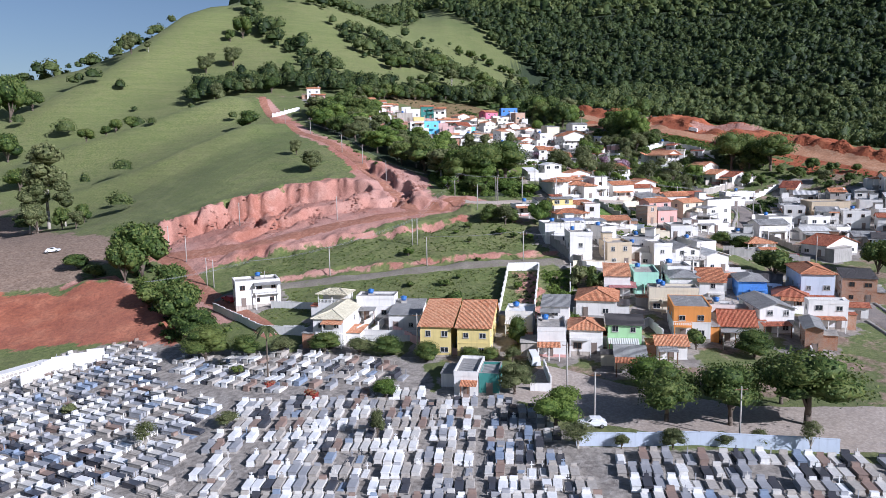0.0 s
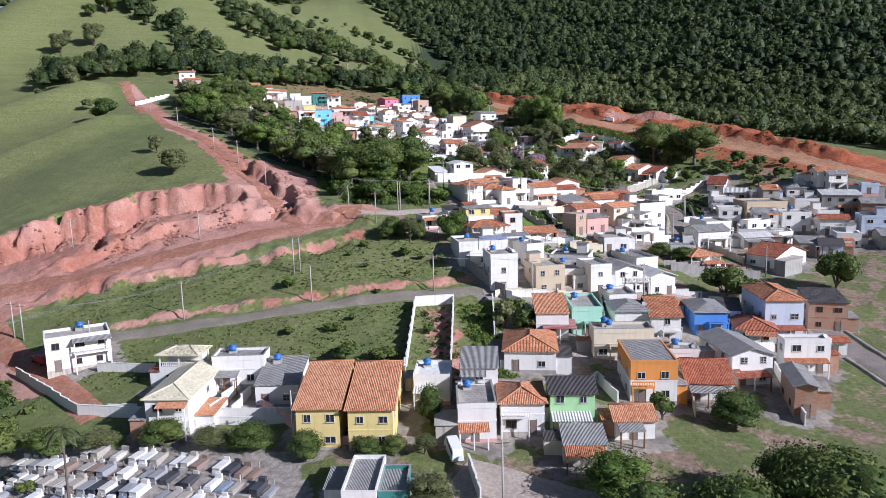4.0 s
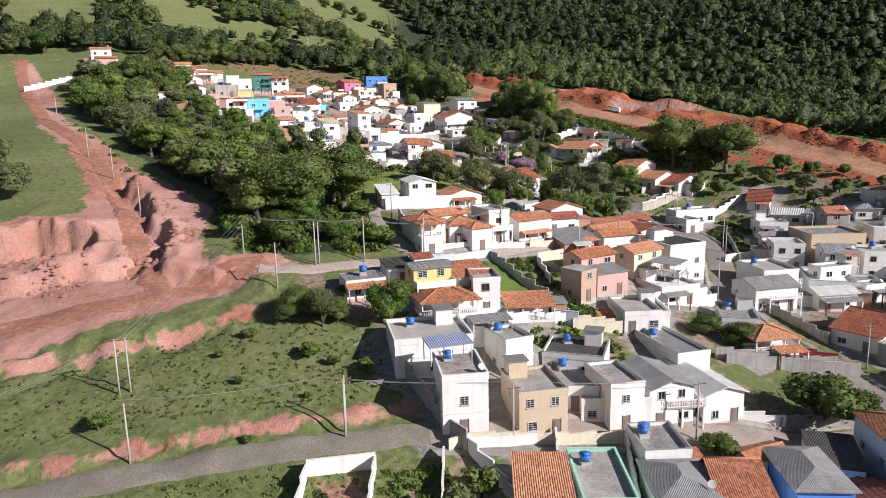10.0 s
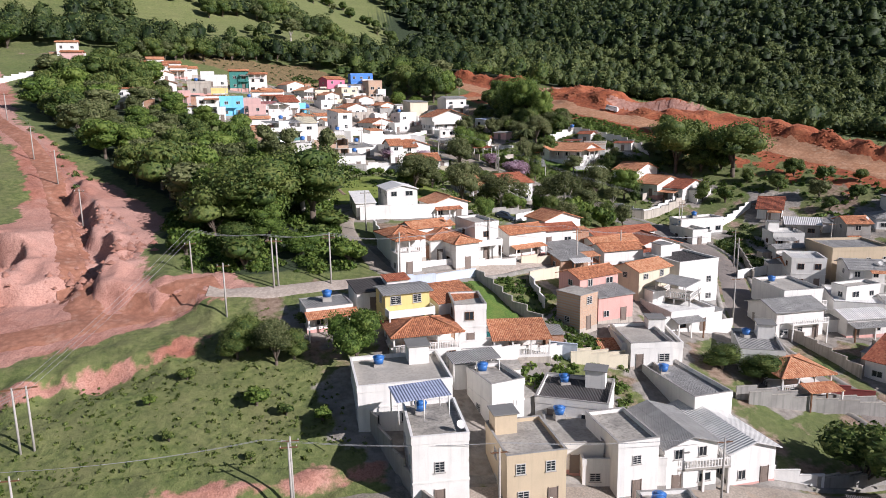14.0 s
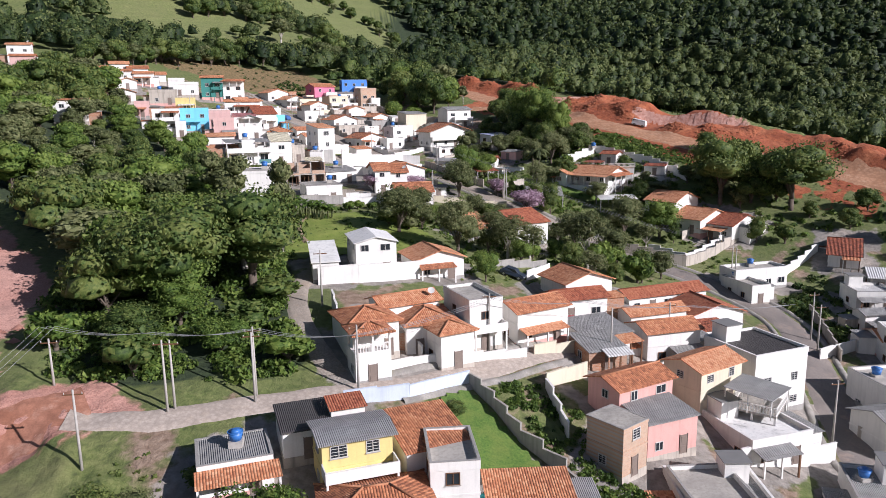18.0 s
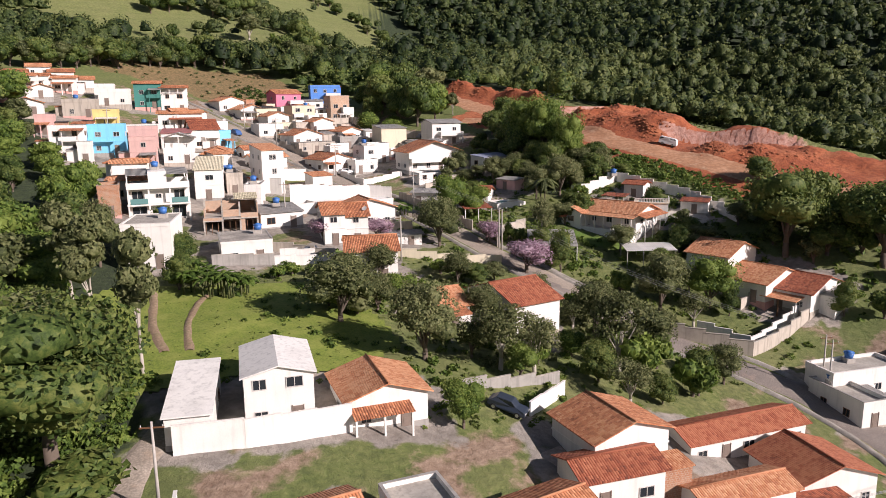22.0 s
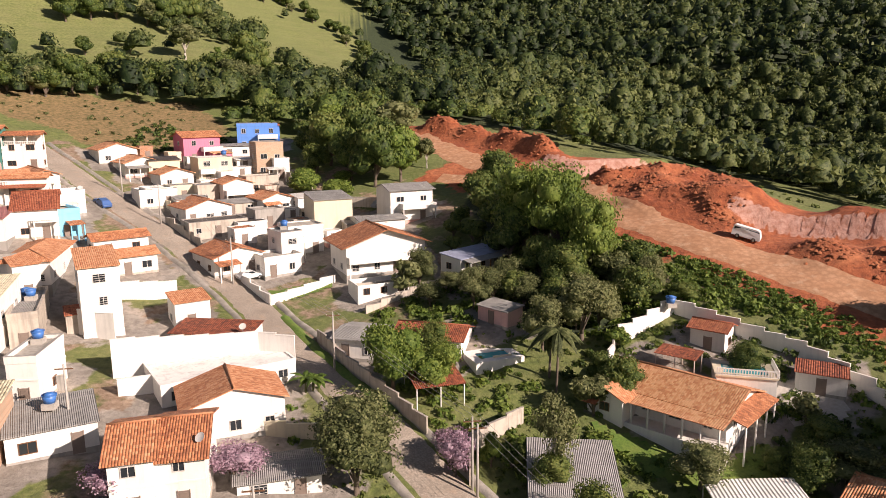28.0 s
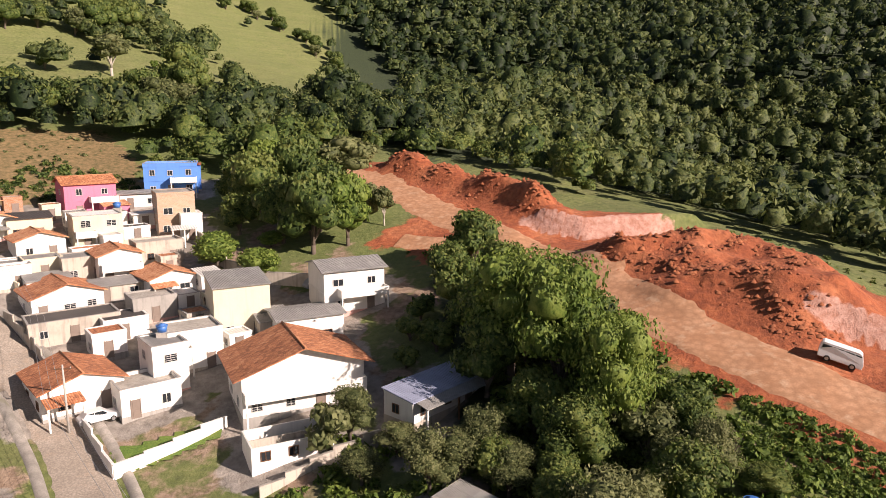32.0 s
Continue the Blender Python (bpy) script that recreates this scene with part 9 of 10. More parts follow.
garden_wall([(32.2, 306.9), (42.0, 303.4)], 1.6, "stain")
garden_wall([(76.9, 181.3), (82.9, 182.1), (90.0, 181.3)], 1.7, "grey")
garden_wall([(76.6, 198.1), (85.3, 197.6), (96.4, 196.5)], 2.0, "grey")
garden_wall([(54.9, 202.5), (63.2, 202.9)], 1.8, "cream")
garden_wall([(33.3, 174.7), (38.1, 175.0), (45.4, 175.7)], 1.3, "white")
garden_wall([(33.0, 336.8), (40.6, 338.8), (48.9, 340.3)], 4.6, "white")
garden_wall([(48.9, 340.3), (53.3, 338.8)], 4.6, "white")
garden_wall([(25.9, 347.6), (30.7, 346.1)], 3.4, "white")
garden_wall([(27.8, 359.1), (35.1, 360.9)], 2.6, "white")
garden_wall([(34.7, 332.7), (38.3, 333.7)], 2.0, "white")
garden_wall([(55.6, 347.8), (59.3, 339.9), (63.7, 332.2), (67.7, 325.2)], 1.8, "stain")
garden_wall([(71.0, 317.6), (71.8, 322.5), (78.5, 327.1)], 2.0, "stain")
garden_wall([(44.2, 326.2), (56.2, 324.9)], 1.6, "cream")
garden_wall([(22.9, 332.5), (29.0, 333.4)], 1.5, "grey")
garden_wall([(79.7, 338.3), (74.9, 337.3)], 1.0, "cream")
garden_wall([(93.6, 338.8), (95.7, 339.3), (102.7, 342.5)], 2.3, "white")
garden_wall([(102.7, 342.5), (106.4, 338.1), (110.4, 333.7), (113.9, 330.4), (116.2, 325.8), (118.7, 320.3)], 2.0, "white")
garden_wall([(93.6, 338.8), (91.0, 335.0)], 1.8, "white")
garden_wall([(24.2, 298.0), (33.0, 299.6)], 1.7, "grey")
garden_wall([(33.0, 299.6), (42.5, 301.5)], 1.5, "white")
for pts, high, tone in UPPER_WALLS:
    garden_wall(pts, high, tone)
garden_wall([(62.2, 355.7), (68.9, 360.0), (77.7, 363.8)], 1.0, "stain")
garden_wall([(39.7, 200.3), (55.8, 204.0)], 1.8, "white")
garden_wall([(55.5, 203.1), (63.1, 203.8)], 1.8, "cream")
garden_wall([(66.7, 202.9), (66.8, 190.7)], 1.8, "grey")
garden_wall([(77.9, 197.1), (87.4, 196.6), (99.0, 194.5)], 2.0, "grey")
garden_wall([(77.7, 181.3), (90.6, 182.0)], 1.7, "grey")
garden_wall([(69.4, 182.7), (77.7, 181.3)], 1.6, "white")
garden_wall([(52.6, 204.4), (55.8, 202.6)], 2.2, "pale")
garden_wall([(74.1, 215.1), (87.5, 218.1)], 2.2, "white")
garden_wall([(94.3, 223.3), (98.5, 215.3), (100.9, 204.9)], 1.8, "stain")
garden_wall([(110.3, 214.5), (108.0, 202.8)], 1.7, "stain")
garden_wall([(92.5, 201.4), (98.1, 198.6)], 1.4, "red")
garden_wall([(126.6, 254.2), (138.1, 252.6)], 2.0, "white")
garden_wall([(-54.8, 165.3), (-39.2, 148.8), (-28.3, 145.0)], 1.7, "white")
garden_wall([(-28.3, 145.0), (-21.9, 143.3), (-5.5, 139.5)], 1.7, "white")
garden_wall([(17.6, 95.8), (31.2, 94.2), (51.3, 90.6)], 1.9, "pale")
garden_wall([(16.8, 123.1), (16.9, 115.1)], 2.0, "white")
garden_wall([(13.4, 114.4), (16.8, 114.1)], 1.4, "white")
garden_wall([(-11.1, 143.4), (-3.3, 133.5)], 1.6, "rose")
garden_wall([(-5.3, 132.6), (9.5, 130.0)], 1.2, "rose")
garden_wall([(-81.2, 132.0), (-79.3, 139.6), (-70.3, 143.2)], 3.0, "white")
garden_wall([(-47.3, 393.0), (-45.9, 371.5)], 1.5, "white")
garden_wall([(-88.5, 376.3), (-77.4, 392.6)], 1.8, "white")


# ---- poles ----
utility_pole(-29.0, 176.5, 7.2)
utility_pole(-4.9, 177.0, 7.2)
utility_pole(19.2, 178.6, 7.2)
utility_pole(-71.2, 195.1, 7)
utility_pole(-83.4, 214.7, 7)
utility_pole(-62.2, 216.5, 7)
utility_pole(-31.8, 210.2, 7)
utility_pole(-20.4, 250.2, 7)
utility_pole(-30.6, 269.7, 7)
utility_pole(-40.2, 284.7, 7)
utility_pole(-58.7, 319.8, 7)
utility_pole(-78.8, 362.3, 7)
utility_pole(-60.4, 178.7, 7)
utility_pole(-58.3, 177.4, 7)
utility_pole(-42.8, 167.0, 7)
utility_pole(9.3, 211.3, 7.5)
utility_pole(2.9, 223.6, 5)
utility_pole(15.2, 218.2, 7.5)
utility_pole(23.4, 219.8, 7.5)
utility_pole(19.1, 177.6, 7.2)
utility_pole(38.7, 175.3, 7.5)
utility_pole(62.9, 177.4, 8)
utility_pole(107.0, 251.2, 8)
utility_pole(89.7, 221.6, 8)
utility_pole(130.7, 253.3, 8)
utility_pole(106.5, 275.3, 7.5)
utility_pole(101.7, 196.6, 7.5)
utility_pole(23.4, 221.0, 7.4)
utility_pole(15.8, 218.7, 7.2)
utility_pole(29.8, 240.8, 7.4)
utility_pole(33.9, 221.4, 7.4)
utility_pole(50.0, 231.2, 7.5)
utility_pole(105.5, 247.3, 7.5)
utility_pole(106.4, 273.8, 7.5)
utility_pole(76.2, 237.8, 7.5)
utility_pole(65.8, 232.0, 7.5)
utility_pole(71.4, 315.9, 7.5)
utility_pole(52.5, 305.4, 7.5)
utility_pole(33.0, 323.6, 7.5)
utility_pole(-10.0, 370.1, 7.5)
utility_pole(41.9, 368.0, 7.5)
utility_pole(57.9, 339.3, 7.5)
utility_pole(71.1, 317.0, 7.5)
utility_pole(16.9, 400.7, 7.5)
utility_pole(26.4, 389.5, 7.5)
utility_pole(19.5, 114.9, 8)
utility_pole(21.5, 102.4, 8)
utility_pole(39.7, 94.4, 8)
utility_pole(-5.8, 132.6, 8)


# ---- water tanks ----
water_tank(-16.6, 154.2, 17.3)
water_tank(-9.3, 151.4, 16.2)
water_tank(14.1, 145.1, 15.9)
water_tank(18.8, 135.9, 15.3)
water_tank(46.7, 154.2, 18.0)
water_tank(44.9, 167.9, 19.8)
water_tank(54.4, 174.2, 19.6)
water_tank(32.2, 183.2, 27.1)
water_tank(28.7, 194.8, 28.2)
water_tank(67.1, 200.2, 22.4)
water_tank(40.8, 193.1, 27.1)
water_tank(85.9, 211.5, 22.7)
water_tank(102.7, 231.3, 25.4)
water_tank(18.5, 351.4, 51.7)
water_tank(30.2, 304.8, 46.2)
water_tank(31.5, 323.4, 47.9)
water_tank(101.6, 341.2, gz(101.6, 341.2) + 2.2)
water_tank(116.4, 231.0, 23.0)
water_tank(51.5, 194.8, 24.2)


# ---- overhead wires ----
cables([(-70, 165, 7), (-48, 174, 7), (-30, 176, 7.2), (-8.2, 188, 7.2), (4, 221, 7.5), (13.8, 220, 7.2), (23.4, 220.6, 7.4), (33.9, 219.5, 7.4), (50, 230, 7.5), (63, 233, 7.5), (79, 238, 7.5), (99.5, 246, 7.5)])
cables([(-5.3, 177.5, 7.2), (17, 178.5, 7.2), (39.5, 176, 7.5), (64, 178, 8)], 0.5, (-0.5, 0.2))
cables([(43, 362, 7.5), (58, 338.6, 7.5), (71, 317.5, 7.5), (82, 297, 7.5), (100, 279, 7.5)], 0.4)
cables([(27, 392, 7.5), (36, 378, 7.5), (43, 362, 7.5)], 0.4)
cables([(-98, 400, 7), (-80, 350, 7), (-60, 312, 7), (-43, 290, 7), (-32, 269.5, 7), (-20, 250, 7), (-6, 226, 6)], 0.4, (0.0, 0.4))


def twin_pole(x, y, high):
    thing = tagged(new("twin_pole"), "pair of slender concrete poles joined by a crossbeam in the pasture", "utility pole", "utility poles")
    thing.matrix_basis = pose(x, y, gz(x, y), 0, 0, 12)
    for s in (-0.65, 0.65):
        bm = bmesh.new()
        pipe(bm, (s, 0, -0.8), (s, 0, high), 0.14, 0.1, 10)
        part("shaft", bm, M_CONC, thing)
    bm = bmesh.new()
    box(bm, -1.7, -0.07, high - 0.25, 1.7, 0.07, high - 0.1)
    part("crossbeam", bm, M_WOOD, thing)


twin_pole(-8.3, 189.0, 7.2)

# ---- vehicles ----
vehicle("van", "white passenger van parked on the red dirt road", 122.0, 359.3, -38, (0.8, 0.8, 0.8), VAN_SIDE, VAN_GLASS, 4.36, 1.74, (-1.2, 1.25), 0.33)
vehicle("car", "dark blue hatchback parked on a cobbled drive", 59.2, 258.2, -30, (0.03, 0.04, 0.06), CAR_SIDE, CAR_GLASS, 4.1, 1.7, (-1.3, 1.25))
vehicle("van", "white delivery van parked beside the square", 15.4, 126.3, 95, (0.78, 0.78, 0.78), VAN_SIDE, VAN_GLASS, 4.36, 1.74, (-1.2, 1.25), 0.33)
vehicle("car", "white hatchback parked under a round tree", 21.0, 101.6, 178, (0.78, 0.78, 0.78), CAR_SIDE, CAR_GLASS, 4.1, 1.7, (-1.3, 1.25))
vehicle("car", "red hatchback beside the dirt road", -52.0, 168.5, 140, (0.4, 0.03, 0.04), CAR_SIDE, CAR_GLASS, 4.1, 1.7, (-1.3, 1.25))
vehicle("car", "silver saloon parked in a tiled carport", 44.2, 370.2, 30, (0.6, 0.6, 0.6), CAR_SIDE, CAR_GLASS, 4.1, 1.7, (-1.3, 1.25))
vehicle("car", "grey car parked in the shade of a wall", 66.8, 398.5, 30, (0.25, 0.26, 0.28), CAR_SIDE, CAR_GLASS, 4.1, 1.7, (-1.3, 1.25))
vehicle("car", "white car parked in the works yard", -118.0, 214.0, 10, (0.75, 0.75, 0.75), CAR_SIDE, CAR_GLASS, 4.1, 1.7, (-1.3, 1.25))

vehicle("car", "blue hatchback parked on the cobbled main street", 15.0, 394.6, 132, (0.05, 0.12, 0.3), CAR_SIDE, CAR_GLASS, 4.1, 1.7, (-1.3, 1.25))
vehicle("car", "dark saloon parked behind a hedge wall", 38.5, 305.5, 10, (0.06, 0.07, 0.09), CAR_SIDE, CAR_GLASS, 4.1, 1.7, (-1.3, 1.25))
vehicle("car", "red hatchback parked in a forecourt", 64.0, 241.5, 100, (0.35, 0.03, 0.03), CAR_SIDE, CAR_GLASS, 4.1, 1.7, (-1.3, 1.25))

# ---- on the roofs ----
for p in ROOF_TANKS:
    water_tank(p.x, p.y, p.z)
DISH = []


def dish(p, turn):
    if not DISH:
        bm = bmesh.new()
        rings = []
        for k in range(4):
            r = 0.45 * k / 3
            rings.append([bm.verts.new((r * math.cos(6.2832 * i / 14), r * math.sin(6.2832 * i / 14), 0.3 * r * r)) for i in range(14)] if k else [bm.verts.new((0, 0, 0))])
        for i in range(14):
            bm.faces.new((rings[0][0], rings[1][i], rings[1][(i + 1) % 14]))
            for k in (1, 2):
                bm.faces.new((rings[k][i], rings[k + 1][i], rings[k + 1][(i + 1) % 14], rings[k][(i + 1) % 14]))
        bmesh.ops.transform(bm, matrix=pose(0, 0, 0.75, 45), verts=bm.verts)
        a = bpy.data.meshes.new("reflector")
        bm.to_mesh(a)
        bm.free()
        a.materials.append(M_FRAME)
        bm = bmesh.new()
        pipe(bm, (0, 0, -0.5), (0, 0.04, 0.72), 0.035, sides=6)
        c = bpy.data.meshes.new("mast")
        bm.to_mesh(c)
        bm.free()
        c.materials.append(M_STEEL)
        DISH.extend((("reflector", a), ("mast", c)))
    thing = tagged(new("satellite_dish"), "round grey mesh satellite dish on a short roof mast", "satellite dish", "satellite dishes")
    thing.matrix_basis = pose(*p, 0, 0, turn)
    for name, me in DISH:
        new(name, me).parent = thing


for k, p in enumerate(ROOF_DISHES):
    dish(p, (k * 47) % 80 - 40)

# ---- gardens ----
flat_patch("lawn", "mown green lawn behind garden walls", "lawn", [(42.6, 221.4), (45.8, 223), (48.0, 219), (49.6, 214.6), (51.6, 210.6), (45.9, 208.6), (43.8, 212)], M_LAWN, 0.16)
flat_patch("lawn", "striped green lawn beside a white house", "lawn", [(46.8, 365), (57.2, 369.4), (57.4, 366), (49, 360.8)], M_LAWN, 0.16)
flat_patch("meadow", "bright green grass slope with trodden paths", "meadow", [(4, 276), (14, 288), (24, 289), (38, 291), (46, 284), (50, 271), (44, 263), (32, 262), (24, 258), (12, 262)], grass_material("bright_grass", (0.09, 0.14, 0.018), (0.2, 0.25, 0.035), (0.25, 0.27, 0.06)), 0.18)
ribbon("path_meadow", [(18.2, 287), (19.2, 284.5), (21.3, 275), (24.3, 267.5)], 1.5, M_PATH, "trodden earth path through grass", "path", 0.3, ragged=0.4, across=3)
ribbon("path_garden", [(26, 286), (25.1, 282.2), (25.2, 275.0), (26.8, 267.8)], 1.3, M_PATH, "trodden earth path up the grass slope", "path", 0.3, ragged=0.4, across=3)
flat_patch("lawn", "garden lawn round a tiled villa", "lawn", [(86, 326), (90.5, 322.5), (95.5, 318), (103, 320.5), (107, 318), (104, 314), (96, 314.5), (90, 317.5), (84.5, 322)], M_LAWN, 0.16)
flat_patch("lawn", "small lawn behind a garden wall", "lawn", [(34, 301.5), (42, 303), (43.5, 308), (36, 307.5)], M_LAWN, 0.16)
flat_patch("ramp", "grey cement ramp beside the raised pool", "ramp", [(107.5, 327.5), (107.2, 322), (113, 321), (115, 324.5), (111, 328)], M_CONC, 0.2)
ribbon("verge", [(50.6, 356), (54.8, 346.8), (58.4, 340), (61.2, 335), (64.6, 329.2)], 1.5, M_LAWN, "narrow grass verge between street and wall", "verge", 0.34, ragged=0.4, across=3)
pool(42.5, 205.3, 5.0, 2.4, 12, "small turquoise swimming pool with a white deck")
pool(77.5, 339.2, 4.2, 2.2, 15, "small garden pool with a stone deck")

undergrowth("undergrowth", "tangle of garden bushes between the street and the ridge", [(62, 352), (70, 362), (80, 366), (88, 372), (100, 376), (112, 352), (118, 338), (104, 342), (92, 340), (80, 346), (70, 350)], 900, 2.0, "fresh", 31)
undergrowth("undergrowth", "overgrown gardens among the trees", [(72, 276), (60, 268), (52, 272), (54, 290), (60, 300), (78, 300), (92, 292), (90, 282)], 380, 1.6, "olive", 32)
undergrowth("undergrowth", "scrub on the bank below the red road", [(100, 346), (100, 360), (104, 374), (96, 386), (86, 398), (80, 404), (82, 412), (88, 402), (104, 384), (112, 364), (122, 344), (136, 328), (128, 322), (112, 340)], 700, 1.5, "fresh", 33)
undergrowth("undergrowth", "dense green weeds in an empty lot", [(22.5, 172), (30, 172), (30, 146), (24, 146)], 420, 1.1, "fresh", 34)
undergrowth("undergrowth", "tangled weeds and bushes between garden walls", [(48.6, 223.6), (53.5, 226), (58.6, 221.2), (57.6, 216.4), (63, 207.6), (61.8, 205.4), (55.8, 205), (54.6, 210.6), (51.2, 215.5)], 420, 1.2, "fresh", 55, 60)
undergrowth("undergrowth", "bushes among terrace houses", [(46, 198), (52, 208), (56, 212), (62, 206), (66, 200), (58, 192), (50, 192)], 260, 1.5, "fresh", 35)
undergrowth("undergrowth", "dark scrub beside the climbing street", [(108, 250), (112, 270), (124, 276), (134, 262), (122, 248)], 220, 2.2, "deep", 36)
undergrowth("undergrowth", "thick bushes along the dirt road by the cemetery", [(-92, 206), (-84, 208), (-60, 172), (-46, 150), (-60, 150), (-74, 172)], 320, 3.0, "deep", 37)
undergrowth("undergrowth", "weeds in a red earth plot", [(14.5, 145), (21, 145), (22, 170), (16, 170)], 60, 1.1, "olive", 38)
undergrowth("undergrowth", "hedge bushes along the upper dirt track", [(-64, 322), (-34, 278), (-24, 260), (-21, 262), (-30, 282), (-60, 326)], 160, 1.6, "deep", 39)
undergrowth("undergrowth", "low green scrub on the slope below the ridge", SLOPE, 900, 1.5, "fresh", 45, 14)
undergrowth("weeds", "green weeds over the red bank", [(106, 362), (112, 350), (124, 334), (140, 318), (160, 300), (175, 290), (168, 280), (146, 292), (122, 320), (104, 344)], 1500, 0.9, "fresh", 46, 24)
undergrowth("undergrowth", "dense bright bushes on the bank below the grove", [(-3, 232), (6, 221.5), (20, 223), (29.5, 226), (29, 240), (25, 262), (2, 262), (-6, 256)], 480, 2.6, "fresh", 47, 120)
undergrowth("undergrowth", "garden shrubs round the villa and its walls", [(84, 332), (95, 324), (106, 318), (120, 310), (128, 322), (112, 338), (104, 344), (92, 342)], 420, 1.7, "deep", 48)
undergrowth("undergrowth", "garden shrubs beside the street", [(60, 340), (70, 345), (80, 336), (92, 312), (86, 304), (72, 322)], 420, 1.8, "fresh", 49)
undergrowth("weeds", "rough tussocks over the green field", [(-50, 150), (-42, 170), (-10, 172), (20, 174), (22, 148), (-4, 156), (-28, 158)], 2000, 0.5, "grassy", 40, 8)
undergrowth("weeds", "rough tussocks on the grassy bank", [(-56, 180), (-48, 192), (-20, 195), (6, 204), (14, 214), (26, 190), (27, 184), (0, 182), (-30, 180)], 2600, 0.5, "grassy", 41, 8)
undergrowth("weeds", "tufts over the bright meadow", [(4, 276), (14, 288), (24, 289), (38, 291), (46, 284), (50, 271), (44, 263), (32, 262), (24, 258), (12, 262)], 1200, 0.45, "grassy", 42, 8)
undergrowth("undergrowth", "scrub on the tan hillside field", TAN_FIELD, 260, 1.2, "olive", 44, 18)
undergrowth("undergrowth", "thick scrub on the edge of the tan field", [(4, 432), (12, 456), (30, 444), (34, 436), (26, 431)], 220, 1.7, "deep", 45, 30)

M_RUST = road_material("crumbled_red_earth", (0.34, 0.1, 0.04), (0.5, 0.17, 0.07), 0.3, (0.42, 0.13, 0.05))
M_PINK = road_material("crumbled_pink_earth", (0.36, 0.16, 0.11), (0.52, 0.27, 0.2), 0.3, (0.42, 0.2, 0.14))
earth_clods("earth_clods", "crumbled clods of red earth on the spoil heaps", [(84, 446, 5), (92, 437, 6), (99, 427, 6), (105, 416, 5), (110, 390, 6), (116, 382, 7), (121, 374, 6), (122, 366, 4), (119, 392, 6), (128, 388, 7), (131, 378, 7), (130, 351, 5), (137, 346, 6), (146, 341, 6), (160, 316, 5), (167, 304, 6), (175, 292, 6)], 120, 51, M_RUST, 0.24)
earth_clods("earth_clods", "fallen lumps of pink earth below the cliff", [(-80, 216, 5), (-71, 222, 5), (-62, 224, 6), (-54, 226, 6), (-46, 231, 6), (-37, 232, 6), (-28, 229, 6), (-50, 211, 5), (-38, 216, 5), (-26, 220, 5), (-14, 226, 4), (-10, 232, 5), (-18, 246, 5)], 110, 52, M_PINK, 0.35)
undergrowth("weeds", "band of green weeds on the red bank below the new road", [(102, 360), (108, 352), (114, 342), (121, 333), (130, 324), (136, 318), (132, 314), (124, 323), (114, 335), (106, 345), (101, 352)], 700, 1.3, "fresh", 53, 44)
undergrowth("weeds", "thick band of green weeds along the foot of the new road", [(110, 357), (115, 350), (119, 343), (122, 336), (125, 332), (122, 327), (119, 332), (115, 337), (110, 342), (105, 349)], 2600, 0.8, "fresh", 63, 34)
undergrowth("undergrowth", "weeds and bushes in the green lots between houses", GREEN_LOTS, 1100, 1.3, "fresh", 71, 40)
undergrowth("weeds", "long grass in the green lots between houses", GREEN_LOTS, 3200, 0.7, "grassy", 72, 10)
undergrowth("weeds", "grass along the crest behind the spoil heaps", [(127, 411), (137, 403), (140, 390), (140, 376), (144, 366), (153, 352), (163, 338), (173, 324), (184, 306), (190, 310), (178, 330), (160, 356), (146, 376), (146, 396), (134, 412)], 700, 1.2, "grassy", 54, 12)

# ---- cemetery ----
STONES = [plain("white_marble", (0.78, 0.77, 0.74), 0.45, 0.0, 0.25), plain("pale_stone", (0.6, 0.57, 0.52), 0.7, 0.0, 0.4), plain("grey_granite", (0.33, 0.33, 0.34), 0.4, 0.0, 0.3), plain("dark_granite", (0.07, 0.07, 0.08), 0.25, 0.0, 0.2),
          plain("brown_stone", (0.28, 0.2, 0.16), 0.6, 0.0, 0.3), plain("blue_grey_tile", (0.25, 0.3, 0.38), 0.35, 0.0, 0.3), plain("worn_cement", (0.42, 0.38, 0.33), 0.9, 0.0, 0.6), plain("whitewashed_cement", (0.74, 0.72, 0.68), 0.85, 0.0, 0.5)]
STONE_SAYS = ["white marble", "pale stone", "grey granite", "dark granite", "brown stone", "blue-grey tiled", "worn cement", "whitewashed"]
SHARE = [0, 0, 1, 1, 1, 2, 2, 2, 3, 3, 4, 5, 6, 6, 6, 7]


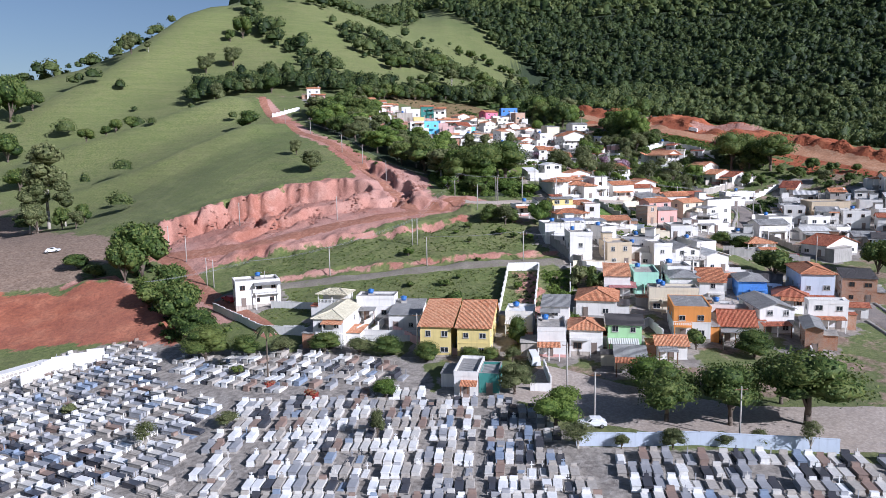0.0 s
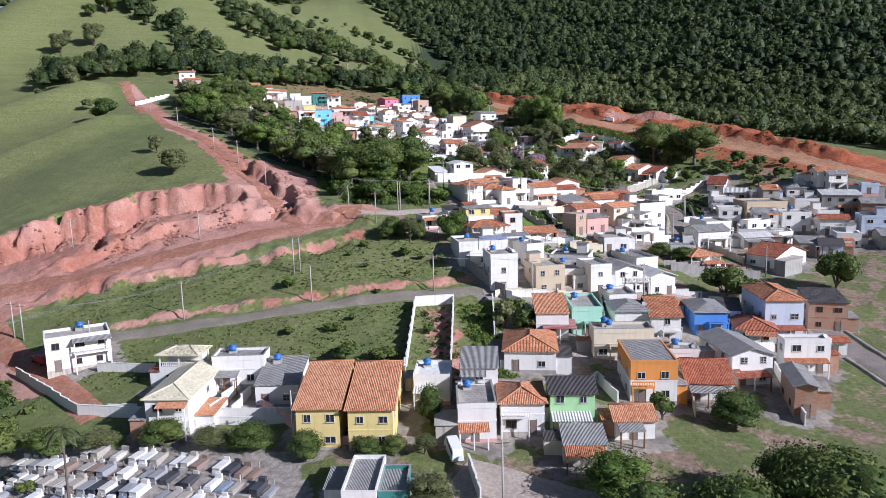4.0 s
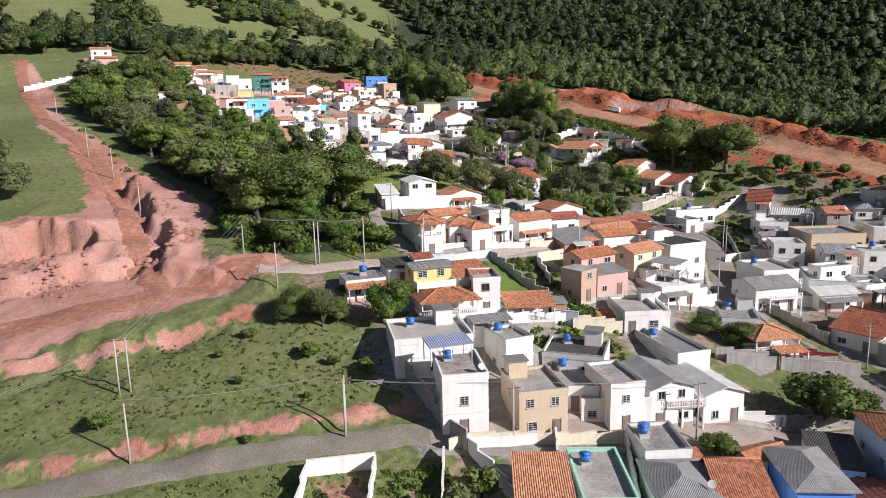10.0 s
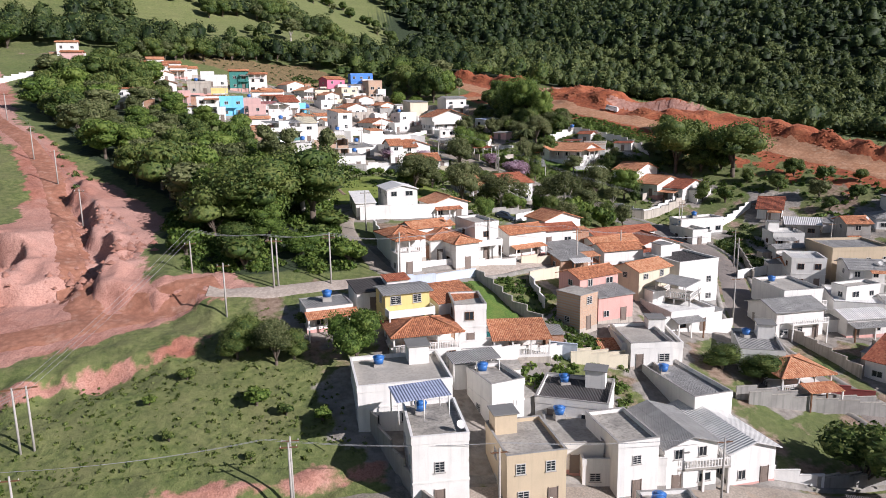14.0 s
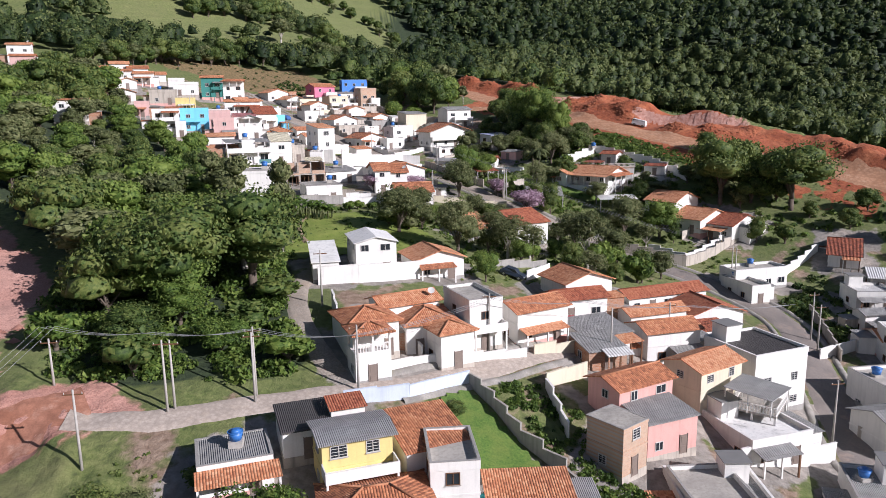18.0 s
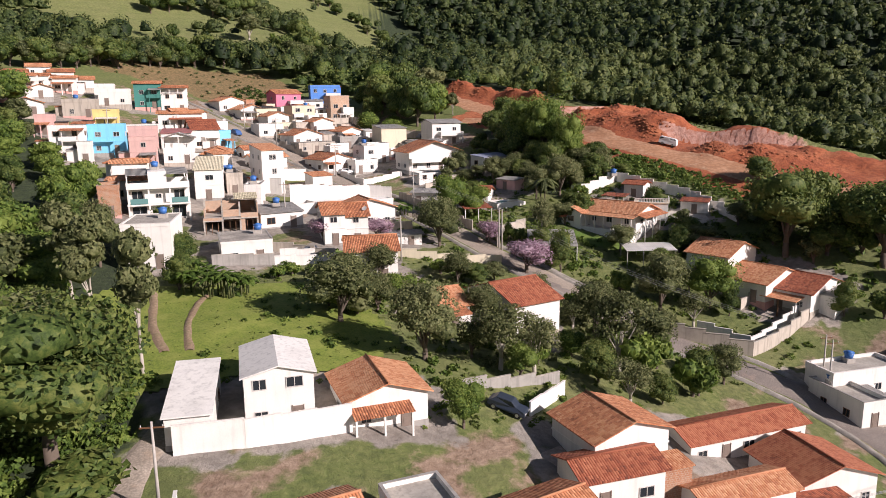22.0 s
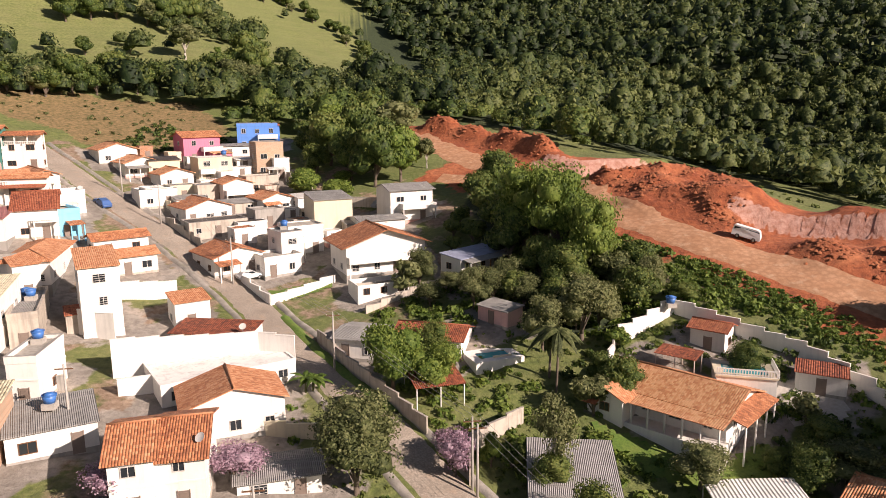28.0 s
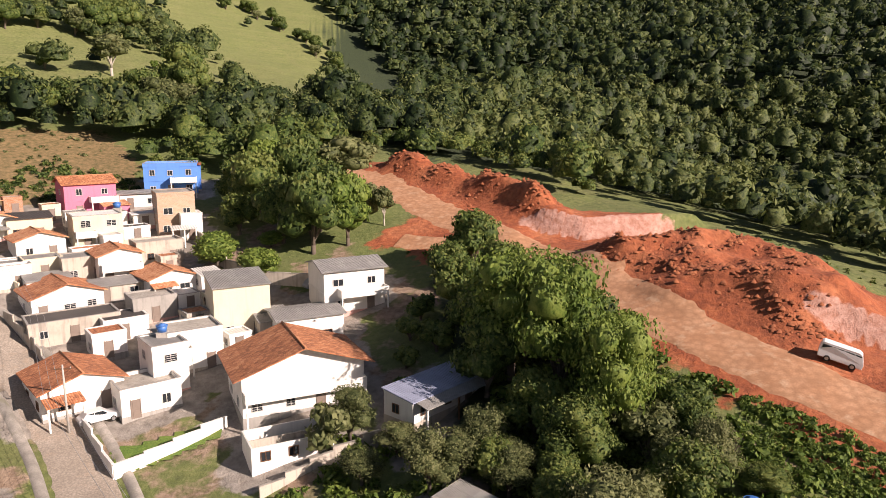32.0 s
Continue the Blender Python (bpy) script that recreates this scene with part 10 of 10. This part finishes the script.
def tomb_boxes(shape):
    """Boxes (part, six bounds) of one tomb; its head lies at +y."""
    w, l = 0.52, 1.3
    out = [("plinth", (-w - 0.08, -l - 0.08, -0.5, w + 0.08, l + 0.08, 0.16))]
    if shape == 0:
        out += [("body", (-w, -l, 0.16, w, l, 0.5)), ("slab", (-w - 0.06, -l - 0.06, 0.5, w + 0.06, l + 0.06, 0.58)), ("headstone", (-w * 0.8, l - 0.2, 0.58, w * 0.8, l, 1.0))]
    elif shape == 1:
        out += [("body", (-w, -l, 0.16, w, l, 0.62)), ("slab", (-w - 0.05, -l - 0.05, 0.62, w + 0.05, l + 0.05, 0.7)), ("headstone", (-w * 0.55, l - 0.35, 0.7, w * 0.55, l - 0.05, 1.15)), ("cross", (-0.05, l - 0.23, 1.15, 0.05, l - 0.15, 1.6))]
    elif shape == 2:
        out += [("body", (-w, -l, 0.16, w, l, 0.4)), ("slab", (-w * 0.75, -l * 0.85, 0.4, w * 0.75, l * 0.7, 0.5)), ("headstone", (-w, l - 0.28, 0.4, w, l, 1.0))]
    elif shape == 3:
        out += [("body", (-w, -l, 0.16, w, l, 0.75)), ("slab", (-w - 0.07, -l - 0.07, 0.75, w + 0.07, l + 0.07, 0.83)), ("headstone", (-w * 0.9, l - 0.5, 0.83, w * 0.9, l, 1.3))]
    else:
        out += [("slab", (-w * 0.8, -l * 0.9, 0.16, w * 0.8, l * 0.9, 0.26)), ("cross", (-0.06, l - 0.16, 0.16, 0.06, l - 0.04, 1.2))]
    return out


TOMBS = {}


def tomb(x, y, turn, shape, stone, other):
    key = shape, stone, other
    if key in TOMBS:
        ob = copy_thing(TOMBS[key], pose(x, y, gz(x, y), 0, 0, turn))
        return ob
    thing = tagged(new("tomb"), f"{STONE_SAYS[stone]} raised tomb with a {STONE_SAYS[other]} headstone", "tomb", "tombs of the cemetery")
    thing.matrix_basis = pose(x, y, gz(x, y), 0, 0, turn)
    for name, b in tomb_boxes(shape):
        bm = bmesh.new()
        box(bm, *b)
        if name in ("slab", "headstone"):
            bmesh.ops.bevel(bm, geom=list(bm.edges), offset=0.03, segments=1, affect="EDGES")
        if name == "cross":
            mid = (b[2] + b[5]) / 2 + 0.1
            box(bm, b[0] - 0.17, b[1], mid - 0.05, b[3] + 0.17, b[4], mid + 0.05)
        part(name, bm, STONES[6 if name == "plinth" and stone != 0 else other if name in ("headstone", "cross") else stone], thing)
    TOMBS[key] = thing
    return thing


rnd = random.Random(5)
plots = []


def rows_of_tombs(outline, centre, turn, step, pitch, gap, drop=0.06):
    """Rows of plots inside an outline; a row runs along the turned x axis."""
    c, s = math.cos(radians(turn)), math.sin(radians(turn))
    for j in range(-60, 61):
        shift = rnd.uniform(0, step)
        for i in range(-90, 91):
            u, v = i * step + shift, j * pitch
            x, y = centre[0] + c * u - s * v, centre[1] + s * u + c * v
            if abs(i) % 13 == 12 and gap:
                continue
            if not (-100 < x < 75 and 70 < y < 152) or float(inside(np.array(x), np.array(y), outline)) < 0.8 or rnd.random() < drop:
                continue
            plots.append((x + rnd.uniform(-0.06, 0.06), y + rnd.uniform(-0.2, 0.2), turn + rnd.uniform(-2, 2)))


rows_of_tombs([(-30, 76), (-36, 95), (-36, 118), (-5, 116), (10, 111), (16, 104), (17, 95), (19, 78)], (-12, 101.1), -5, 1.36, 3.6, True, 0.12)
rows_of_tombs([(-37, 119), (-52, 130), (-56, 142), (-36, 139), (-8, 130), (-5, 118)], (-30, 128), -24, 1.6, 3.5, True, 0.12)
rows_of_tombs([(-31, 76), (-38, 96), (-38, 118), (-54, 129), (-58, 142), (-64, 151), (-80, 148), (-88, 134), (-98, 110), (-100, 78)], (-60, 112), 64, 1.55, 3.6, False, 0.12)
rows_of_tombs([(20.5, 94), (48, 90.5), (72, 86), (72, 74), (22, 76)], (35, 86), -7, 1.5, 3.5, True, 0.12)
plots.sort(key=lambda p: (p[0] + 8) ** 2 * 0.6 + (p[1] - 98) ** 2)
for x, y, turn in plots[:300]:
    stone = rnd.choice(SHARE)
    tomb(x, y, turn + (180 if rnd.random() < 0.1 else 0), rnd.choice([0, 0, 1, 2, 3, 4, 0, 3]), stone, stone if rnd.random() < 0.55 else rnd.choice(SHARE))
vs, fs, mats = [], [], []
for x, y, turn in plots[300:]:
    stone = rnd.choice(SHARE)
    other = stone if rnd.random() < 0.6 else rnd.choice(SHARE)
    z = gz(x, y)
    c, s = math.cos(radians(turn)), math.sin(radians(turn))
    for name, (x0, y0, z0, x1, y1, z1) in tomb_boxes(rnd.choice([0, 0, 1, 2, 3, 4, 0, 3])):
        k = len(vs)
        for zz in (z0, z1):
            for px, py in ((x0, y0), (x1, y0), (x1, y1), (x0, y1)):
                vs.append((x + c * px - s * py, y + s * px + c * py, z + zz))
        for f in ((4, 5, 6, 7), (0, 1, 5, 4), (1, 2, 6, 5), (2, 3, 7, 6), (3, 0, 4, 7)):
            fs.append([k + q for q in f])
            mats.append(other if name in ("headstone", "cross") else stone)
me = bpy.data.meshes.new("tombs")
me.from_pydata(vs, [], fs)
for q in STONES:
    me.materials.append(q)
me.polygons.foreach_set("material_index", mats)
tagged(new("tombs", me), "crowded rows of raised stone tombs in the cemetery", "tombs", kind="stuff")


def niche_wall(a, b, high):
    """A long white wall of burial niches."""
    thing = tagged(new("niche_wall"), "long white wall of square burial niches", "niche wall")
    n = math.dist(a, b)
    turn = math.degrees(math.atan2(b[1] - a[1], b[0] - a[0]))
    z = min(gz(*a), gz(*b))
    thing.matrix_basis = pose(a[0], a[1], z, 0, 0, turn)
    bm = bmesh.new()
    box(bm, 0, 0, -1.0, n, 2.2, high)
    part("block", bm, WALLS["white"], thing)
    bm = bmesh.new()
    box(bm, -0.2, -0.3, high, n + 0.2, 2.4, high + 0.15)
    part("roof_slab", bm, WALLS["white"], thing)
    bm = bmesh.new()
    box(bm, 0, 0, 0, 0.62, 0.05, 0.52)
    me = bpy.data.meshes.new("niche")
    bm.to_mesh(me)
    bm.free()
    me.materials.append(STONES[6])
    for i in range(int(n / 0.85)):
        for j in range(3):
            ob = new("niche", me)
            ob.parent, ob.matrix_basis = thing, pose(0.12 + i * 0.85, -0.04, 0.5 + j * 0.8)


niche_wall((-92, 128), (-80.5, 150), 3.0)
